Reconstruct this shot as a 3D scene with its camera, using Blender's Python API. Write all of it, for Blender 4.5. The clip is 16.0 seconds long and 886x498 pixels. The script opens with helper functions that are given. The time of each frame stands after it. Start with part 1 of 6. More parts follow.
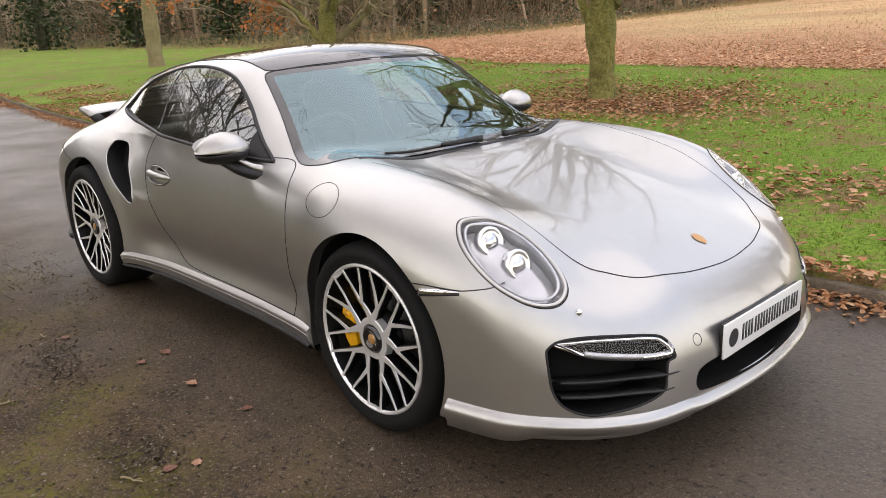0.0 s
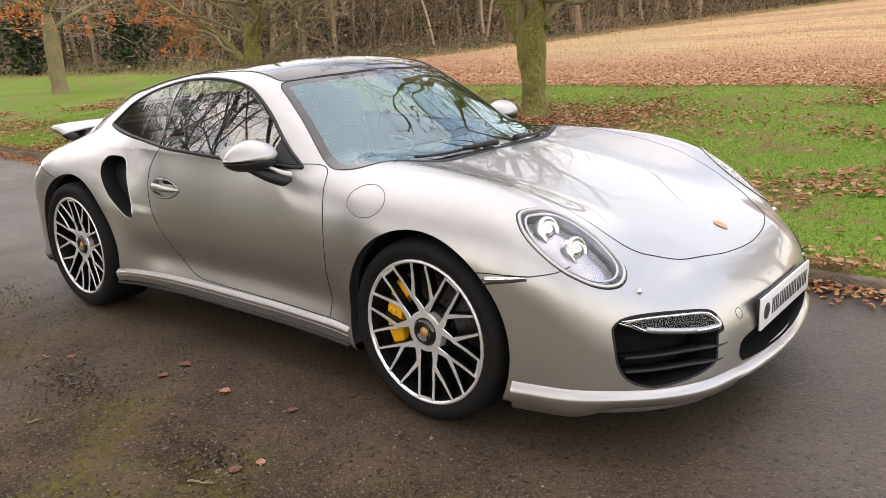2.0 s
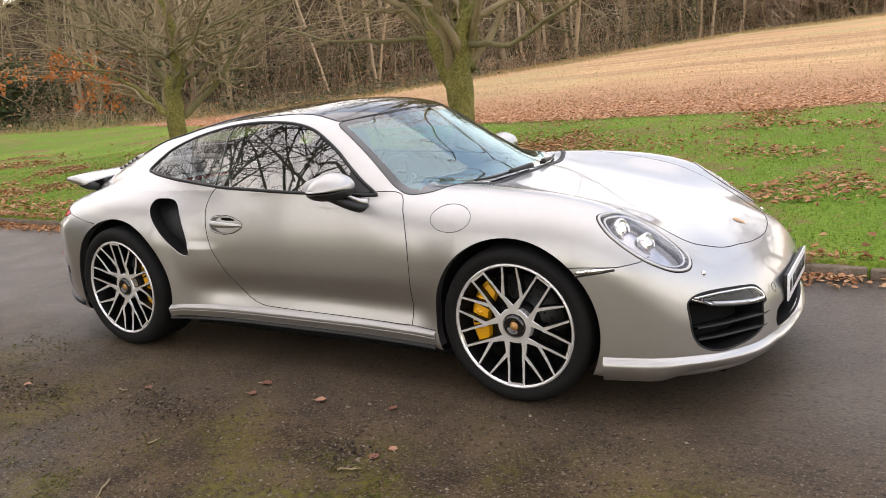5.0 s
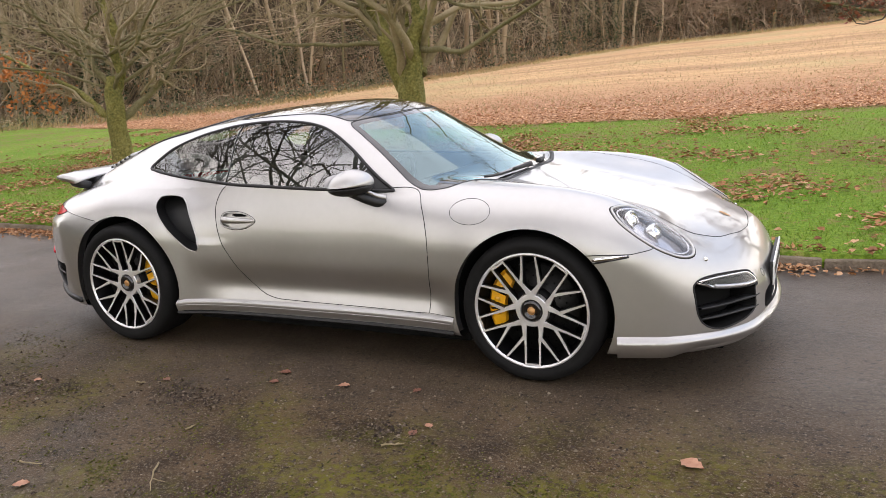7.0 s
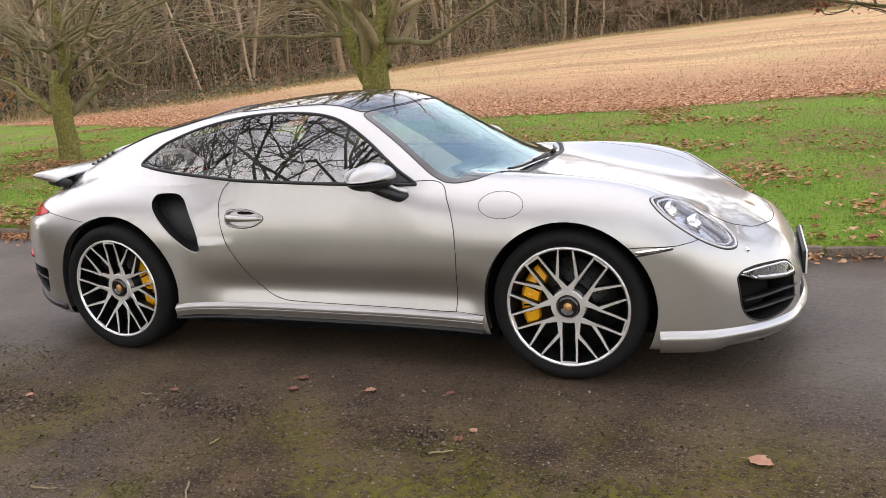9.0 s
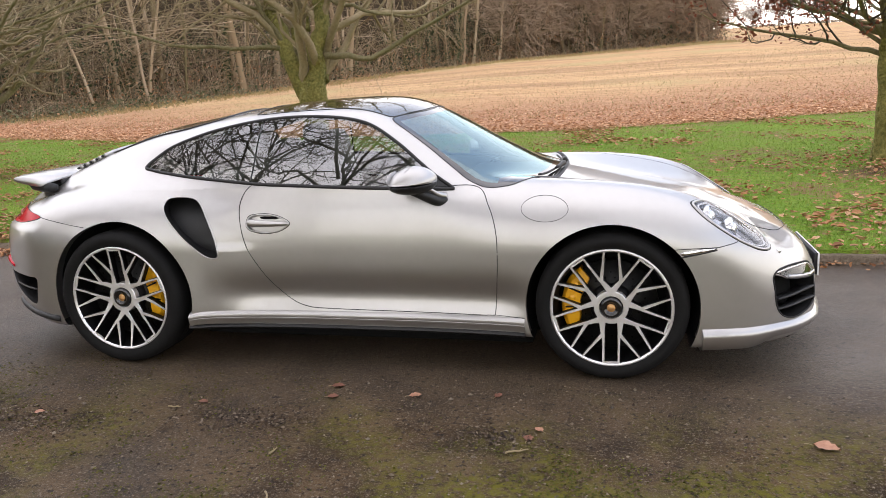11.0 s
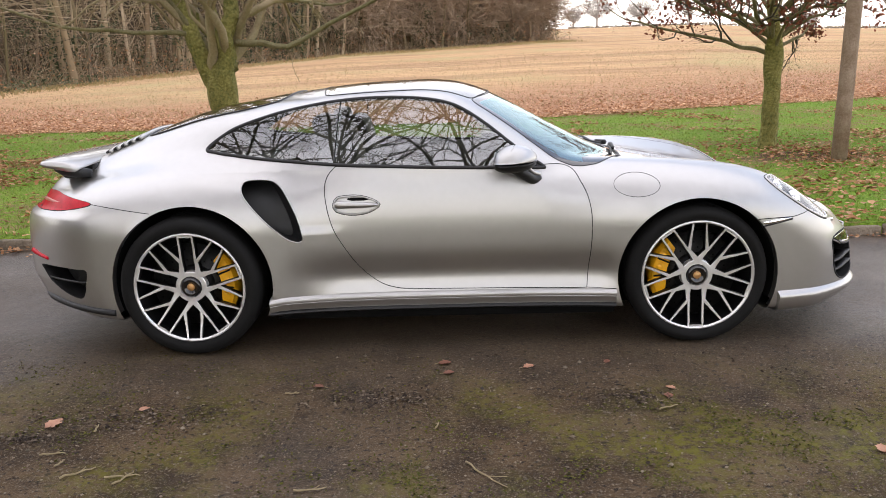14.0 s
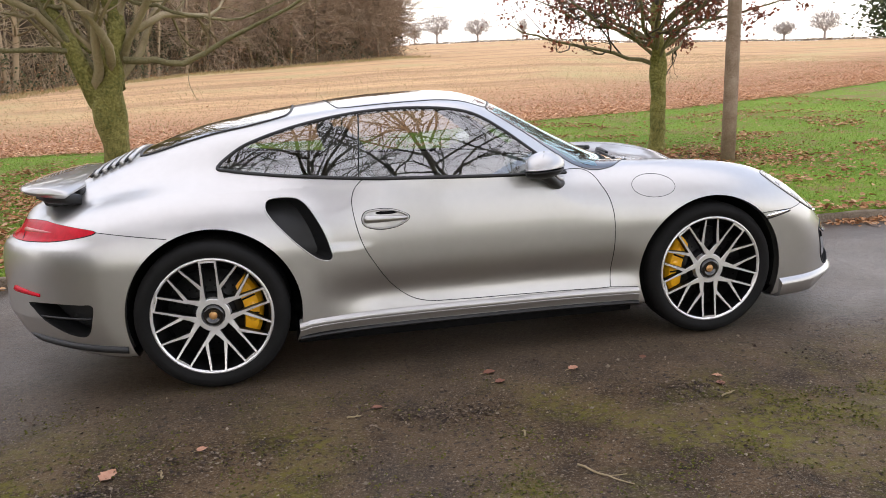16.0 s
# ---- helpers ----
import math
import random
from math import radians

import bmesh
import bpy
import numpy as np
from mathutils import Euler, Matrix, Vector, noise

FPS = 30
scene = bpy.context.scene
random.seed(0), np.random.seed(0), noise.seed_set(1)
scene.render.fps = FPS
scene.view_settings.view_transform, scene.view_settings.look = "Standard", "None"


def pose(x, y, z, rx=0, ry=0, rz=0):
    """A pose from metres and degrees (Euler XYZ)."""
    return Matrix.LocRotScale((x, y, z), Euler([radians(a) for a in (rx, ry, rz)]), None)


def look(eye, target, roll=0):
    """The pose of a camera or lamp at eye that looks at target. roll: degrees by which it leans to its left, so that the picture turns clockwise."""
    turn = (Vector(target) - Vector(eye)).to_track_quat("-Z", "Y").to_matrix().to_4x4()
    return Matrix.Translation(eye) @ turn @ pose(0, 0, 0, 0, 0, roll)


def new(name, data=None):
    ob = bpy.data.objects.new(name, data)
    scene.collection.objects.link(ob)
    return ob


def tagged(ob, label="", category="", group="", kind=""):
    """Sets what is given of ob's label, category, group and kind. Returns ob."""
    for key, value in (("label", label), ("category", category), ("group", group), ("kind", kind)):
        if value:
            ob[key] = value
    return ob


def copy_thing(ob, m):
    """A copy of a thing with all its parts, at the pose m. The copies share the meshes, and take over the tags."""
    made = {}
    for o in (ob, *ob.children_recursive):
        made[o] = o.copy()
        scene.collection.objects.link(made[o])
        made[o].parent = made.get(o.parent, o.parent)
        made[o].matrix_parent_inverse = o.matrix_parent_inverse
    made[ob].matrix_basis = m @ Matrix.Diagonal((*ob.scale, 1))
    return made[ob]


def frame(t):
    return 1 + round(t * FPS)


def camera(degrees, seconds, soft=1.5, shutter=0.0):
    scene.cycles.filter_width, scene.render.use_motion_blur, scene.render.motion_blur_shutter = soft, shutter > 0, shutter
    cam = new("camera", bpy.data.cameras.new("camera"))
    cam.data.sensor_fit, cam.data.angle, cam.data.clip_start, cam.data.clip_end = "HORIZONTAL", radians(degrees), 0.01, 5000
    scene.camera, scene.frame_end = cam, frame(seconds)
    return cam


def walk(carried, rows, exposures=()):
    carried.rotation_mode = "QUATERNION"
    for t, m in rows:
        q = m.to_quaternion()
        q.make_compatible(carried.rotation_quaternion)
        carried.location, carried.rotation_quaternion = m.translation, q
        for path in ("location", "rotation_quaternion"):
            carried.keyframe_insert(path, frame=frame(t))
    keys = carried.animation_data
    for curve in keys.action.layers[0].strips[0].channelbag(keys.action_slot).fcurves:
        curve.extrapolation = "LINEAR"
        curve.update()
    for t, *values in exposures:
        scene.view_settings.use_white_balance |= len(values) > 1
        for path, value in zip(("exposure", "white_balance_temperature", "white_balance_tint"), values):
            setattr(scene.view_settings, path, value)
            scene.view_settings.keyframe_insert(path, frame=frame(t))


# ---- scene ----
cam = camera(59.2, 16.0, soft=0.6)
PATH = [
    (0, (3.228, -2.36, 1.4), (1.82, -1.062, 0.823), -2.7),
    (0.5, (3.161, -2.518, 1.39), (1.799, -1.164, 0.831), -3.0),
    (1, (3.107, -2.683, 1.376), (1.778, -1.287, 0.842), -4.1),
    (1.5, (3.059, -2.762, 1.369), (1.77, -1.325, 0.845), -3.4),
    (2, (2.971, -2.807, 1.358), (1.726, -1.333, 0.83), -2.9),
    (2.5, (2.866, -2.892, 1.354), (1.648, -1.396, 0.825), -3.5),
    (3, (2.791, -2.968, 1.358), (1.609, -1.438, 0.848), -2.8),
    (3.5, (2.665, -3.135, 1.347), (1.529, -1.557, 0.88), -2.4),
    (3.7, (2.638, -3.198, 1.346), (1.51, -1.609, 0.894), -3.0),
    (5.8, (2.611, -3.789, 1.409), (1.626, -2.103, 0.976), -4.5),
    (6, (2.585, -3.804, 1.394), (1.606, -2.111, 0.974), -4.1),
    (6.5, (2.456, -3.916, 1.396), (1.55, -2.187, 0.959), -3.4),
    (7, (2.359, -4.041, 1.411), (1.502, -2.289, 0.97), -4.0),
    (7.5, (2.288, -4.098, 1.419), (1.473, -2.328, 0.967), -3.8),
    (8, (2.193, -4.05, 1.409), (1.354, -2.295, 0.946), -3.4),
    (8.2, (2.13, -4.027, 1.415), (1.312, -2.261, 0.951), -3.3),
    (10.3, (1.546, -4.246, 1.392), (0.982, -2.387, 0.918), -3.6),
    (10.5, (1.447, -4.284, 1.405), (0.922, -2.414, 0.932), -2.6),
    (11, (1.297, -4.27, 1.371), (0.835, -2.372, 0.943), -2.6),
    (11.5, (1.137, -4.301, 1.373), (0.744, -2.387, 0.945), -2.1),
    (12, (0.926, -4.398, 1.369), (0.606, -2.467, 0.955), -1.7),
    (12.5, (0.721, -4.49, 1.379), (0.494, -2.55, 0.95), -2.6),
    (13, (0.535, -4.531, 1.361), (0.372, -2.584, 0.929), -1.9),
    (13.5, (0.296, -4.532, 1.346), (0.157, -2.585, 0.912), -1.8),
    (14, (0.08, -4.525, 1.351), (0.038, -2.578, 0.897), -1.6),
    (14.5, (-0.162, -4.585, 1.352), (-0.1, -2.634, 0.917), -2.6),
    (15, (-0.367, -4.612, 1.357), (-0.188, -2.669, 0.914), -3.9),
    (15.5, (-0.556, -4.54, 1.336), (-0.34, -2.602, 0.892), -2.4),
    (16, (-0.778, -4.427, 1.348), (-0.439, -2.503, 0.92), -2.6),
]
walk(cam, [(t, look(eye, target, roll)) for t, eye, target, roll in PATH],
     exposures=[(0, .38, 6900, 10), (1.5, .48, 6900, 10), (3.5, .49, 6950, 10), (6.5, .46, 6780, 10), (11, .46, 6600, 10), (14, .42, 6520, 10), (16, .40, 6460, 10)])

# ---- world, sun, exposure ----
world = bpy.data.worlds.new("overcast")
scene.world = world
world.use_nodes = True
wn, wl = world.node_tree.nodes, world.node_tree.links
sky = wn.new("ShaderNodeTexSky")
sky.sky_type, sky.sun_disc = "NISHITA", False
sky.sun_elevation, sky.sun_rotation = radians(74), radians(233)
sky.air_density, sky.dust_density = 1.6, 1.5
back = wn["Background"]
back.inputs[1].default_value = 0.015
wl.new(sky.outputs[0], back.inputs[0])
cloud = wn.new("ShaderNodeBackground")
cloud.inputs[1].default_value = 1.70
# thin cloud: bright and warm low down, bluer overhead
wt, ws, wm = wn.new("ShaderNodeTexCoord"), wn.new("ShaderNodeSeparateXYZ"), wn.new("ShaderNodeValToRGB")
wl.new(wt.outputs["Generated"], ws.inputs[0])
wl.new(ws.outputs[2], wm.inputs[0])
wm.color_ramp.elements[0].position, wm.color_ramp.elements[0].color = 0.08, (1.0, 0.94, 0.905, 1)
wm.color_ramp.elements[1].position, wm.color_ramp.elements[1].color = 0.62, (0.425, 0.488, 0.655, 1)
wl.new(wm.outputs[0], cloud.inputs[0])
both = wn.new("ShaderNodeAddShader")
wl.new(back.outputs[0], both.inputs[0])
wl.new(cloud.outputs[0], both.inputs[1])
wl.new(both.outputs[0], wn["World Output"].inputs[0])
sun = new("sun", bpy.data.lights.new("sun", "SUN"))
sun.data.energy, sun.data.angle, sun.data.color = 1.5, radians(110), (1.0, 0.79, 0.56)
sun.matrix_world = look((-4, -3, 18), (0, 0, 0))


# ---- small helpers ----
def part(name, bm, material, parent=None, label=""):
    """Link a bmesh, or a (vertices, faces) pair, as one mesh object."""
    me = bpy.data.meshes.new(name)
    if isinstance(bm, tuple):
        v, f = bm[0], bm[1]
        me.from_pydata([tuple(map(float, p)) for p in v], [], [tuple(map(int, q)) for q in f])
        me.shade_smooth()
    else:
        bm.to_mesh(me)
        bm.free()
        me.shade_smooth()
    if material is not None:
        me.materials.append(material)
    ob = new(name, me)
    if parent is not None:
        ob.parent = parent
    if label:
        ob["label"] = label
    return ob


def flat(ob):
    ob.data.shade_flat()
    return ob


def crisp(ob, angle=35):
    ob.data.shade_smooth()
    bm = bmesh.new()
    bm.from_mesh(ob.data)
    for e in bm.edges:
        if len(e.link_faces) == 2 and e.calc_face_angle(0) > radians(angle):
            e.smooth = False
    bm.to_mesh(ob.data)
    bm.free()
    return ob


def join(*pairs):
    """Several (vertices, faces) pairs as one."""
    vs, fs, n = [], [], 0
    for v, f in pairs:
        vs.extend(v)
        fs.extend([tuple(i + n for i in q) for q in f])
        n += len(v)
    return vs, fs


def box(x0, x1, y0, y1, z0, z1, bevel=0.0):
    bm = bmesh.new()
    bmesh.ops.create_cube(bm, size=1)
    bmesh.ops.scale(bm, vec=(x1 - x0, y1 - y0, z1 - z0), verts=bm.verts)
    bmesh.ops.translate(bm, vec=((x0 + x1) / 2, (y0 + y1) / 2, (z0 + z1) / 2), verts=bm.verts)
    if bevel:
        bmesh.ops.bevel(bm, geom=bm.edges, offset=bevel, segments=2, affect="EDGES", profile=0.5)
    return bm


def tube(points, radius, sides=6, closed=False, flatten=None):
    """A round bar along points; radius may be a number or one a point."""
    P = np.asarray(points, float)
    n = len(P)
    R = np.full(n, radius) if np.isscalar(radius) else np.asarray(radius, float)
    if closed:
        T = np.roll(P, -1, 0) - np.roll(P, 1, 0)
    else:
        T = np.gradient(P, axis=0)
    T /= np.linalg.norm(T, axis=1)[:, None] + 1e-12
    ref = np.array((0.0, 0, 1)) if abs(T[:, 2]).mean() < 0.8 else np.array((1.0, 0, 0))
    U = np.cross(T, ref)
    U /= np.linalg.norm(U, axis=1)[:, None] + 1e-12
    W = np.cross(U, T)
    a = np.arange(sides) / sides * 2 * np.pi
    ring = P[:, None] + R[:, None, None] * (np.cos(a)[None, :, None] * U[:, None] + np.sin(a)[None, :, None] * W[:, None])
    V = ring.reshape(-1, 3)
    F = []
    for i in range(n if closed else n - 1):
        j = (i + 1) % n
        for k in range(sides):
            l = (k + 1) % sides
            F.append((i * sides + k, i * sides + l, j * sides + l, j * sides + k))
    if not closed:
        F.append(tuple(range(sides))[::-1])
        F.append(tuple(range((n - 1) * sides, n * sides)))
    return V.tolist(), F


def lathe(profile, steps=64, axis="y"):
    """Turn a profile of (radius, along) round an axis through the origin."""
    V, F, n = [], [], len(profile)
    for i in range(steps):
        a = 2 * math.pi * i / steps
        for r, h in profile:
            V.append((r * math.cos(a), h, r * math.sin(a)) if axis == "y" else (r * math.cos(a), r * math.sin(a), h))
    for i in range(steps):
        j = (i + 1) % steps
        for k in range(n - 1):
            q = (i * n + k, i * n + k + 1, j * n + k + 1, j * n + k)
            F.append(q if axis == "y" else q[::-1])
    return V, F


def spline(*knots):
    """A smooth curve through (x, value) knots, held level beyond its ends."""
    k = np.array(sorted(knots), float)
    X, Yv = k[:, 0], k[:, 1]
    d = np.diff(Yv) / np.diff(X)
    m = np.empty(len(X))
    m[0], m[-1] = d[0], d[-1]
    hx = np.diff(X)
    m[1:-1] = (d[:-1] * hx[1:] + d[1:] * hx[:-1]) / (hx[1:] + hx[:-1])

    def f(x):
        x = np.clip(np.asarray(x, float), X[0], X[-1])
        i = np.clip(np.searchsorted(X, x) - 1, 0, len(X) - 2)
        w = X[i + 1] - X[i]
        t = (x - X[i]) / w
        return (2 * t**3 - 3 * t**2 + 1) * Yv[i] + (t**3 - 2 * t**2 + t) * w * m[i] + (3 * t**2 - 2 * t**3) * Yv[i + 1] + (t**3 - t**2) * w * m[i + 1]
    return f


def curve_line(points, k):
    """A smooth line of k points through the points given."""
    p = np.array(points, float)
    s = np.linspace(0, len(p) - 1, k)
    return np.stack([spline(*[(i, p[i, c]) for i in range(len(p))])(s) for c in range(3)], 1)


def step(a, b, x):
    t = np.clip((np.asarray(x, float) - a) / (b - a), 0, 1)
    return t * t * (3 - 2 * t)


# ---- materials ----
def material(name, c1, c2=None, scale=8.0, rough=0.6, metal=0.0, bump=0.0, bump_scale=60.0, coat=0.0, fine=0.0, spec=0.5):
    """A surface of two colours mixed by broad and fine noise, with relief."""
    m = bpy.data.materials.new(name)
    m.use_nodes = True
    n, l = m.node_tree.nodes, m.node_tree.links
    b = n["Principled BSDF"]
    b.inputs["Roughness"].default_value, b.inputs["Metallic"].default_value = rough, metal
    b.inputs["Coat Weight"].default_value, b.inputs["Specular IOR Level"].default_value = coat, spec
    b.inputs["Coat Roughness"].default_value = 0.03
    b.inputs["Base Color"].default_value = (*c1, 1)
    tc = n.new("ShaderNodeTexCoord")
    if c2 is not None:
        a1, a2, mix, ramp = n.new("ShaderNodeTexNoise"), n.new("ShaderNodeTexNoise"), n.new("ShaderNodeMix"), n.new("ShaderNodeMix")
        a1.inputs["Scale"].default_value, a1.inputs["Detail"].default_value = scale, 6
        a2.inputs["Scale"].default_value, a2.inputs["Detail"].default_value = scale * 9, 4
        l.new(tc.outputs["Object"], a1.inputs["Vector"])
        l.new(tc.outputs["Object"], a2.inputs["Vector"])
        mix.data_type = "FLOAT"
        mix.inputs[0].default_value = 0.35 + fine
        l.new(a1.outputs["Fac"], mix.inputs[2])
        l.new(a2.outputs["Fac"], mix.inputs[3])
        mr = n.new("ShaderNodeMapRange")
        mr.inputs["From Min"].default_value, mr.inputs["From Max"].default_value = 0.35, 0.65
        l.new(mix.outputs[0], mr.inputs["Value"])
        ramp.data_type = "RGBA"
        ramp.inputs[6].default_value, ramp.inputs[7].default_value = (*c1, 1), (*c2, 1)
        l.new(mr.outputs[0], ramp.inputs[0])
        l.new(ramp.outputs[2], b.inputs["Base Color"])
    if bump:
        nz, bp = n.new("ShaderNodeTexNoise"), n.new("ShaderNodeBump")
        nz.inputs["Scale"].default_value, nz.inputs["Detail"].default_value = bump_scale, 6
        bp.inputs["Strength"].default_value, bp.inputs["Distance"].default_value = bump, 1.0 / bump_scale
        l.new(tc.outputs["Object"], nz.inputs["Vector"])
        l.new(nz.outputs["Fac"], bp.inputs["Height"])
        l.new(bp.outputs[0], b.inputs["Normal"])
    return m


def varied(name, stops, rough=0.7, by="island", transl=0.0):
    """A surface whose colour differs from piece to piece."""
    m = bpy.data.materials.new(name)
    m.use_nodes = True
    n, l = m.node_tree.nodes, m.node_tree.links
    b = n["Principled BSDF"]
    b.inputs["Roughness"].default_value = rough
    b.inputs["Specular IOR Level"].default_value = 0.3
    r = n.new("ShaderNodeValToRGB")
    while len(r.color_ramp.elements) < len(stops):
        r.color_ramp.elements.new(0.5)
    for i, c in enumerate(stops):
        r.color_ramp.elements[i].position = i / (len(stops) - 1)
        r.color_ramp.elements[i].color = (*c, 1)
    if by == "island":
        g = n.new("ShaderNodeNewGeometry")
        l.new(g.outputs["Random Per Island"], r.inputs[0])
    else:
        g = n.new("ShaderNodeObjectInfo")
        l.new(g.outputs["Random"], r.inputs[0])
    l.new(r.outputs[0], b.inputs["Base Color"])
    return m


def glass(name, tint, mirror, coat=(1, 1, 1)):
    """A thin pane: clear, with a mirror share that rises towards grazing angles from the value given."""
    m = bpy.data.materials.new(name)
    m.use_nodes = True
    n, l = m.node_tree.nodes, m.node_tree.links
    n.remove(n["Principled BSDF"])
    t, g, mx = n.new("ShaderNodeBsdfTransparent"), n.new("ShaderNodeBsdfGlossy"), n.new("ShaderNodeMixShader")
    f, p, r = n.new("ShaderNodeLayerWeight"), n.new("ShaderNodeMath"), n.new("ShaderNodeMapRange")
    t.inputs[0].default_value = (*tint, 1)
    g.inputs[0].default_value, g.inputs[1].default_value = (*coat, 1), 0.015
    f.inputs["Blend"].default_value = 0.5
    p.operation = "POWER"
    p.inputs[1].default_value = 4.0
    r.inputs["To Min"].default_value, r.inputs["To Max"].default_value = mirror, 1.0
    l.new(f.outputs["Facing"], p.inputs[0])
    l.new(p.outputs[0], r.inputs["Value"])
    l.new(r.outputs[0], mx.inputs[0])
    l.new(t.outputs[0], mx.inputs[1])
    l.new(g.outputs[0], mx.inputs[2])
    l.new(mx.outputs[0], n["Material Output"].inputs[0])
    return m


PAINT = material("silver_paint", (0.476, 0.467, 0.451), (0.506, 0.497, 0.481), 3, 0.385, 0.95, 0.02, 900, coat=1.0)
BLACK = material("black_plastic", (0.008, 0.008, 0.0085), (0.012, 0.012, 0.0125), 20, 0.5, 0, 0.05, 300)
GLOSS = material("gloss_black", (0.006, 0.006, 0.007), None, 8, 0.08, 0, coat=1.0)
DARK = material("dark_void", (0.003, 0.003, 0.003), (0.005, 0.005, 0.005), 5, 0.9, spec=0.2)
RUBBER = material("rubber", (0.006, 0.006, 0.006), (0.010, 0.0097, 0.0095), 9, 0.75, 0, 0.15, 250, spec=0.2)
SEAM = material("panel_gap", (0.012, 0.012, 0.012), None, 8, 0.7)
ALLOY = material("machined_alloy", (0.92, 0.92, 0.92), (0.96, 0.96, 0.96), 12, 0.26, 0.66)
RIMBLACK = material("rim_black", (0.005, 0.005, 0.0055), (0.008, 0.008, 0.0085), 10, 0.5, 0, spec=0.15)
STEEL = material("disc_steel", (0.022, 0.022, 0.022), (0.045, 0.044, 0.042), 25, 0.45, 0.8)
YELLOW = material("caliper_yellow", (0.85, 0.40, 0.012), (0.92, 0.47, 0.016), 12, 0.3, 0, coat=0.6)
LAMPBOWL = material("lamp_reflector", (0.62, 0.62, 0.63), (0.40, 0.40, 0.42), 16, 0.16, 0.65)
CHROME = material("chrome", (0.82, 0.82, 0.82), None, 8, 0.08, 1.0)
WHITE = material("plate_white", (0.80, 0.80, 0.79), (0.76, 0.76, 0.75), 12, 0.35)
INK = material("plate_ink", (0.03, 0.03, 0.035), None, 8, 0.4)
GOLD = material("crest_gold", (0.55, 0.36, 0.14), (0.55, 0.24, 0.09), 120, 0.35, 0.4)
LEATHER = material("leather", (0.030, 0.029, 0.028), (0.045, 0.043, 0.04), 14, 0.55, 0, 0.1, 200)
REDLENS = material("red_lens", (0.40, 0.003, 0.012), (0.60, 0.008, 0.025), 25, 0.2, 0, spec=0.10)
PINKLENS = material("pale_lens", (0.62, 0.16, 0.14), (0.50, 0.06, 0.06), 14, 0.3, 0, 0.2, 200, coat=0.6)
CLEAR = glass("clear_lens", (0.97, 0.97, 0.98), 0.035)
SCREEN = glass("windscreen_glass", (0.50, 0.62, 0.63), 0.19, (0.72, 0.94, 1.0))
TINTED = glass("tinted_glass", (0.80, 0.85, 0.81), 0.23)
BARK = material("green_bark", (0.10, 0.100, 0.020), (0.30, 0.265, 0.080), 3.2, 0.95, 0, 1.0, 14, fine=.25)
LIMB = material("grey_green_bark", (0.12, 0.105, 0.045), (0.25, 0.215, 0.115), 5, 0.95, 0, 0.8, 30, fine=.2)
PALEBARK = material("pale_bark", (0.20, 0.165, 0.075), (0.36, 0.29, 0.16), 4, 0.95, 0, 0.9, 16, fine=.2)
TWIG = material("twig_bark", (0.22, 0.175, 0.09), (0.36, 0.285, 0.175), 4, 0.9, 0, 0.3, 40)
DARKBARK = material("dark_bark", (0.06, 0.05, 0.035), (0.10, 0.085, 0.055), 3, 0.9, 0, 0.5, 25)
WOODTWIG = varied("wood_twigs", [(0.055, 0.04, 0.026), (0.26, 0.19, 0.12), (0.52, 0.41, 0.28), (0.13, 0.11, 0.05), (0.36, 0.27, 0.17)], 0.9)
POLEWOOD = material("pole_wood", (0.20, 0.13, 0.085), (0.36, 0.27, 0.20), 6, 0.85, 0, 0.5, 40)
KERBSTONE = material("kerb_concrete", (0.12, 0.092, 0.062), (0.24, 0.195, 0.145), 5, 0.9, 0, 0.7, 45)
LITTER = varied("leaf_litter", [(0.50, 0.27, 0.145), (0.63, 0.375, 0.21), (0.32, 0.155, 0.085), (0.74, 0.51, 0.32), (0.55, 0.30, 0.16)], 0.8)
LEAF = varied("fallen_leaves", [(0.36, 0.165, 0.07), (0.46, 0.24, 0.11), (0.22, 0.10, 0.05), (0.55, 0.35, 0.20), (0.38, 0.19, 0.09)], 0.75)
REDLEAF = varied("beech_leaves", [(0.20, 0.06, 0.04), (0.30, 0.10, 0.05), (0.24, 0.08, 0.05), (0.16, 0.05, 0.035)], 0.7)
ORANGELEAF = varied("orange_leaves", [(0.50, 0.17, 0.05), (0.60, 0.24, 0.07), (0.45, 0.14, 0.04)], 0.7)
BLADE = varied("grass_blades", [(0.14, 0.25, 0.024), (0.19, 0.33, 0.034), (0.28, 0.37, 0.060), (0.16, 0.28, 0.028), (0.33, 0.34, 0.09)], 0.6)
STRAW = varied("straw_blades", [(0.42, 0.30, 0.15), (0.34, 0.26, 0.12), (0.26, 0.24, 0.10)], 0.8)


# ---- ground ----
def kerb_y(x):
    x = np.asarray(x, float)
    return 1.46 - 0.02 * x + 0.0026 * np.minimum(x, 0) ** 2 * np.clip(1 - (np.abs(x) - 20) / 200, 0.1, 1)


def field_edge(x):
    x = np.asarray(x, float)
    p = np.maximum(x, 0)
    return 11.0 + 0.42 * np.clip(-9 - x, 0, 22) + 0.25 * p + 0.012 * p**2 * np.clip(1 - p / 150, 0.1, 1)


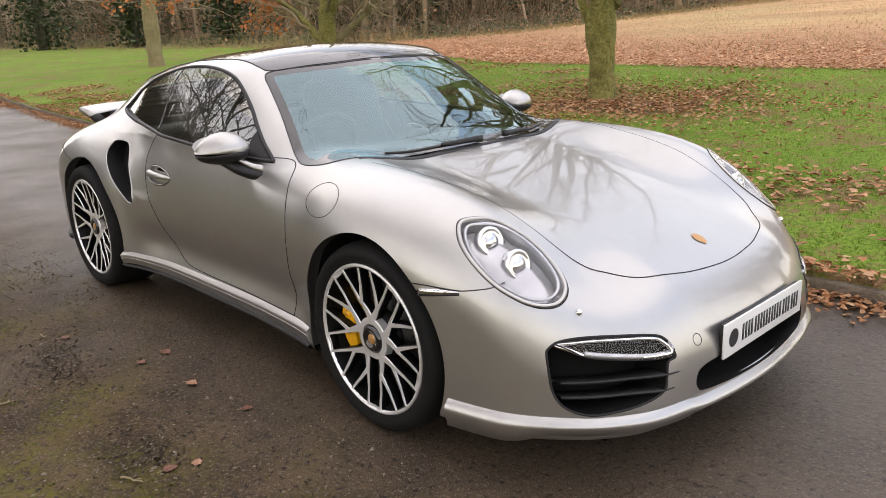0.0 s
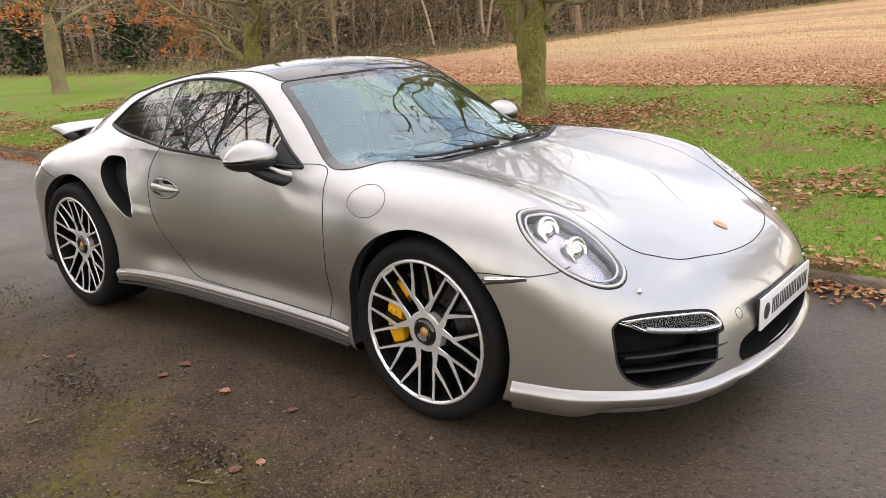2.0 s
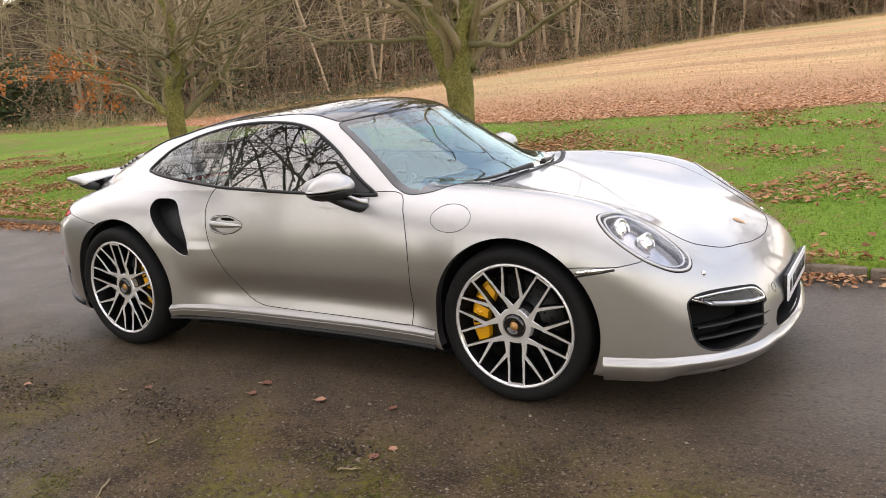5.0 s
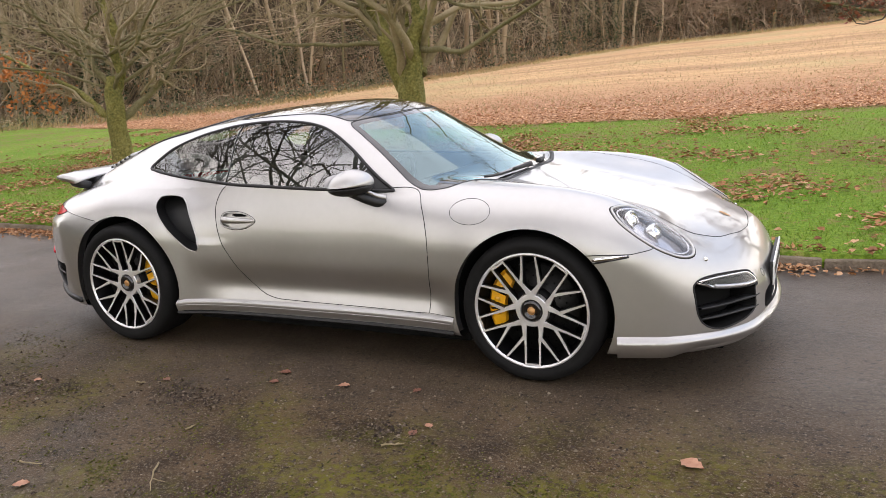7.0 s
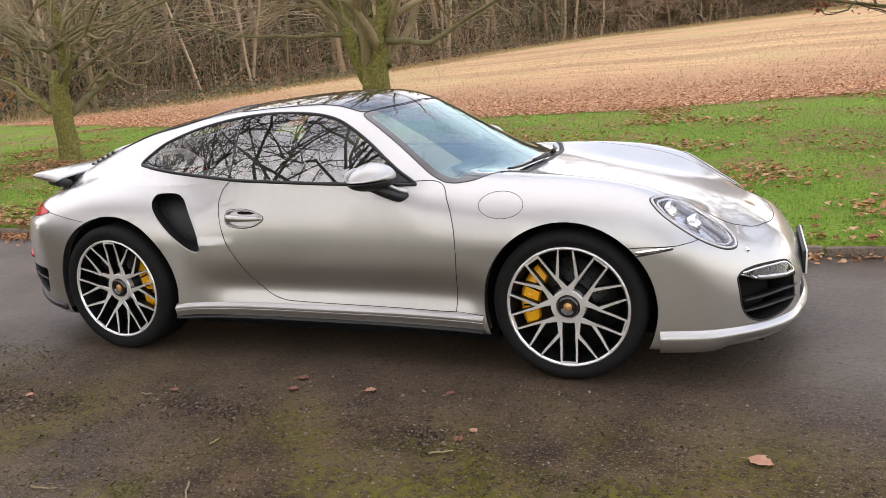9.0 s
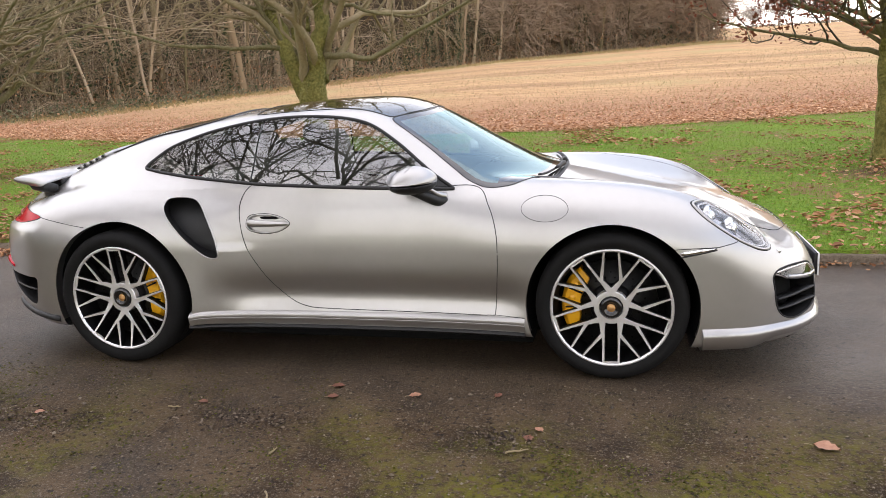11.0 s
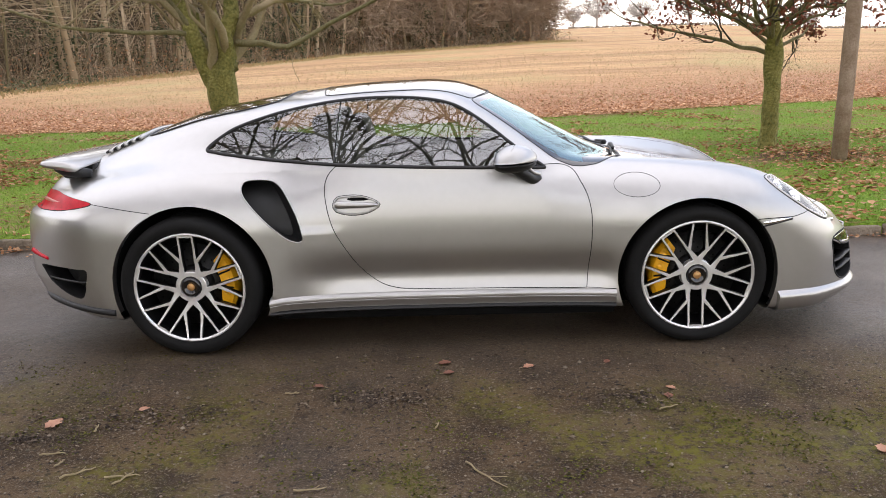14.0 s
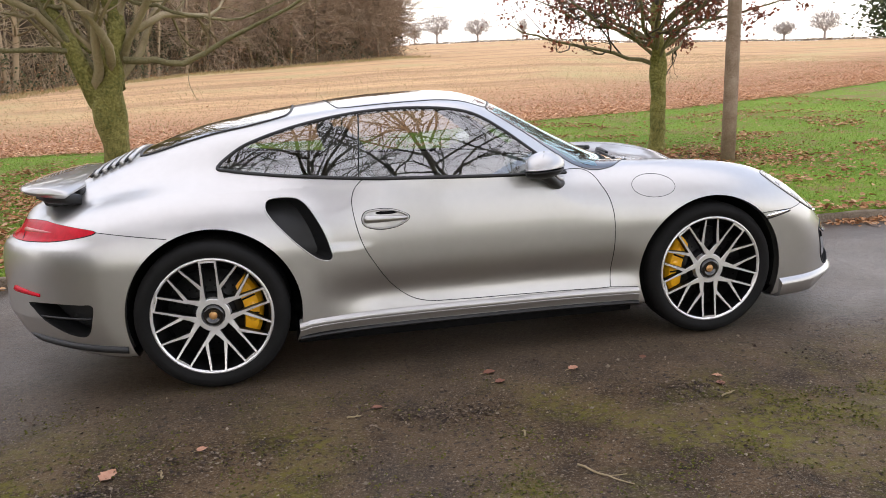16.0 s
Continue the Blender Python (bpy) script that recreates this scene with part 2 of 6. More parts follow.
def height(x, y):
    """Height of the grass and the field beyond the kerb."""
    x, y = np.asarray(x, float), np.asarray(y, float)
    d = np.hypot(x, y + 4.0)
    az = np.degrees(np.arctan2(y + 4.0, x))
    k = np.interp(az, (-5, 30, 51, 56, 60, 66, 73, 84, 98, 112, 126, 140), (0, .022, .0305, .033, .0365, .0415, .052, .053, .0447, .0265, .0083, 0))
    lawn = 0.09 + 0.019 * np.clip(y - 1.5, 0, 11)
    rise = np.clip(d - 14, 0, 150) * k
    lumps = 0.02 * np.sin(x * 0.9 + 1.3 * np.sin(y * 0.7)) * np.sin(y * 0.8 + 0.5) * step(2, 6, y)
    return lawn + rise * step(6, 30, y) + lumps


def spread(lo, hi, near0, near1, fine, growth=1.18):
    a = list(np.arange(near0, near1 + 1e-6, fine))
    st, v = fine, near1
    while v < hi:
        st *= growth
        v += st
        a.append(v)
    st, v = fine, near0
    while v > lo:
        st *= growth
        v -= st
        a.insert(0, v)
    return np.array(a)


xs = spread(-900, 900, -26, 16, 0.4)
ss = np.concatenate([spread(-900, -9.0, -12, -9.0, 0.4, 1.25)[:-1], [-8.8, -8.2, -8.0, -6, -4, -2, -0.3, 0.02, 0.05, 0.09], spread(0.2, 900, 0.2, 20, 0.4, 1.13)[1:]])
ss = np.unique(np.round(ss, 4))
gx, gs = np.meshgrid(xs, ss, indexing="ij")
gy = kerb_y(gx) + gs
gz = np.where(gs > 0.045, height(gx, gy), -0.06)
gz = np.where(gs < -8.1, -0.06 + 0.10 * step(-8.1, -8.8, gs) + 0.05 * step(-9, -20, gs), gz)
nx, ns = gx.shape
idx = np.arange(nx * ns).reshape(nx, ns)
gf = np.stack([idx[:-1, :-1], idx[1:, :-1], idx[1:, 1:], idx[:-1, 1:]], -1).reshape(-1, 4)


def ground_material():
    m = bpy.data.materials.new("lawn_and_stubble")
    m.use_nodes = True
    n, l = m.node_tree.nodes, m.node_tree.links
    b = n["Principled BSDF"]
    b.inputs["Roughness"].default_value = 0.9
    b.inputs["Specular IOR Level"].default_value = 0.15
    tc = n.new("ShaderNodeTexCoord")

    def noise_at(scale, detail=5, stretch=None):
        t = n.new("ShaderNodeTexNoise")
        t.inputs["Scale"].default_value, t.inputs["Detail"].default_value = scale, detail
        if stretch:
            mp = n.new("ShaderNodeMapping")
            mp.inputs["Scale"].default_value = stretch[0]
            mp.inputs["Rotation"].default_value = stretch[1]
            l.new(tc.outputs["Object"], mp.inputs[0])
            l.new(mp.outputs[0], t.inputs["Vector"])
        else:
            l.new(tc.outputs["Object"], t.inputs["Vector"])
        return t.outputs["Fac"]

    def ramp(fac, lo, hi, c1, c2):
        r = n.new("ShaderNodeMapRange")
        r.inputs["From Min"].default_value, r.inputs["From Max"].default_value = lo, hi
        l.new(fac, r.inputs["Value"])
        if c1 is None:
            return r.outputs[0]
        return blend(r.outputs[0], c1, c2)

    def blend(fac, c1, c2):
        mx = n.new("ShaderNodeMix")
        mx.data_type = "RGBA"
        l.new(fac, mx.inputs[0])
        for i, c in ((6, c1), (7, c2)):
            if isinstance(c, tuple):
                mx.inputs[i].default_value = (*c, 1)
            else:
                l.new(c, mx.inputs[i])
        return mx.outputs[2]

    def attr(name):
        a = n.new("ShaderNodeAttribute")
        a.attribute_name = name
        return a.outputs["Fac"]

    def add(a, bb, op="ADD", v=None):
        mm = n.new("ShaderNodeMath")
        mm.operation = op
        l.new(a, mm.inputs[0])
        if v is None:
            l.new(bb, mm.inputs[1])
        else:
            mm.inputs[1].default_value = v
        return mm.outputs[0]

    grass = ramp(noise_at(0.5), 0.35, 0.65, (0.15, 0.26, 0.026), (0.23, 0.32, 0.046))
    grass = blend(ramp(noise_at(30), 0.45, 0.62, None, None), grass, (0.11, 0.19, 0.019))
    worn = add(noise_at(1.1), noise_at(9), "ADD")
    grass = blend(ramp(worn, 1.00, 1.20, None, None), grass, (0.24, 0.16, 0.075))
    litter = ramp(noise_at(14), 0.38, 0.6, (0.26, 0.13, 0.068), (0.52, 0.305, 0.18))
    stubble = ramp(noise_at(0.35, 6, ((1.0, 9.0, 1.0), (0, 0, radians(-38)))), 0.36, 0.64, (0.43, 0.262, 0.135), (0.66, 0.45, 0.245))
    stubble = blend(ramp(noise_at(0.035, 4, ((1.0, 10.0, 1.0), (0, 0, radians(-12)))), 0.48, 0.60, None, None), stubble, (0.35, 0.215, 0.12))
    stubble = blend(ramp(noise_at(0.12), 0.52, 0.66, None, None), stubble, (0.44, 0.37, 0.18))
    stubble = blend(ramp(noise_at(7), 0.4, 0.7, None, None), stubble, (0.55, 0.345, 0.18))
    far = ramp(add(attr("beyond"), add(noise_at(0.6), None, "MULTIPLY", 6.0), "SUBTRACT"), 2.0, 9.0, None, None)
    field = blend(far, litter, stubble)
    edge = ramp(add(attr("beyond"), add(noise_at(2.2), None, "MULTIPLY", 1.1), "ADD"), 0.45, 0.75, None, None)
    bare = ramp(add(attr("mulch"), add(noise_at(4.0), None, "MULTIPLY", 0.5), "ADD"), 0.62, 0.85, None, None)
    grass = blend(bare, grass, ramp(noise_at(26), 0.4, 0.62, (0.075, 0.040, 0.022), (0.20, 0.115, 0.065)))
    l.new(blend(edge, grass, field), b.inputs["Base Color"])
    bp = n.new("ShaderNodeBump")
    bp.inputs["Strength"].default_value, bp.inputs["Distance"].default_value = 0.7, 0.05
    l.new(add(noise_at(18), noise_at(60), "ADD"), bp.inputs["Height"])
    l.new(bp.outputs[0], b.inputs["Normal"])
    return m


ground = part("ground", (np.stack([gx, gy, gz], -1).reshape(-1, 3), gf), ground_material())
beyond = ground.data.attributes.new("beyond", "FLOAT", "POINT")
beyond.data.foreach_set("value", np.clip(gy - field_edge(gx), -20, 60).ravel().astype(np.float32))
mulch = ground.data.attributes.new("mulch", "FLOAT", "POINT")
bare_soil = np.exp(-((gx + 2.6) / 1.5) ** 2 - ((gy - 6.1) / .75) ** 2) + .8 * np.exp(-((gx - 4.4) / 1.2) ** 2 - ((gy - 5.2) / .7) ** 2) + .8 * np.exp(-((gx + 9) / 1.6) ** 2 - ((gy - 5.6) / .7) ** 2)
mulch.data.foreach_set("value", np.clip(bare_soil, 0, 1).ravel().astype(np.float32))
tagged(ground, "mown green lawn rising to a leaf-strewn stubble field", "ground", kind="structure")


def road_material():
    m = bpy.data.materials.new("damp_asphalt")
    m.use_nodes = True
    n, l = m.node_tree.nodes, m.node_tree.links
    b = n["Principled BSDF"]
    tc = n.new("ShaderNodeTexCoord")

    def nz(scale, detail=6, rough=0.6):
        t = n.new("ShaderNodeTexNoise")
        t.inputs["Scale"].default_value, t.inputs["Detail"].default_value, t.inputs["Roughness"].default_value = scale, detail, rough
        l.new(tc.outputs["Object"], t.inputs["Vector"])
        return t.outputs["Fac"]

    def rng(fac, lo, hi, a=0.0, z=1.0):
        r = n.new("ShaderNodeMapRange")
        r.inputs["From Min"].default_value, r.inputs["From Max"].default_value = lo, hi
        r.inputs["To Min"].default_value, r.inputs["To Max"].default_value = a, z
        l.new(fac, r.inputs["Value"])
        return r.outputs[0]

    def blend(fac, c1, c2):
        mx = n.new("ShaderNodeMix")
        mx.data_type = "RGBA"
        l.new(fac, mx.inputs[0])
        for i, c in ((6, c1), (7, c2)):
            if isinstance(c, tuple):
                mx.inputs[i].default_value = (*c, 1)
            else:
                l.new(c, mx.inputs[i])
        return mx.outputs[2]

    def mul(a, c):
        mm = n.new("ShaderNodeMath")
        mm.operation = "MULTIPLY"
        l.new(a, mm.inputs[0])
        l.new(c, mm.inputs[1])
        return mm.outputs[0]

    near = n.new("ShaderNodeSeparateXYZ")
    l.new(tc.outputs["Object"], near.inputs[0])
    dirt = mul(rng(near.outputs[1], -0.5, -1.5), rng(nz(0.55, 4), 0.26, 0.52, 0.55, 1.0))
    col = blend(rng(nz(1.3), 0.35, 0.65), (0.052, 0.038, 0.026), (0.092, 0.067, 0.046))
    soil = blend(rng(nz(3.0, 8, 0.7), 0.38, 0.62), (0.031, 0.019, 0.0095), (0.108, 0.070, 0.036))
    col = blend(dirt, col, soil)
    col = blend(rng(nz(80, 4, 0.7), 0.54, 0.66), col, (0.20, 0.165, 0.125))
    col = blend(rng(nz(38, 4), 0.55, 0.66), col, (0.015, 0.011, 0.009))
    col = blend(rng(nz(190, 3, 0.7), 0.56, 0.66), col, (0.012, 0.009, 0.007))
    col = blend(rng(nz(260, 2, 0.6), 0.62, 0.70), col, (0.26, 0.215, 0.165))
    moss = mul(mul(rng(nz(1.35, 7), 0.47, 0.62), rng(nz(26, 6, 0.7), 0.42, 0.58)), rng(near.outputs[1], -0.9, -1.7))
    col = blend(moss, col, (0.115, 0.105, 0.014))
    l.new(col, b.inputs["Base Color"])
    gloss = n.new("ShaderNodeMath")
    gloss.operation, gloss.use_clamp = "ADD", True
    l.new(rng(nz(0.8), 0.4, 0.65, 0.34, 0.54), gloss.inputs[0])
    l.new(rng(dirt, 0.0, 1.0, 0.0, 0.30), gloss.inputs[1])
    l.new(gloss.outputs[0], b.inputs["Roughness"])
    l.new(rng(dirt, 0.0, 1.0, 0.40, 0.10), b.inputs["Specular IOR Level"])
    vo = n.new("ShaderNodeTexVoronoi")
    vo.inputs["Scale"].default_value = 210
    l.new(tc.outputs["Object"], vo.inputs["Vector"])
    bp, bq = n.new("ShaderNodeBump"), n.new("ShaderNodeBump")
    bp.inputs["Strength"].default_value, bp.inputs["Distance"].default_value = 0.5, 0.004
    bq.inputs["Strength"].default_value, bq.inputs["Distance"].default_value = 0.35, 0.02
    l.new(vo.outputs["Distance"], bp.inputs["Height"])
    l.new(nz(12), bq.inputs["Height"])
    l.new(bq.outputs[0], bp.inputs["Normal"])
    l.new(bp.outputs[0], b.inputs["Normal"])
    return m


rx = spread(-300, 300, -30, 14, 0.5, 1.2)
rs = np.array([-8.4, -6.0, -4.0, -3.0, -2.0, -1.0, -0.5, 0.06])
ax, as_ = np.meshgrid(rx, rs, indexing="ij")
idx = np.arange(ax.size).reshape(ax.shape)
road = part("road", (np.stack([ax, kerb_y(ax) + as_, 0 * ax], -1).reshape(-1, 3), np.stack([idx[:-1, :-1], idx[1:, :-1], idx[1:, 1:], idx[:-1, 1:]], -1).reshape(-1, 4)), road_material())
tagged(road, "damp dark asphalt drive with mossy gritty edge", "road", kind="structure")


# ---- the car's form: a smooth solid given by its outline curves ----
def smax(a, b, r):
    h = np.clip(0.5 + 0.5 * (a - b) / r, 0, 1)
    return b + (a - b) * h + r * h * (1 - h)


def smin(a, b, r):
    return -smax(-a, -b, r)


W_HALF = spline((2.3, .55), (2.1, .66), (2.0, .735), (1.85, .815), (1.65, .872), (1.45, .903), (1.225, .915), (1.0, .900), (.8, .868), (.5, .846), (0, .842), (-.4, .849), (-.62, .866), (-.72, .880), (-.86, .916), (-1.0, .930), (-1.225, .94), (-1.5, .93), (-1.75, .888), (-2.0, .79), (-2.3, .6))
CROWN = spline((.3, .90), (.7, .905), (.95, .90), (1.22, .884), (1.4, .862), (1.56, .822), (1.7, .752), (1.85, .645), (1.95, .570), (2.05, .505), (2.3, .36))
HOOD = spline((.3, .90), (.9, .872), (1.2, .822), (1.5, .762), (1.75, .700), (1.97, .622), (2.08, .565), (2.16, .505), (2.3, .36))
HAUNCH = spline((.3, .90), (-.4, .905), (-.8, .925), (-1.1, .935), (-1.35, .92), (-1.6, .88), (-1.8, .835), (-1.95, .79), (-2.1, .745), (-2.35, .64))
DECK = spline((.3, .90), (-.8, .90), (-1.4, .93), (-1.7, .90), (-1.95, .845), (-2.15, .76), (-2.35, .66))
ROOF = spline((-2.3, .66), (-2.1, .79), (-1.9, .90), (-1.753, .975), (-1.6, 1.045), (-1.414, 1.116), (-1.233, 1.168), (-1.055, 1.198), (-.879, 1.227), (-.706, 1.248), (-.536, 1.268), (-.2, 1.286), (-.04, 1.286), (.11, 1.268), (.22, 1.233), (.30, 1.195), (.442, 1.12), (.6, 1.033), (.79, .935), (1.0, .825), (1.3, .66))
CABIN = spline((1.2, .50), (.95, .60), (.6, .71), (.2, .762), (-.3, .765), (-.7, .73), (-1.2, .625), (-1.6, .50), (-2.0, .36), (-2.3, .25))


def form(x, Y, z):
    """Below zero inside the car, above zero outside; Y is the distance from its middle plane."""
    tuck = 0.030 * np.exp(-((z - 0.36) / 0.085) ** 2) * step(-.75, -.45, x) * (1 - step(.72, .95, x))
    mid = step(-.75, -.35, x) * (1 - step(.45, .85, x))
    w = W_HALF(x) - (1.25 - .62 * mid) * np.maximum(0, z - 0.58) ** 2 - tuck - 0.35 * np.maximum(0, 0.30 - z) ** 2
    w = w + 0.010 * step(.632, .580, z) * step(.34, .54, z) * step(-.44, -.62, x) * step(-.80, -.70, x)
    side = (Y - w) / 1.04
    g = step(.30, .70, Y)
    front = HOOD(x) - 0.05 * Y**2
    front = front + (CROWN(x) - front) * g
    rear = DECK(x) + (HAUNCH(x) - DECK(x)) * step(.30, .66, Y)
    top = np.where(x > .3, front, rear) + 0.09 * step(-.70, -.30, x) * (1 - step(.28, .58, x)) + 0.12 * step(-.75, -.35, x) * (1 - step(.15, .52, x)) * step(.58, .70, Y)
    lid = (z - top) / np.where(x > 1.5, 1.15, 1.05)
    nose = x - (2.205 - 0.27 * Y**2 - 1.0 * np.maximum(0, Y - .5) ** 2 - 0.10 * np.maximum(0, z - .40) - 0.25 * np.maximum(0, .26 - z))
    tail = (-2.29 + 0.33 * Y**2 + 0.9 * np.maximum(0, Y - .42) ** 2 + 0.45 * np.maximum(0, .36 - z) + 0.25 * np.maximum(0, z - .66) + 0.055 * step(.675, .725, z)) - x
    tub = smax(side, lid, 0.20)
    tub = smax(tub, nose, 0.13)
    tub = smax(tub, tail, 0.13)
    under = (0.185 + 0.05 * step(-1.6, -2.1, x) - 0.02 * step(1.3, 1.6, x)) - z
    tub = smax(tub, under, 0.03)
    k = 0.40 * step(-.3, .45, x) - 0.20 * (1 - step(-1.1, -.4, x))
    glass_side = (Y - (CABIN(x) - 0.45 * (np.maximum(z, .88) - .93))) / 1.1
    roof = (z - (ROOF(x + k * Y**2) - (0.15 - .05 * step(.08, .40, x)) * Y**2)) / (1 + 0.13 * step(.05, .3, x) + 0.06 * step(-1.0, -1.5, x))
    cabin = smax(glass_side, roof, 0.11)
    cabin = smax(cabin, np.abs(x + .55) - 1.66, 0.05)
    cabin = smax(cabin, .85 - .06 * mid - z, 0.03)
    return smin(tub, cabin, 0.055 - 0.035 * mid + 0.10 * step(-.55, -1.25, x))


def slope(p):
    e = 1e-4
    g = np.empty_like(p)
    for i in range(3):
        d = np.zeros(3)
        d[i] = e
        a, b = p + d, p - d
        g[:, i] = (form(a[:, 0], np.abs(a[:, 1]), a[:, 2]) - form(b[:, 0], np.abs(b[:, 1]), b[:, 2])) / (2 * e)
    return g


def settle(p, rounds=4):
    for _ in range(rounds):
        f = form(p[:, 0], np.abs(p[:, 1]), p[:, 2])
        g = slope(p)
        q = p - g * np.clip(f / (np.sum(g * g, 1) + 1e-9), -0.02, 0.02)[:, None]
        q[p[:, 1] == 0, 1] = 0
        p = q
    return p


def net(h=0.0135):
    """The surface of one half of the solid, by surface nets."""
    X, Yv, Z = np.arange(-2.36, 2.30, h), np.arange(-h / 2, 1.0, h), np.arange(0.10, 1.34, h)
    vals = np.empty((len(X), len(Yv), len(Z)), np.float32)
    yy, zz = np.meshgrid(Yv, Z, indexing="ij")
    for i, x in enumerate(X):
        vals[i] = form(np.full(yy.shape, x), np.abs(yy), zz)
    s = vals < 0
    corners = [(a, b, c) for a in (0, 1) for b in (0, 1) for c in (0, 1)]
    sh = [n - 1 for n in s.shape]
    cut = lambda arr, a, b, c: arr[a:a + sh[0], b:b + sh[1], c:c + sh[2]]
    cnt = sum(cut(s, *c).astype(np.int8) for c in corners)
    act = (cnt > 0) & (cnt < 8)
    ids = -np.ones(act.shape, int)
    ids[act] = np.arange(act.sum())
    ci = np.argwhere(act)
    P = (ci + 0.5) * h + np.array([X[0], Yv[0], Z[0]])
    P[ci[:, 1] == 0, 1] = 0
    quads = []
    for ax in range(3):
        lo = [slice(None)] * 3
        hi = [slice(None)] * 3
        lo[ax], hi[ax] = slice(0, -1), slice(1, None)
        e = s[tuple(lo)] != s[tuple(hi)]
        for i, j, k in np.argwhere(e):
            o = [ax, (ax + 1) % 3, (ax + 2) % 3]
            b = [i, j, k]
            if b[o[1]] < 1 or b[o[2]] < 1 or b[o[1]] >= sh[o[1]] or b[o[2]] >= sh[o[2]]:
                continue
            q = []
            for d1, d2 in ((-1, -1), (0, -1), (0, 0), (-1, 0)):
                c = list(b)
                c[o[1]] += d1
                c[o[2]] += d2
                q.append(ids[tuple(c)])
            if min(q) < 0:
                continue
            quads.append(q if s[i, j, k] else q[::-1])
    q = np.array(quads)
    T = np.concatenate([q[:, [0, 1, 2]], q[:, [0, 2, 3]]])
    return settle(P, 6), T


def outline(points, n=240, smooth=True):
    """A closed outline, rounded through its points."""
    p = np.array(points, float)
    if not smooth:
        q = np.concatenate([p, p[:1]])
        d = np.concatenate([[0], np.cumsum(np.hypot(*np.diff(q, axis=0).T))])
        t = np.linspace(0, d[-1], n, endpoint=False)
        return np.stack([np.interp(t, d, q[:, 0]), np.interp(t, d, q[:, 1])], 1)
    out = []
    m = len(p)
    for i in range(m):
        a, b, c, d = p[i - 1], p[i], p[(i + 1) % m], p[(i + 2) % m]
        for t in np.linspace(0, 1, max(4, n // m), endpoint=False):
            out.append(0.5 * (2 * b + (c - a) * t + (2 * a - 5 * b + 4 * c - d) * t**2 + (3 * b - a - 3 * c + d) * t**3))
    return np.array(out)


def inside(poly, u, v):
    """Signed distance to an outline, below zero inside."""
    a, b = poly, np.roll(poly, -1, 0)
    d2 = np.full(u.shape, 1e9)
    odd = np.zeros(u.shape, bool)
    for (ax_, ay_), (bx_, by_) in zip(a, b):
        ex, ey = bx_ - ax_, by_ - ay_
        t = np.clip(((u - ax_) * ex + (v - ay_) * ey) / (ex * ex + ey * ey + 1e-12), 0, 1)
        d2 = np.minimum(d2, (u - ax_ - t * ex) ** 2 + (v - ay_ - t * ey) ** 2)
        c = (ay_ > v) != (by_ > v)
        odd ^= c & (u < ex * (v - ay_) / (ey if abs(ey) > 1e-12 else 1e-12) + ax_)
    return np.where(odd, -1, 1) * np.sqrt(d2)


def knife(V, T, f):
    """Cut the triangles along f = 0."""
    f = np.where(np.abs(f) < 4e-4, 0.0, f)
    s = np.sign(f)[T]
    mixed = (s.max(1) > 0) & (s.min(1) < 0)
    keep = T[~mixed].tolist()
    extra, made = [], {}

    def mid(i, j):
        key = (min(i, j), max(i, j))
        if key not in made:
            i, j = key
            t = f[i] / (f[i] - f[j])
            made[key] = len(V) + len(extra)
            extra.append(V[i] + (V[j] - V[i]) * t)
        return made[key]
    for tri in T[mixed]:
        pos, neg = [], []
        for a in range(3):
            i, j = tri[a], tri[(a + 1) % 3]
            if f[i] >= 0:
                pos.append(i)
            if f[i] <= 0:
                neg.append(i)
            if f[i] * f[j] < 0:
                m_ = mid(i, j)
                pos.append(m_)
                neg.append(m_)
        for poly in (pos, neg):
            for k in range(1, len(poly) - 1):
                keep.append((poly[0], poly[k], poly[k + 1]))
    if extra:
        V = np.concatenate([V, np.array(extra)])
    return V, np.array(keep)


def on_side(x, z, lo=0.2):
    """The flank's Y at (x, z)."""
    x, z = np.atleast_1d(x).astype(float), np.atleast_1d(z).astype(float)
    hi_, lo_ = np.full(x.shape, 1.02), np.full(x.shape, 1.02)
    found = np.zeros(x.shape, bool)
    for Y in np.arange(1.02, lo, -0.02):
        f = form(x, np.full(x.shape, Y), z)
        hit = (f < 0) & ~found
        lo_[hit], hi_[hit] = Y, Y + 0.02
        found |= hit
    for _ in range(18):
        m = (lo_ + hi_) / 2
        f = form(x, m, z)
        lo_, hi_ = np.where(f < 0, m, lo_), np.where(f < 0, hi_, m)
    return np.stack([x, (lo_ + hi_) / 2, z], 1)


def on_top(x, Y):
    x, Y = np.atleast_1d(x).astype(float), np.atleast_1d(Y).astype(float)
    hi_, lo_ = np.full(x.shape, 1.4), np.full(x.shape, 0.3)
    found = np.zeros(x.shape, bool)
    for z in np.arange(1.4, 0.25, -0.02):
        f = form(x, Y, np.full(x.shape, z))
        hit = (f < 0) & ~found
        lo_[hit], hi_[hit] = z, z + 0.02
        found |= hit
    for _ in range(18):
        m = (lo_ + hi_) / 2
        f = form(x, Y, m)
        lo_, hi_ = np.where(f < 0, m, lo_), np.where(f < 0, hi_, m)
    return np.stack([x, Y, (lo_ + hi_) / 2], 1)


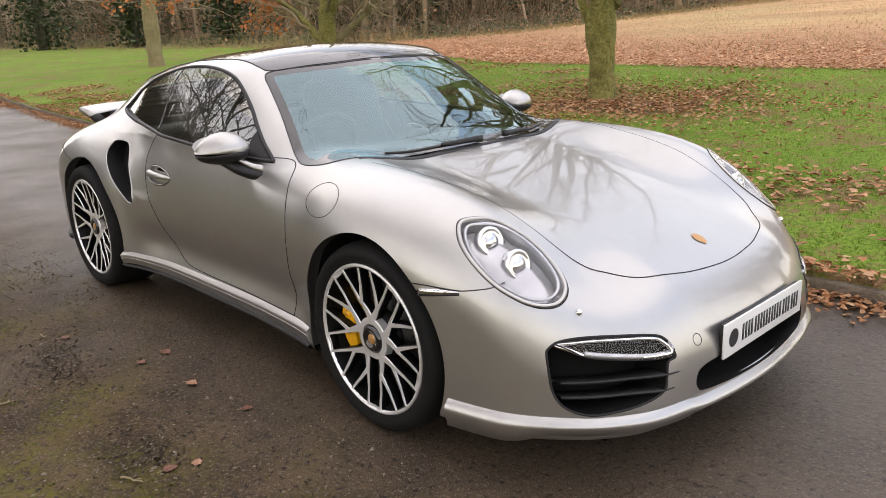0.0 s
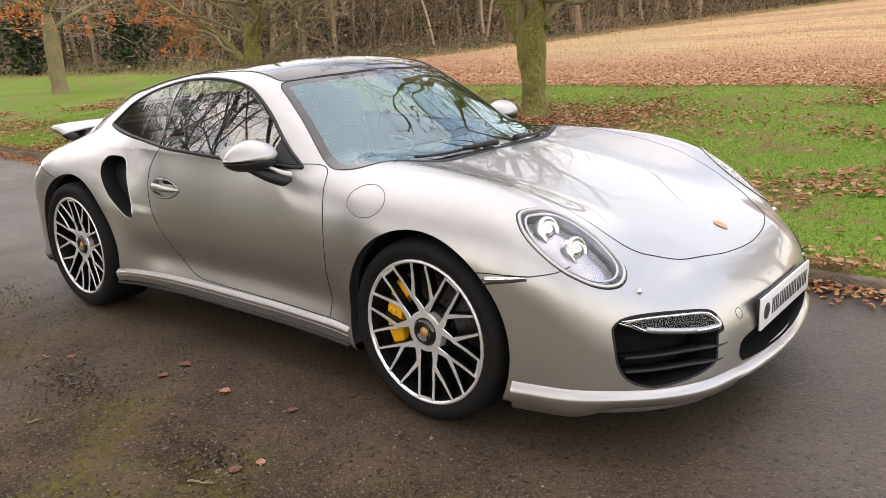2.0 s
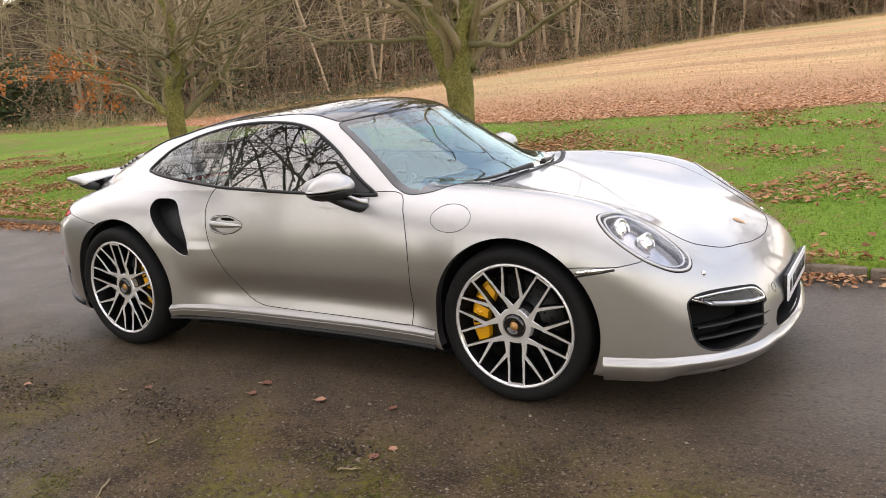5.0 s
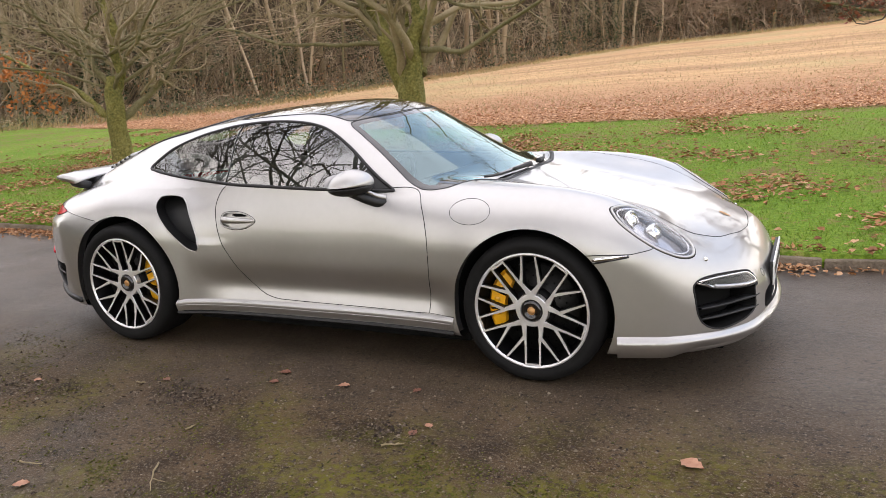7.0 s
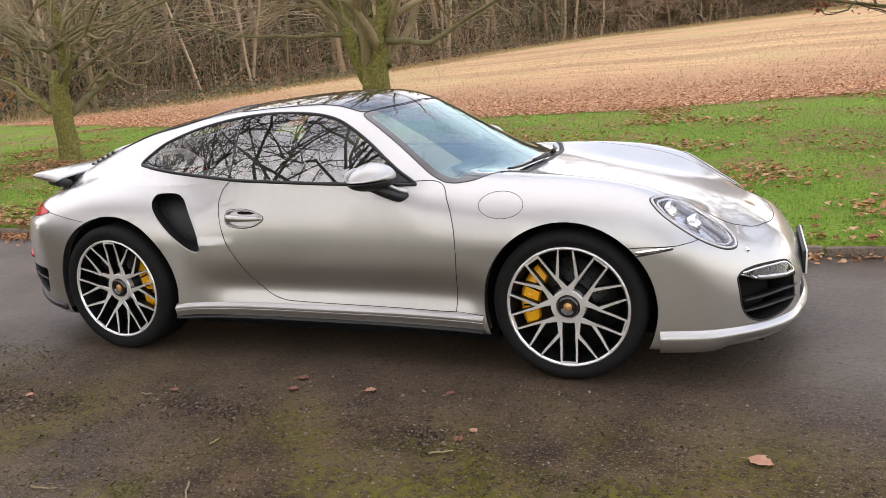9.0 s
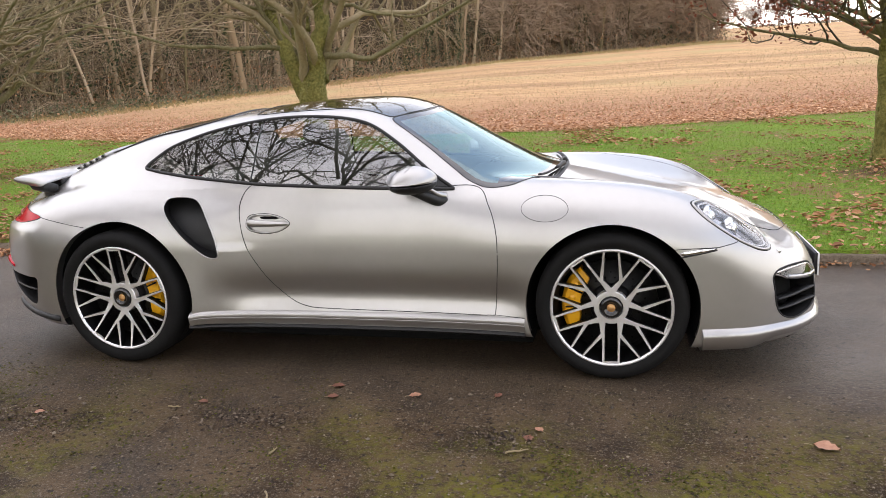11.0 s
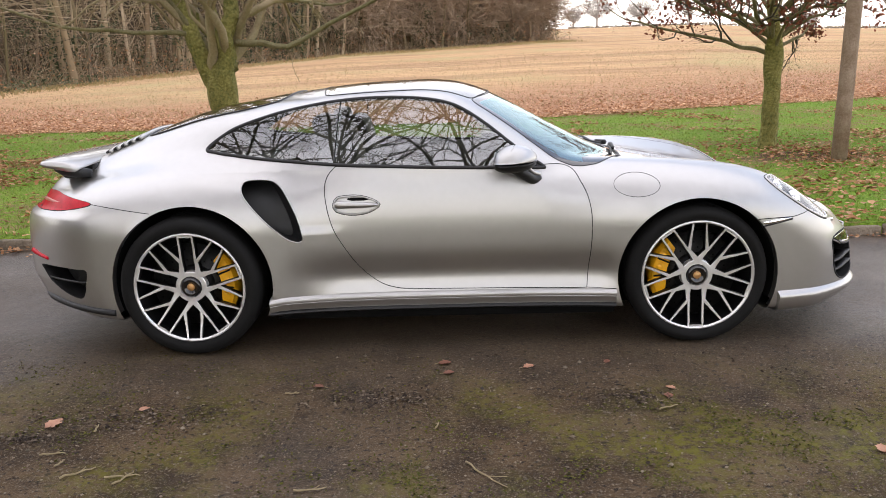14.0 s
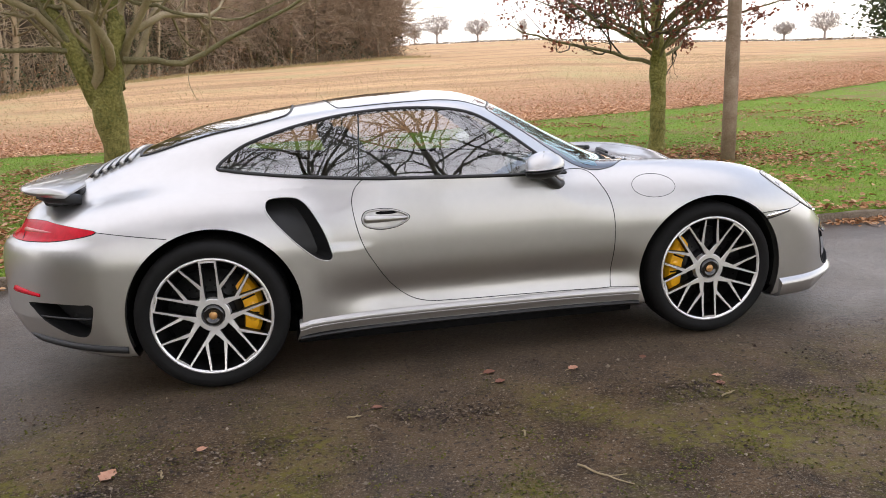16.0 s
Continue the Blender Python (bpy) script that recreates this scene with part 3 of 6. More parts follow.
def on_front(Y, z, sign=1):
    Y, z = np.atleast_1d(Y).astype(float), np.atleast_1d(z).astype(float)
    hi_, lo_ = np.full(Y.shape, 2.4), np.full(Y.shape, 1.5)
    found = np.zeros(Y.shape, bool)
    for x in np.arange(2.4, 1.4, -0.02):
        f = form(np.full(Y.shape, sign * x), Y, z)
        hit = (f < 0) & ~found
        lo_[hit], hi_[hit] = x, x + 0.02
        found |= hit
    for _ in range(18):
        m = (lo_ + hi_) / 2
        f = form(sign * m, Y, z)
        lo_, hi_ = np.where(f < 0, m, lo_), np.where(f < 0, hi_, m)
    return np.stack([sign * (lo_ + hi_) / 2, Y, z], 1)


# ---- the car: skin cut into panels ----
car = tagged(new("sports_car"), "silver metallic two-door sports coupe parked on the drive", "car")

DOOR = outline([(.60, .872), (.675, .79), (.712, .68), (.718, .54), (.708, .40), (.7015, .315), (.6995, .292), (.6985, .2855), (.692, .2845), (.67, .284), (.60, .283), (.2, .287), (-.12, .292), (-.235, .300), (-.323, .333), (-.404, .405), (-.48, .52), (-.53, .62), (-.558, .74), (-.560, .82), (-.53, .878), (-.47, .905), (-.3, .893), (0, .884), (.35, .876)], 240)
SIDEGLASS = outline([(-1.165, .985), (-1.07, 1.058), (-.974, 1.100), (-.819, 1.146), (-.666, 1.178), (-.516, 1.200), (-.369, 1.211), (-.224, 1.212), (-.081, 1.203), (.032, 1.182), (.115, 1.147), (.225, 1.074), (.334, .988), (.416, .925), (.495, .872), (.48, .866), (.339, .872), (0, .883), (-.224, .892), (-.512, .905), (-.803, .928), (-1.008, .952), (-1.11, .967)], 280)
WINDSCREEN = outline([(.945, 0), (.94, .20), (.922, .42), (.875, .57), (.79, .672), (.715, .705), (.655, .712), (.605, .700), (.50, .660), (.39, .618), (.25, .574), (.175, .548), (.165, .50), (.215, .35), (.252, .2), (.264, 0), (.252, -.2), (.5, -.6), (.93, -.2)], 280)
ROOFPANEL = outline([(.255, 0), (.243, .2), (.206, .36), (.160, .50), (.10, .53), (-.1, .535), (-.4, .53), (-.55, .51), (-.59, .45), (-.62, .2), (-.63, 0), (-.62, -.2), (-.2, -.5), (.245, -.2)], 220)
REARGLASS = outline([(-.80, 0), (-.80, .2), (-.82, .40), (-.88, .47), (-1.1, .475), (-1.35, .44), (-1.52, .39), (-1.56, .30), (-1.57, 0), (-1.56, -.3), (-1.1, -.45), (-.80, -.2)], 200)
HOODLINE = outline([(2.062, 0), (2.052, .14), (2.032, .25), (1.985, .385), (1.916, .465), (1.827, .53), (1.6, .56), (1.3, .585), (1.0, .615), (.90, .60), (.92, .4), (.955, .2), (.965, 0), (.955, -.2), (1.3, -.5), (1.9, -.4), (2.05, -.15)], 240)
_a = np.linspace(0, 2 * np.pi, 72, endpoint=False)
HEADLIGHT = outline([(1.562, .756), (1.584, .712), (1.631, .656), (1.707, .617), (1.785, .604), (1.859, .618), (1.897, .645), (1.905, .69), (1.878, .737), (1.825, .779), (1.753, .808), (1.673, .814), (1.604, .798)], 104)
TAILLIGHT = outline([(-1.69, .752), (-1.80, .772), (-1.95, .784), (-2.06, .778), (-2.2, .765), (-2.35, .75), (-2.35, .70), (-2.15, .700), (-2.0, .705), (-1.85, .718)], 120)
REARVENT = outline([(-1.735, .432), (-1.745, .36), (-1.765, .305), (-1.80, .285), (-1.88, .30), (-1.97, .345), (-2.03, .40), (-2.05, .43), (-1.95, .437), (-1.8, .437)], 120)
SIDEINTAKE = outline([(-.925, .845), (-.955, .825), (-.945, .78), (-.88, .70), (-.80, .615), (-.74, .565), (-.69, .55), (-.67, .565), (-.675, .60), (-.70, .68), (-.74, .76), (-.78, .815), (-.83, .842)], 140)
AIRINTAKE = outline([(.763, .438), (.755, .470), (.72, .490), (.64, .4925), (.50, .4765), (.460, .452), (.447, .407), (.474, .395), (.484, .350), (.494, .312), (.55, .287), (.62, .270), (.69, .263), (.737, .288), (.760, .345)], 160)
MOUTH = outline([(0, .365), (.25, .36), (.345, .345), (.368, .315), (.36, .280), (.31, .262), (0, .252), (-.31, .262), (-.368, .315), (-.25, .36)], 140)
FLAP = np.stack([.932 + 0.106 * np.cos(_a), .781 + 0.053 * np.sin(_a)], 1)
ARCH_F, ARCH_R = (1.225, .340, .380), (-1.212, .354, .387)
HANDLE = outline([(-.523, .716), (-.515, .745), (-.490, .760), (-.42, .765), (-.36, .755), (-.31, .733), (-.297, .717), (-.31, .700), (-.36, .677), (-.43, .669), (-.49, .680), (-.515, .695)], 120)
DAYLIGHT = outline([(.742, .482), (.72, .487), (.64, .4885), (.50, .4735), (.464, .448), (.452, .411), (.49, .409), (.53, .412), (.60, .422), (.68, .438), (.714, .462)], 132)


def in_arch(c, V):
    return np.where(V[:, 1] > .35, np.hypot(V[:, 0] - c[0], V[:, 2] - c[1]) - c[2], 1.0)


def front_region(poly, V):
    return np.where(V[:, 0] > 1.7, inside(poly, V[:, 1], V[:, 2]), 1.0)


def top_region(poly, V, z0=0.45):
    return np.where(V[:, 2] > z0, inside(poly, V[:, 0], V[:, 1]), 1.0)


def side_region(poly, V, y0=0.3, x0=-9, x1=9):
    return np.where((V[:, 1] > y0) & (V[:, 0] > x0) & (V[:, 0] < x1), inside(poly, V[:, 0], V[:, 2]), 1.0)


REGIONS = [
    ("arch_f", lambda V: in_arch(ARCH_F, V)),
    ("arch_r", lambda V: in_arch(ARCH_R, V)),
    ("sail", lambda V: np.maximum(side_region(SIDEGLASS, V), .345 - V[:, 0])),
    ("side_glass", lambda V: side_region(SIDEGLASS, V)),
    ("windscreen", lambda V: np.maximum(top_region(WINDSCREEN, V, .6) + .036, V[:, 0] - np.interp(V[:, 1], (0, .2, .4, .52, .62), (.893, .885, .845, .785, .70)))),
    ("frit", lambda V: top_region(WINDSCREEN, V, .6)),
    ("roof_panel", lambda V: top_region(ROOFPANEL, V, .9)),
    ("rear_glass", lambda V: top_region(REARGLASS, V, .6)),
    ("headlight", lambda V: top_region(HEADLIGHT, V, .5)),
    ("taillight", lambda V: side_region(TAILLIGHT, V, .2, -3, -1.5)),
    ("rear_vent", lambda V: side_region(REARVENT, V, .5, -3, -1.5)),
    ("side_intake", lambda V: side_region(SIDEINTAKE, V, .6)),
    ("day_light", lambda V: front_region(DAYLIGHT, V)),
    ("air_intake", lambda V: front_region(AIRINTAKE, V)),
    ("mouth", lambda V: front_region(MOUTH, V)),
    ("handle_cup", lambda V: side_region(HANDLE, V, .5)),
    ("door", lambda V: side_region(DOOR, V, .4)),
    ("hood", lambda V: top_region(HOODLINE, V, .5)),
]
SV, ST = net()
for _, region in REGIONS:
    near = region(SV)
    SV, ST = knife(SV, ST, near)
SN = slope(SV)
SN /= np.linalg.norm(SN, axis=1)[:, None]
centre = SV[ST].mean(1)
tag = np.full(len(ST), "shell", dtype="<U12")
tag[(SN[ST].mean(1)[:, 2] < -.75) & (centre[:, 2] < .3)] = "under"
for name, region in reversed(REGIONS):
    tag[region(centre) < 0] = name


def pick(name):
    t = ST[tag == name]
    used, inv = np.unique(t, return_inverse=True)
    return SV[used], inv.reshape(-1, 3), SN[used]


def skin(name, V, T, N, mat_, parent, sides=(-1,), label="", push=0.0):
    """Link a cut panel; sides -1 is the right of the car, 1 the left, and (-1, 1) both in one mesh."""
    vs, ts, nn, base = [], [], [], 0
    for s in sides:
        m = np.array([1, s, 1])
        vs.append((V + N * push) * m)
        nn.append(N * m)
        ts.append((T if s > 0 else T[:, ::-1]) + base)
        base += len(V)
    v, t, n_ = np.concatenate(vs), np.concatenate(ts), np.concatenate(nn)
    me = bpy.data.meshes.new(name)
    me.from_pydata(v.tolist(), [], t.tolist())
    me.shade_smooth()
    me.normals_split_custom_set_from_vertices(n_.tolist())
    me.materials.append(mat_)
    ob = new(name, me)
    ob.parent = parent
    if label:
        ob["label"] = label
    return ob


def unit3(n):
    return n / np.linalg.norm(n, axis=1)[:, None]


def rim_edges(T):
    e = np.concatenate([T[:, [0, 1]], T[:, [1, 2]], T[:, [2, 0]]])
    key = np.sort(e, 1)
    u, first, cnt = np.unique(key, axis=0, return_index=True, return_counts=True)
    return e[first[cnt == 1]]


def recess(V, T, N, depth, s, shrink=0.0, skip_mid=False):
    """A pocket behind a cut-out: walls from its rim to a floor set back by depth (a vector or a number along the normal)."""
    d = -N * depth if np.isscalar(depth) else np.broadcast_to(np.asarray(depth, float), V.shape)
    c = V.mean(0)
    inner = V + d
    inner = inner + (c + d.mean(0) - inner) * shrink
    edges = rim_edges(T)
    if skip_mid:
        edges = [e for e in edges if not (V[e[0], 1] < 1e-6 and V[e[1], 1] < 1e-6)]
    n = len(V)
    m = np.array([1, s, 1])
    F = [tuple(t) for t in (T + n)] + [(b, a, a + n, b + n) for a, b in edges]
    if s < 0:
        F = [f[::-1] for f in F]
    return (np.concatenate([V, inner]) * m).tolist(), F


def seam(points, mat_=None, r=0.0021, name="panel_gap", parent=None, closed=False, s=-1, sides=5):
    p = np.array(points, float).copy()
    p[:, 1] *= s
    return part(name, tube(p, r, sides, closed), mat_ or SEAM, parent or car)


shell = skin("body_shell", *pick("shell"), PAINT, car, (-1, 1), "silver metallic paint with soft sky reflections")
lv, lt, ln = pick("shell")
lc = lv[lt].mean(1)
lt = lt[(lc[:, 2] > .87) & (lc[:, 0] < .62) & (lc[:, 0] > -1.72) & (lc[:, 1] < .76)]
used, inv = np.unique(lt, return_inverse=True)
skin("cabin_lining", lv[used], inv.reshape(-1, 3), ln[used], material("cabin_lining", (0.020, 0.019, 0.018), (0.032, 0.031, 0.030), 20, .9), car, (-1, 1), "dark cloth lining of the roof and pillars", push=-.016)
skin("underbody", *pick("under"), BLACK, car, (-1, 1), "black underbody panels")
hood = skin("bonnet", *pick("hood"), PAINT, car, (-1, 1), "silver bonnet with a small crest")
skin("windscreen", *pick("windscreen"), SCREEN, car, (-1, 1), "raked clear windscreen").visible_shadow = False
skin("windscreen_border", *pick("frit"), GLOSS, car, (-1, 1), "black border of the windscreen")
skin("roof_panel", *pick("roof_panel"), GLOSS, car, (-1, 1), "gloss black glass roof panel")
skin("rear_window", *pick("rear_glass"), TINTED, car, (-1, 1), "dark sloping rear window")
seam(np.concatenate([on_top(WINDSCREEN[WINDSCREEN[:, 1] > 0.02][:, 0], WINDSCREEN[WINDSCREEN[:, 1] > 0.02][:, 1])]), BLACK, 0.0028, "windscreen_seal", s=-1)
seam(np.concatenate([on_top(WINDSCREEN[WINDSCREEN[:, 1] > 0.02][:, 0], WINDSCREEN[WINDSCREEN[:, 1] > 0.02][:, 1])]), BLACK, 0.0028, "windscreen_seal", s=1)
hl = HOODLINE[(HOODLINE[:, 1] > -0.0001)]
hl = hl[(hl[:, 0] > .97)]
for s in (-1, 1):
    seam(on_top(hl[:, 0], hl[:, 1]), s=s, parent=hood, r=np.interp(hl[:, 0], (1.70, 1.85), (.0008, .0021)))
    rp = ROOFPANEL[ROOFPANEL[:, 1] >= 0]
    seam(on_top(rp[:, 0], rp[:, 1]), s=s, r=0.003)
    rg = REARGLASS[REARGLASS[:, 1] >= 0]
    seam(on_top(rg[:, 0], rg[:, 1]), BLACK, 0.007, "window_seal", s=s)
    # doors and side glass
    door = skin("door", *pick("door"), PAINT, car, (s,), "silver door with a pull handle")
    seam(on_side(DOOR[:, 0], DOOR[:, 1]), s=s, r=.0022, closed=True, parent=door)
    gv, gt, gn = pick("side_glass")
    gn = np.stack([-(CABIN(gv[:, 0] + .02) - CABIN(gv[:, 0] - .02)) / .04, np.ones(len(gv)), .45 + .45 * (gv[:, 2] - 1.05)], 1)
    skin("side_window", gv, gt, unit3(gn), TINTED, car, (s,), "dark tinted side window reflecting bare branches")
    skin("mirror_sail", *pick("sail"), BLACK, car, (s,), "black triangle at the window's front corner")
    seam(on_side(SIDEGLASS[:, 0], SIDEGLASS[:, 1]), BLACK, 0.009, "window_trim", s=s, closed=True, sides=8)
    # pillar between door glass and quarter glass
    zz = np.linspace(.905, 1.195, 12)
    seg = on_side(-.52 + 0.10 * (zz - .905), zz)
    seam(seg, GLOSS, 0.0045, "window_pillar", s=s)
    # side air intake behind the door
    v, t, n_ = pick("side_intake")
    duct = crisp(part("side_intake", recess(v, t, n_, (-.05, -.10, -.005), s, 0.12), BLACK, car, "black air intake scoop behind the door"), 30)
    seam(on_side(SIDEINTAKE[:, 0], SIDEINTAKE[:, 1]), PAINT, 0.0035, "intake_lip", duct, True, s, 8)
    # wheel arch lips and liners
    for c in (ARCH_F, ARCH_R):
        a = np.linspace(radians(-32), radians(212), 60)
        px, pz = c[0] + c[2] * np.cos(a), c[1] + c[2] * np.sin(a)
        ok = pz > .212
        px, pz = px[ok], pz[ok]
        edge = on_side(px, pz, .5)
        rows = [edge * (1, 1, 1)]
        for dy, dr in ((0.012, 0.004), (0.035, 0.006), (0.05, 0.002)):
            e2 = edge.copy()
            e2[:, 1] -= dy
            k2 = (c[2] + dr) / c[2]
            e2[:, 0], e2[:, 2] = c[0] + (px - c[0]) * k2, c[1] + (pz - c[1]) * k2
            rows.append(e2)
        m = len(px)
        V = np.concatenate(rows) * (1, s, 1)
        F = [(i * m + j, i * m + j + 1, (i + 1) * m + j + 1, (i + 1) * m + j) for i in range(3) for j in range(m - 1)]
        part("arch_lip", (V, F), PAINT, car)
        rows = []
        for Y in (0.0, .42, .42):
            e2 = edge.copy()
            e2[:, 1] = np.where(Y == 0, e2[:, 1] - .048, Y)
            k2 = 1.0 if len(rows) < 2 else 0.05
            e2[:, 0], e2[:, 2] = c[0] + (px - c[0]) * k2, c[1] + (pz - c[1]) * k2
            rows.append(e2)
        V = np.concatenate(rows) * (1, s, 1)
        F = [(i * m + j, i * m + j + 1, (i + 1) * m + j + 1, (i + 1) * m + j) for i in range(2) for j in range(m - 1)]
        part("arch_liner", (V, F), DARK, car, "black wheel arch liner")
    # headlight: bowl, projectors, ring and clear lens
    v, t, n_ = pick("headlight")
    lamp = part("headlight", recess(v, t, n_, 0.040, s, 0.15), LAMPBOWL, car, "oval headlight with twin projectors")
    skin("lens", v, t, n_, CLEAR, lamp, (s,), "clear headlight cover", push=0.002).visible_shadow = False
    ring = on_top(HEADLIGHT[:, 0], HEADLIGHT[:, 1])
    seam(ring, SEAM, 0.0028, "lamp_gap", lamp, True, s)
    mid = v.mean(0)
    seam(mid + (settle(mid + (ring - mid) * 0.955) - mid), PAINT, 0.0065, "lamp_surround", lamp, True, s, 8)
    seam(mid + (settle(mid + (ring - mid) * 0.83) - mid) - slope(np.array([mid]))[0] * 0.006, LAMPBOWL, 0.005, "light_ring", lamp, True, s, 8)
    for ux, uy in ((1.668, .715), (1.768, .698)):
        base_ = on_top(ux, uy)[0]
        nn_ = slope(base_[None])[0]
        nn_ /= np.linalg.norm(nn_)
        to = Vector((nn_[0] * 0.8 + .5, nn_[1] * s * .6, nn_[2] * 0.35)).to_track_quat("Y", "Z")
        prof = [(0.0, 0.012), (.014, .0105), (.024, .004), (.030, -.004), (.036, .002), (.046, .004), (.049, -.006), (.046, -.03)]
        V, F = lathe(prof, 28)
        at = Vector((base_ - nn_ * 0.030) * (1, s, 1))
        V = [tuple(at + to @ Vector(p)) for p in V]
        part("projector", (V, F), CHROME, lamp)
        V2, F2 = lathe([(0.0, .016), (.012, .0145), (.022, .009), (.027, .001)], 24)
        part("projector_lens", ([tuple(at + to @ Vector(p)) for p in V2], F2), CLEAR, lamp)
    # washer cover
    wpt = on_top(1.945, .655)[0] * (1, s, 1)
    bm = bmesh.new()
    bmesh.ops.create_uvsphere(bm, u_segments=12, v_segments=8, radius=0.011)
    bmesh.ops.translate(bm, vec=wpt, verts=bm.verts)
    part("washer_jet", bm, CHROME, car)
    # tail light
    v, t, n_ = pick("taillight")
    tl = skin("tail_light", v, t, n_, REDLENS, car, (s,), "red wrap-around tail light", push=0.003)
    tb = on_side(np.linspace(-2.07, -1.86, 14), np.linspace(.742, .748, 14))
    seam(tb + (0, -.003, 0), PINKLENS, np.interp(np.linspace(0, 1, 14), (0, .3, 1), (.012, .010, .003)), "lamp_band", tl, False, s, 8)
    tq = TAILLIGHT[TAILLIGHT[:, 0] > -2.08]
    tq = tq[np.argsort(np.arctan2(tq[:, 1] - .745, tq[:, 0] + 1.95))]
    seam(on_side(tq[:, 0], tq[:, 1]), SEAM, .003, "lamp_gap", tl, True, s)
    seam(on_side(np.linspace(-1.69, -1.385, 20), np.linspace(.754, .712, 20)), s=s)
    # rear side vent and reflector
    v, t, n_ = pick("rear_vent")
    rv = part("rear_vent", recess(v, t, n_, (0.07, -.06, 0), s, 0.15), BLACK, car, "black outlet in the rear bumper")
    zc_ = on_side(np.linspace(-2.02, -1.75, 10), np.full(10, .37))
    seam(zc_ - (0, .012, 0), BLACK, 0.006, "vent_bar", rv, s=s)
    rr = on_side(np.linspace(-2.12, -1.985, 12), np.linspace(.487, .470, 12))
    seam(rr, REDLENS, np.linspace(0.016, 0.008, 12), "reflector", None, False, s, 6)
    vx = np.linspace(-1.60, -2.09, 20)
    seam(on_side(vx, np.interp(vx, (-2.09, -1.85, -1.60), (.262, .240, .226))), BLACK, np.concatenate([np.full(17, .017), [.014, .010, .005]]), "bumper_edge", None, False, s, 8)
    # front air intake with slats and day running light
    v, t, n_ = pick("air_intake")
    ai = part("air_intake", recess(v, t, n_, (-.10, 0, .01), s, 0.06), DARK, car, "black slatted air intake in the front bumper")
    seam(on_front(AIRINTAKE[:, 0], AIRINTAKE[:, 1]), SEAM, 0.004, "intake_gap", ai, True, s)
    for zz_, y0_, y1_ in ((.358, .438, .735), (.312, .460, .735)):
        yy_ = np.linspace(y0_, y1_, 14)
        fr = on_front(yy_, np.full(14, zz_))
        V = []
        for (fx, fy, fz), w_ in zip(fr, np.linspace(0, 1, 14)):
            o_, h_ = -.003 + 0.022 * step(.1, .5, w_), min(1, .15 + w_ * 4)
            V += [(fx - o_, fy, fz + .004 * h_), (fx - o_ + .003 * h_, fy, fz), (fx - o_, fy, fz - .005 * h_), (fx - .07, fy, fz - .008), (fx - .07, fy, fz + .004)]
        V = [(a_, b_ * s, c_) for a_, b_, c_ in V]
        F = [(i * 5 + k, i * 5 + (k + 1) % 5, (i + 1) * 5 + (k + 1) % 5, (i + 1) * 5 + k) for i in range(13) for k in range(5)]
        part("slat", (V, F), BLACK, ai)
    # day running light: a glazed lamp filling the top of the intake
    v, t, n_ = pick("day_light")
    drl = flat(part("running_light", recess(v, t, n_, (-.030, 0, 0), s, .10), DARK, ai, "clear day running light strip"))
    skin("lens", v, t, n_, CLEAR, drl, (s,), push=0.001).visible_shadow = False
    lit = on_front(DAYLIGHT[:, 0], DAYLIGHT[:, 1])
    seam(lit, SEAM, .0022, "lamp_gap", drl, True, s)
    mid = lit.mean(0)
    seam(mid + (lit - mid) * (1, .95, .74) - (.004, 0, 0), CHROME, .0065, "light_strip", drl, True, s, 8)
    low_ = lit[(DAYLIGHT[:, 0] < .70) & (DAYLIGHT[:, 1] < .440)]
    low_ = low_[np.argsort(low_[:, 1])]
    seam(low_ + (-.006, 0, .010), LAMPBOWL, .009, "light_guide", drl, False, s, 8)
    # marker lamp on the front wing
    mx_ = np.linspace(1.515, 1.665, 12)
    mk = on_side(mx_, np.linspace(.593, .612, 12))
    ml = seam(mk, CHROME, np.concatenate([[.005], np.full(6, .010), np.linspace(.009, .002, 5)]), "marker_lamp", car, False, s, 8)
    ml["label"] = "slim clear side marker lamp"
    gx_ = np.linspace(1.49, 1.775, 24)
    seam(on_side(gx_, np.interp(gx_, (1.49, 1.535, 1.671, 1.747, 1.775), (.612, .615, .616, .630, .646))), s=s)
    seam(on_side(mx_, np.linspace(.578, .606, 12)), BLACK, .004, "lamp_edge", ml, False, s)
    # door handle in its oval cup
    v, t, n_ = pick("handle_cup")
    handle = crisp(part("door_handle", recess(v, t, n_, 0.013, s, 0.10), PAINT, door, "silver pull handle in an oval cup"), 30)
    hr = on_side(HANDLE[:, 0], HANDLE[:, 1])
    seam(hr, SEAM, 0.0022, "handle_gap", handle, True, s)
    mid = hr.mean(0)
    seam(mid + (hr - mid) * (.955, 1, .90) + (0, .001, 0), PAINT, 0.0042, "cup_rim", handle, True, s, 8)
    hx = np.linspace(-.514, -.304, 18)
    bar = on_side(hx, np.linspace(.7215, .7165, 18))
    bar[:, 1] += 0.010 * np.sin(np.linspace(0.3, np.pi - .25, 18))
    seam(bar, PAINT, np.interp(np.linspace(0, 1, 18), (0, .06, .25, .6, .9, 1), (.010, .019, .017, .0145, .010, .004)), "handle_bar", handle, False, s, 10)
    # near-black tube above the bar, standing for the shade inside the cup
    shade_line = on_side(np.linspace(-.455, -.352, 10), np.linspace(.744, .742, 10))
    seam(shade_line - (0, .012, 0), DARK, np.interp(np.linspace(0, 1, 10), (0, .2, .8, 1), (.003, .008, .007, .002)), "finger_hollow", handle, False, s, 8)
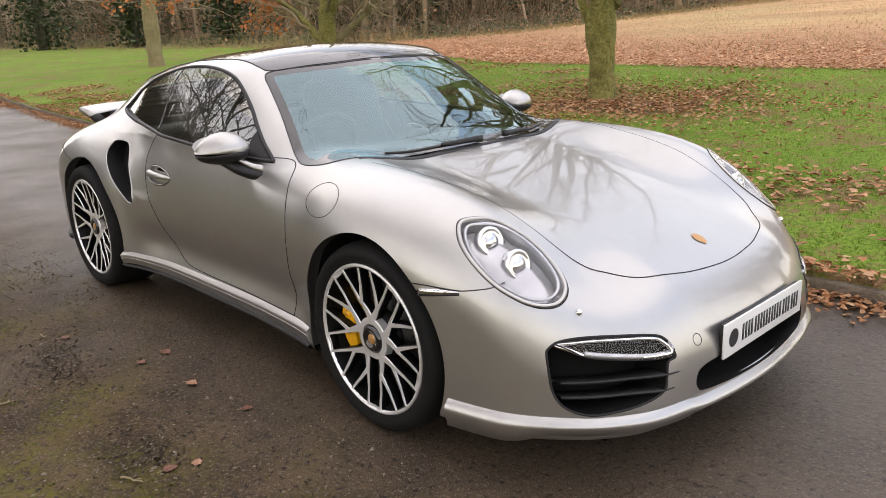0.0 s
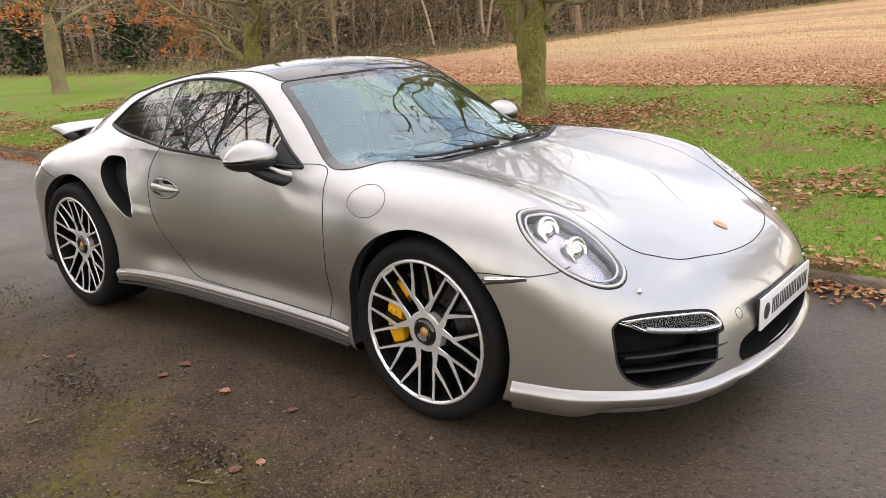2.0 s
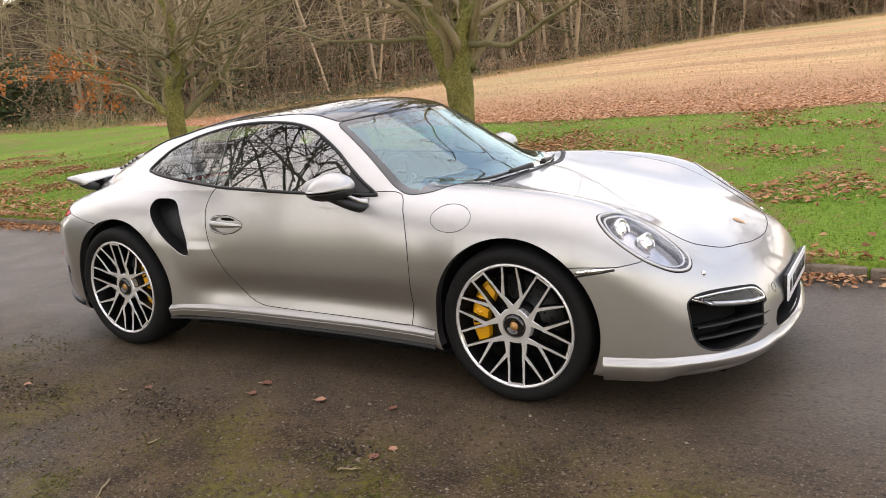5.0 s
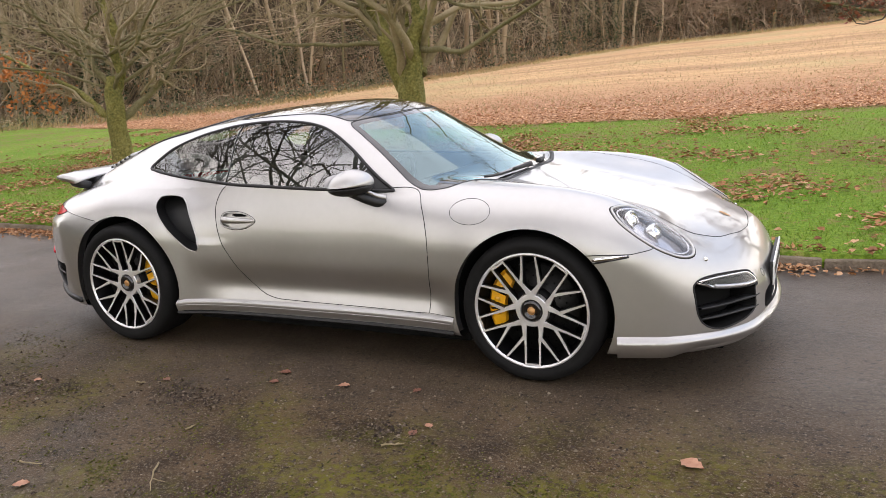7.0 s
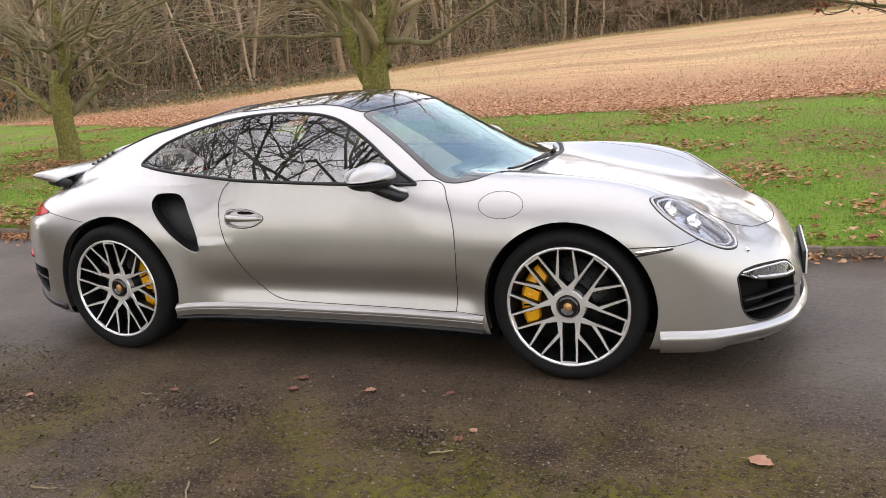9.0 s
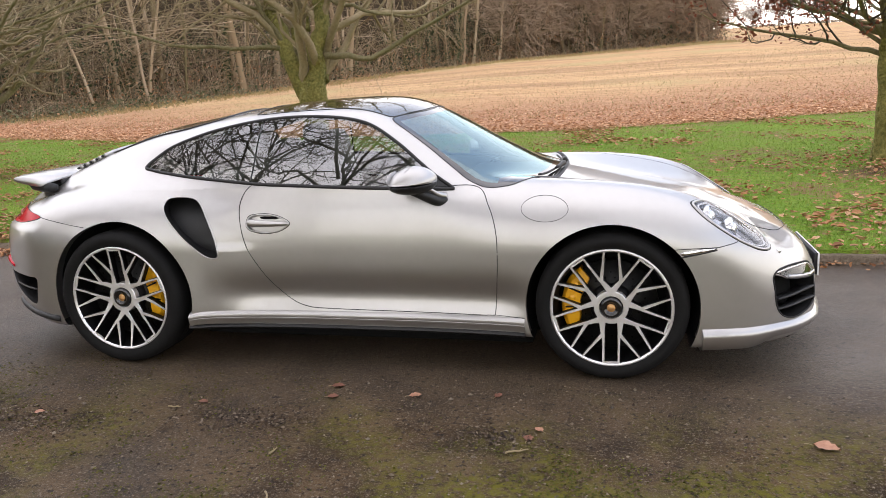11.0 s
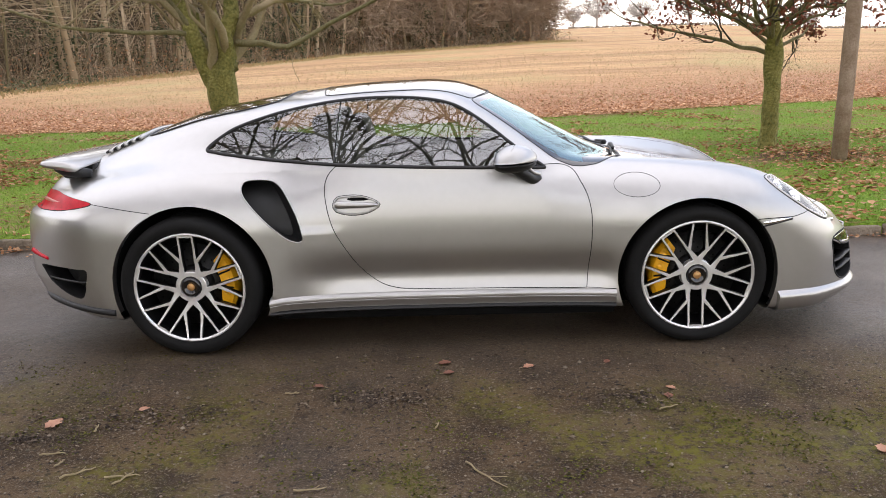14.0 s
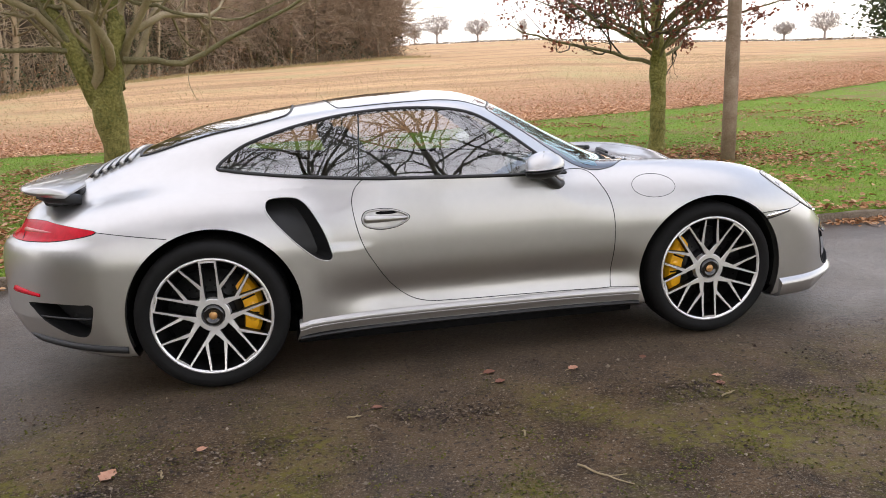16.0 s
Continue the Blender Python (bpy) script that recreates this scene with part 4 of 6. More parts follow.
    # door mirror: silver cap over a dark lower shell and a curved foot
    def mirror_shell(up, down, z0, grow):
        bm = bmesh.new()
        bmesh.ops.create_uvsphere(bm, u_segments=40, v_segments=26, radius=1)
        for q in bm.verts:
            x_, y_, z_ = q.co
            f_ = max(-.82, x_)
            h_ = (up * (1 - .16 * f_) if z_ > 0 else down) * z_
            q.co = (.345 + (.107 * f_ - .022 * y_) * grow + .012 * max(0, z_) * (f_ < 0), s * (.882 + .099 * y_ * grow), z0 + h_ - .010 * max(0, y_) * (z_ > 0) + .012 * f_ * (1 if z_ > 0 else .4))
        if s < 0:
            bmesh.ops.reverse_faces(bm, faces=bm.faces)
        return bm
    mirror = part("door_mirror", mirror_shell(.078, .008, .912, 1.0), PAINT, car, "silver door mirror on a dark curved foot")
    part("lower_shell", mirror_shell(.004, .044, .904, .975), BLACK, mirror, "dark lower shell")
    yd = float(on_side(.455, .836)[0, 1])
    low = curve_line([(.330, s * .895, .882), (.365, s * .872, .866), (.402, s * .848, .842), (.436, s * (yd + .02), .818), (.464, s * (yd - .012), .814)], 16)
    part("foot", tube(low, np.interp(np.linspace(0, 4, 16), range(5), [.020, .024, .024, .024, .028]), 14), BLACK, mirror)
    ridge = curve_line([(.412, s * .850, .880), (.440, s * (yd + .022), .850), (.470, s * (yd - .010), .836)], 10)
    part("foot_ridge", tube(ridge, np.linspace(.008, .017, 10), 10), PAINT, mirror)
    bm = bmesh.new()
    bmesh.ops.create_circle(bm, cap_ends=True, segments=32, radius=1)
    for p in bm.verts:
        p.co = (.2635 - .018 * p.co.x, s * (.882 + .076 * p.co.x), .930 + .036 * p.co.y)
    part("mirror_glass", bm, CHROME, mirror)
    # sill
    xs_ = np.linspace(-.845, .838, 30)
    fl = on_side(xs_, np.full(30, .262))[:, 1]
    prof = [(-.03, .290), (-.002, .2795), (.013, .2665), (.0155, .2625), (.0115, .248), (.0130, .2465), (.0050, .216), (-.02, .212), (-.10, .212)]
    V = [(x_, s * (f_ + dy), z_ - .008 * (x_ < -.8)) for x_, f_ in zip(xs_, fl) for dy, z_ in prof]
    k_ = len(prof)
    F = [(i * k_ + j, i * k_ + j + 1, (i + 1) * k_ + j + 1, (i + 1) * k_ + j) for i in range(29) for j in range(k_ - 1)]
    F += [tuple(range(k_)), tuple(range(29 * k_, 30 * k_))[::-1]]
    crisp(part("sill", (V, F), PAINT, car, "silver side skirt"), 50)
    low_ = np.maximum(fl - .004, on_side(xs_, np.full(30, .215))[:, 1])
    V = [(x_, s * (f_ + dy), z_) for x_, f_ in zip(xs_, low_) for dy, z_ in ((-.006, .214), (.013, .206), (.015, .200), (-.004, .188), (-.12, .172))]
    F = [(i * 5 + j, i * 5 + j + 1, (i + 1) * 5 + j + 1, (i + 1) * 5 + j) for i in range(29) for j in range(4)]
    crisp(part("sill_strip", (V, F), BLACK, car, "black plastic strip under the skirt"), 30)
    ahead = np.linspace(.70, .838, 8)
    seam(on_side(ahead, np.interp(ahead, (.70, .80, .84), (.2855, .281, .281))), s=s, r=.0015)
    # wiper
    wk = [(.872, .47), (.905, .32), (.932, .16), (.945, .02)] if s < 0 else [(.94, .13), (.925, .25), (.905, .36), (.88, .45)]
    wx, wy = np.interp(np.linspace(0, 3, 16), range(4), [p[0] for p in wk]), np.interp(np.linspace(0, 3, 16), range(4), [p[1] for p in wk])
    wp = on_top(wx, wy) * (1, s, 1)
    wp = wp + (0.0, 0, .012)
    wiper = part("wiper_blade", tube(wp, .006, 6), BLACK, car, "black wiper blade")
    part("wiper_arm", tube((wp[8:] if s < 0 else wp[:8][::-1]) + (0.012, 0, .008), np.linspace(.008, .015, 8), 6), BLACK, wiper)

# flat floor between and ahead of the wheels
pan = [box(-.86, .86, -.73, .73, .116, .20, .01), box(-1.65, 1.65, -.52, .52, .112, .20, .01), box(1.60, 2.02, -.62, .62, .145, .20, .01), box(-1.85, -1.60, -.62, .62, .165, .25, .01)]
pieces = []
for bm in pan:
    bm.verts.index_update()
    pieces.append(([tuple(q.co) for q in bm.verts], [tuple(q.index for q in f.verts) for f in bm.faces]))
    bm.free()
flat(part("floor_pan", join(*pieces), DARK, car, "flat black floor under the car"))
# fuel flap, only on the right wing
flap = seam(on_side(FLAP[:, 0], FLAP[:, 1]), SEAM, 0.0014, "fuel_flap", car, True, -1)
# crest on the bonnet
c_ = on_top(1.955, 0)[0]
bm = bmesh.new()
bmesh.ops.create_circle(bm, cap_ends=True, segments=20, radius=1)
for p in bm.verts:
    x_, y_ = p.co.x, p.co.y
    q_ = on_top(1.955 + .027 * x_, abs(.022 * y_ * (1 - .35 * max(0, x_))))[0]
    p.co = (q_[0], .022 * y_ * (1 - .35 * max(0, x_)), q_[2] + .003)
part("crest", bm, GOLD, hood, "small gold and red badge")
# cowl between bonnet and windscreen
a_ = np.linspace(-.60, .60, 25)
cw = on_top(np.interp(np.abs(a_), (0, .2, .42, .57, .62), (.962, .957, .940, .893, .86)), np.abs(a_))
cw[:, 1] = a_
part("cowl", tube(cw - (0, 0, .010), .016, 8), BLACK, car, "black plastic cowl")
# mouth under the number plate
v, t, n_ = pick("mouth")
part("lower_grille", join(recess(v, t, n_, (-.12, 0, 0), -1, 0, True), recess(v, t, n_, (-.12, 0, 0), 1, 0, True)), BLACK, car, "black lower grille opening")
# front lip
yy_ = np.concatenate([np.linspace(0, .62, 26), np.linspace(.64, .80, 10)])
fr = on_front(yy_, np.full(len(yy_), .245))
xx_ = np.linspace(fr[-1, 0] - .02, 1.612, 14)
path_ = np.concatenate([fr, on_side(xx_, np.full(14, .245))])
tan_ = np.gradient(path_[:, :2], axis=0)
out_ = np.stack([tan_[:, 1], -tan_[:, 0]], 1)
out_ /= np.linalg.norm(out_, axis=1)[:, None]
lip_prof = [(-.012, .262), (.004, .253), (.020, .238), (.024, .222), (.018, .205), (.010, .165), (-.02, .152), (-.10, .155)]
full = np.concatenate([np.concatenate([path_[::-1], out_[::-1]], 1) * (1, -1, 1, 1, -1), np.concatenate([path_[1:], out_[1:]], 1)])
k_ = len(lip_prof)
V, n_rows = [], len(full)
for px, py, pz, ox, oy in full:
    mid_ = 1 - step(.34, .41, abs(py))
    in_ = 1 - step(.755, .835, abs(py))
    for o, z in lip_prof:
        z = z + in_ * max(0, .235 - z) * .48 + mid_ * (.012 if z < .2 else -.008)
        V.append((px + ox * o, py + oy * o, z))
F = [(i * k_ + j, (i + 1) * k_ + j, (i + 1) * k_ + j + 1, i * k_ + j + 1) for i in range(n_rows - 1) for j in range(k_ - 1)]
F += [tuple(range(k_)), tuple(range((n_rows - 1) * k_, n_rows * k_))[::-1]]
crisp(part("front_lip", (V, F), PAINT, car, "silver front lip spoiler"), 60)
# number plate with a dealer's lettering as bars
plate = part("number_plate", box(2.180, 2.196, -.262, .262, .353, .459, .002), BLACK, car, "white show plate in a black holder")
part("plate_face", box(2.1945, 2.2015, -.272, .272, .350, .462, .001), WHITE, plate)
rnd = random.Random(3)
y_ = -.16
for i in range(20):
    if i in (4, 14, 17):
        y_ += .006
    part("bar", box(2.2016, 2.2024, y_, y_ + .0125, .378, .434), INK, plate)
    y_ += .0195
part("badge", (lambda t_: ([(2.2022, -.215 + .030 * math.cos(b), .406 + .030 * math.sin(b)) for b in t_], [tuple(range(len(t_)))]))(list(_a[::3])), INK, plate)
# tow-eye cover
te = np.stack([.352 + .017 * np.cos(_a[::3]), .432 + .017 * np.sin(_a[::3])], 1)
seam(on_front(te[:, 0], te[:, 1]), SEAM, .0012, "tow_cover", None, True, -1)

# rear wing
ys_ = np.linspace(-1, 1, 41)
V, k_ = [], 14
for t_ in ys_:
    a = abs(t_)
    half = .615
    lead = -1.790 - .03 * a**2 - .03 * a**8
    trail = -2.14 + .08 * a**2 + .03 * a**10
    zl, zt = .925 - .012 * a**2 - .022 * a**6, .930 + .006 * a**2 - .012 * a**8
    for j in range(k_):
        b = 2 * math.pi * j / k_
        u = 0.5 - 0.5 * math.cos(b)
        th = (.016 * math.sin(b)) * (1 - .2 * u) * (1 + .35 * a**6)
        V.append((lead + (trail - lead) * u, t_ * half, zl + (zt - zl) * u**1.3 + th + .010 * math.sin(math.pi * u)))
F = [(i * k_ + j, i * k_ + (j + 1) % k_, (i + 1) * k_ + (j + 1) % k_, (i + 1) * k_ + j) for i in range(40) for j in range(k_)]
F += [tuple(range(k_))[::-1], tuple(range(40 * k_, 41 * k_))]
wing = part("rear_wing", (V, F), PAINT, car, "fixed silver rear wing")
for s in (-1, 1):
    part("wing_strut", tube([(-1.80, s * .56, .868), (-1.86, s * .575, .878), (-1.94, s * .56, .884), (-2.00, s * .53, .890)], [.022, .030, .026, .010], 12), BLACK, wing)
flat(part("wing_base", box(-1.99, -1.80, -.50, .50, .835, .915, .02), BLACK, wing, "black base under the wing"))
# engine lid louvres
for i in range(5):
    x_ = -1.60 - .042 * i
    p_ = on_top(np.full(11, x_), np.abs(np.linspace(-.38, .38, 11)))
    p_[:, 1] = np.linspace(-.38, .38, 11)
    part("louvre", tube(p_ + (0, 0, .012), .011, 8), PAINT, car)
    part("louvre_gap", tube(p_ + (-.021, 0, .006), .007, 6), BLACK, car)

# cabin
part("dashboard", box(.35, .80, -.62, .62, .70, .84, .05), LEATHER, car, "dark dashboard")
part("cabin_floor", box(-1.2, .8, -.64, .64, .26, .30), DARK, car, "dark carpeted floor")
part("bulkhead", box(-1.25, -1.0, -.58, .58, .30, .86, .04), LEATHER, car, "dark rear seat backs")
for s in (-1, 1):
    seat = part("seat", box(-.45, .10, s * .36 - .24, s * .36 + .24, .36, .52, .06), LEATHER, car, "black leather sports seat")
    bm = box(-.09, .09, -.23, .23, 0, .62, .06)
    bmesh.ops.rotate(bm, cent=(0, 0, 0), matrix=Matrix.Rotation(radians(-16), 3, "Y"), verts=bm.verts)
    bmesh.ops.translate(bm, vec=(-.40, s * .36, .48), verts=bm.verts)
    part("backrest", bm, LEATHER, seat)
    part("headrest", box(-.67, -.57, s * .36 - .12, s * .36 + .12, 1.02, 1.13, .04), LEATHER, seat)
V, F = tube([(.30 + .07 * math.sin(b), -.36 + .18 * math.cos(b), .83 + .165 * math.sin(b)) for b in np.linspace(0, 2 * math.pi, 32, endpoint=False)], .016, 8, True)
wheel_ = part("steering_wheel", (V, F), LEATHER, car, "dark steering wheel")
part("spoke", box(.29, .32, -.53, -.19, .80, .84, .01), LEATHER, wheel_)


# ---- wheels ----
def make_wheel(radius, width, dish, caliper_at, first=270):
    """A wheel with its outer face towards -y, its middle at the origin of an empty."""
    w = new("wheel")
    h = width / 2
    rim_r = 0.272
    prof = [(rim_r - .012, -h + .022), (rim_r + .004, -h + .012), (rim_r + .022, -h + .002), (radius - .028, -h + .003), (radius - .010, -h + .018), (radius - .002, -h + .04), (radius, -h + .06), (radius, h - .05), (radius - .012, h - .015), (radius - .04, h), (rim_r, h - .01)]
    tyre = part("tyre", lathe(prof, 72), RUBBER, w, "black low-profile tyre")
    for yy in (-.055, -.02, .02, .055):
        part("groove", lathe([(radius + .0006, yy - .004), (radius - .004, yy - .003), (radius - .004, yy + .003), (radius + .0006, yy + .004)], 72), DARK, tyre)
    face = -h + .016
    rim = part("rim", lathe([(rim_r - .001, face + .006), (rim_r - .001, face - .004), (rim_r - .006, face - .007), (rim_r - .011, face - .006), (rim_r - .015, face + .002)], 72), ALLOY, w, "machined alloy rim with black pockets")
    part("barrel", lathe([(rim_r - .0145, face + .001), (rim_r - .030, face + .05), (rim_r - .034, h - .02)], 64), RIMBLACK, rim)
    pieces, backs = [], []

    def arm(p, q, w0, w1, y0, y1):
        """A spoke from p to q in the wheel's plane, a trapezoid in section."""
        P, Q = np.array(p), np.array(q)
        d = (Q - P) / np.linalg.norm(Q - P)
        nrm = np.array((-d[1], d[0]))
        V = []
        for c, ww, y in ((P, w0, y0), ((P + Q) / 2, (w0 + w1) / 2 * .92, (y0 + y1) / 2 + .003), (Q, w1, y1)):
            for o, dy in ((-.5, 0.0015), (-.42, -.0015), (.42, -.0015), (.5, .0015)):
                a = c + nrm * ww * o
                V.append((a[0], y + dy, a[1]))
        F = [(i * 4 + j, i * 4 + j + 1, (i + 1) * 4 + j + 1, (i + 1) * 4 + j) for i in range(2) for j in range(3)]
        pieces.append((V, F))
        V2 = []
        for c, ww, y in ((P, w0, y0), ((P + Q) / 2, (w0 + w1) / 2 * .92, (y0 + y1) / 2 + .003), (Q, w1, y1)):
            for o, dy in ((-.5, .002), (-.56, .034), (.56, .034), (.5, .002)):
                a = c + nrm * ww * o
                V2.append((a[0], y + dy, a[1]))
        backs.append((V2, [(i * 4 + j, i * 4 + j + 1, (i + 1) * 4 + j + 1, (i + 1) * 4 + j) for i in range(2) for j in range(3)]))
    hubf = face + dish
    for k in range(5):
        u = radians(first + 72 * k)
        d, n2 = np.array((math.cos(u), math.sin(u))), np.array((-math.sin(u), math.cos(u)))
        for sg in (-1, 1):
            arm(d * .052 + n2 * sg * .040, d * .136 + n2 * sg * .0375, .034, .0160, hubf, hubf - dish * .35)
            arm(d * .124 + n2 * sg * .0345, d * .258 + n2 * sg * .0335, .0135, .0098, hubf - dish * .33, face - .004)
            b = u + sg * radians(29)
            arm(d * .124 + n2 * sg * .037, np.array((math.cos(b), math.sin(b))) * .258, .0180, .0088, hubf - dish * .33, face - .004)
        e0, e1 = d * .252 - n2 * .034, d * .252 + n2 * .034
        arm(e0, e1, .009, .009, face - .003, face - .003)
    V, F = join(*pieces)
    crisp(part("spoke", (V, F), ALLOY, rim), 15)
    V, F = join(*backs)
    part("spoke_back", (V, F), RIMBLACK, rim)
    crisp(part("hub", lathe([(.080, hubf + .03), (.076, hubf + .001), (.073, hubf - .0012), (.053, hubf - .0016), (.050, hubf + .010)], 40), ALLOY, rim), 20)
    nut = part("centre_nut", lathe([(.049, hubf + .012), (.046, hubf - .008), (.040, hubf - .011), (.030, hubf - .011), (.026, hubf - .004), (0.0, hubf - .004)], 24), GLOSS, w, "black centre-lock nut")
    part("emblem", lathe([(.019, hubf - .0045), (.017, hubf - .008), (0.0, hubf - .009)], 24), GOLD, nut)
    dk = hubf + .058
    disc = part("brake_disc", lathe([(.09, dk - .01), (.095, dk), (.205, dk), (.207, dk + .03), (.09, dk + .03)], 64), STEEL, w, "steel brake disc")
    part("disc_bell", lathe([(.10, dk + .001), (.092, dk - .03), (.05, dk - .035), (0, dk - .035)], 40), RIMBLACK, disc)
    pieces_ = []
    V, n = [], 14
    for a in np.linspace(caliper_at - radians(40), caliper_at + radians(40), n):
        e = abs(a - caliper_at) / radians(40)
        t_ = .030 * (1 - .35 * e**3)
        for r, y in ((.135 + .02 * e**4, dk - .010), (.140 + .02 * e**4, dk - t_), (.205, dk - t_ - .004), (.222, dk - .012), (.222, dk + .05), (.135, dk + .05)):
            V.append((r * math.cos(a), y, r * math.sin(a)))
    F = [(i * 6 + j, i * 6 + (j + 1) % 6, (i + 1) * 6 + (j + 1) % 6, (i + 1) * 6 + j) for i in range(n - 1) for j in range(6)] + [tuple(range(6))[::-1], tuple(range((n - 1) * 6, n * 6))]
    cal = crisp(part("caliper", (V, F), YELLOW, w, "yellow brake caliper"), 40)
    for da in (-20, 0, 20):
        a = caliper_at + radians(da)
        V, F = lathe([(.016, 0), (.014, -.005), (0, -.006)], 16)
        part("piston_cover", ([(x + .178 * math.cos(a), y + dk - .031, z + .178 * math.sin(a)) for x, y, z in V], F), YELLOW, cal)
    for da in (-12, 14):
        a0 = caliper_at + radians(da)
        line = [(r * math.cos(a0), y, r * math.sin(a0)) for r, y in ((.140, dk - .0300), (.170, dk - .0335), (.203, dk - .0345))]
        part("caliper_groove", tube(line, .0045, 6), RIMBLACK, cal)
    for i in range(18):
        a0 = 2 * math.pi * i / 18
        for r in (.125, .150, .178):
            V, F = lathe([(.0045, -.0008), (0, -.0012)], 8)
            pieces_.append(([(x + r * math.cos(a0 + r * 6), y + dk, z + r * math.sin(a0 + r * 6)) for x, y, z in V], F))
    tagged(part("drill_hole", join(*pieces_), DARK, disc, "rows of drilled holes"), kind="stuff")
    part("back_plate", lathe([(.255, dk + .06), (.06, dk + .065), (0, dk + .065)], 40), DARK, w)
    return w


def bolt_on(w, x, y, z, turn, spin=0.0):
    w.parent = car
    w.matrix_basis = Matrix.Translation((x, y, z)) @ Matrix.Rotation(radians(turn), 4, "Z")
    w["label"] = "alloy wheel with forked spokes and yellow caliper"


wf = make_wheel(.340, .245, .012, radians(168))
wr = make_wheel(.3455, .305, .022, radians(8), 90)
bolt_on(wf, 1.225, -.768, .340, 0)
bolt_on(wr, -1.225, -.785, .3455, 0)
for w, m in ((wf, pose(1.225, .768, .340, 0, 0, 180)), (wr, pose(-1.225, .785, .3455, 0, 0, 180))):
    copy_thing(w, m)


# ---- kerb ----
kerb = tagged(new("kerb"), "worn low concrete kerb along the drive", "kerb", kind="structure")
rnd = random.Random(11)
stone_meshes = []
for i in range(5):
    bm = box(-.452, .452, 0, .115, -.06, .078, .012)
    bmesh.ops.subdivide_edges(bm, edges=[e for e in bm.edges if e.calc_length() > .5], cuts=6)
    for p in bm.verts:
        p.co += Vector((0, noise.noise(p.co * 6 + Vector((i * 9, 0, 0))) * .010, noise.noise(p.co * 7 + Vector((0, i * 5, 3))) * .010))
    me = bpy.data.meshes.new("kerb_stone")
    bm.to_mesh(me)
    bm.free()
    me.shade_smooth()
    me.materials.append(KERBSTONE)
    stone_meshes.append(me)
for i in range(52):
    x = -33 + .92 * i
    o = new("kerb_stone", rnd.choice(stone_meshes))
    o.parent = kerb
    dydx = float(kerb_y(x + .4) - kerb_y(x - .4)) / .8
    o.matrix_basis = pose(x, float(kerb_y(x)), rnd.uniform(-.012, .006), 0, rnd.uniform(-.8, .8), math.degrees(math.atan(dydx)) + rnd.uniform(-.7, .7))


# ---- growing things ----
def fast(name, V, T, mat_, parent=None, smooth=True):
    """Link many triangles at once."""
    V, T = np.asarray(V, np.float32), np.asarray(T, np.int32)
    me = bpy.data.meshes.new(name)
    me.vertices.add(len(V))
    me.vertices.foreach_set("co", V.ravel())
    me.loops.add(T.size)
    me.loops.foreach_set("vertex_index", T.ravel())
    me.polygons.add(len(T))
    me.polygons.foreach_set("loop_start", np.arange(0, T.size, T.shape[1], dtype=np.int32))
    me.update(calc_edges=True)
    if smooth:
        me.shade_smooth()
    else:
        me.shade_flat()
    me.materials.append(mat_)
    ob = new(name, me)
    if parent is not None:
        ob.parent = parent
    return ob


def rods(P, R, sides=3):
    """Many tapered rods of equal point count: P is (n, k, 3), R is (n, k)."""
    n, k, _ = P.shape
    T = np.gradient(P, axis=1)
    T /= np.linalg.norm(T, axis=2, keepdims=True) + 1e-9
    ref = np.where(np.abs(T[..., 2:3]) > .9, np.array([1.0, 0, 0]), np.array([0, 0, 1.0]))
    U = np.cross(T, ref)
    U /= np.linalg.norm(U, axis=2, keepdims=True) + 1e-9
    Wv = np.cross(T, U)
    a = np.arange(sides) / sides * 2 * np.pi
    V = P[:, :, None] + R[:, :, None, None] * (np.cos(a)[:, None] * U[:, :, None] + np.sin(a)[:, None] * Wv[:, :, None])
    i = np.arange(n)[:, None, None] * k * sides
    j = np.arange(k - 1)[None, :, None] * sides
    c = np.arange(sides)[None, None, :]
    d = (c + 1) % sides
    q = np.stack(np.broadcast_arrays(i + j + c, i + j + d, i + j + sides + d, i + j + sides + c), -1).reshape(-1, 4)
    return V.reshape(-1, 3), q


def merge(pairs):
    vs, fs, n = [], [], 0
    for v, f in pairs:
        vs.append(v)
        fs.append(f + n)
        n += len(v)
    return np.concatenate(vs), np.concatenate(fs)


def unit(v):
    return v / (np.linalg.norm(v, axis=-1, keepdims=True) + 1e-9)


def branch_out(rg, P, R, per, lo, hi, length, ang, lift, wob, k, thin=0.55):
    """Grow per side branches on every rod of P; returns their points and radii."""
    n, m, _ = P.shape
    t = rg.uniform(lo, hi, (n, per)) * (m - 1)
    i = np.minimum(t.astype(int), m - 2)
    f = (t - i)[..., None]
    row = np.arange(n)[:, None]
    start = P[row, i] * (1 - f) + P[row, i + 1] * f
    d = unit(P[row, i + 1] - P[row, i])
    r0 = (R[row, i] * (1 - f[..., 0]) + R[row, i + 1] * f[..., 0]) * thin
    side = unit(np.cross(d, rg.normal(size=d.shape)))
    a = np.radians(rg.uniform(ang[0], ang[1], (n, per)))[..., None]
    d = unit(d * np.cos(a) + side * np.sin(a)).reshape(-1, 3)
    start, r0 = start.reshape(-1, 3), np.maximum(r0.reshape(-1), 0.0022)
    span = np.linalg.norm(P[:, 1:] - P[:, :-1], axis=2).sum(1)
    L = (span[:, None] * length * rg.uniform(.6, 1.15, (n, per)) * (1.15 - .55 * t / (m - 1))).reshape(-1)
    pts = [start]
    for _ in range(k - 1):
        d = unit(d + rg.normal(size=d.shape) * wob + np.array([0, 0, lift]))
        pts.append(pts[-1] + d * (L / (k - 1))[:, None])
    return np.stack(pts, 1), r0[:, None] * np.linspace(1, .28, k)[None]


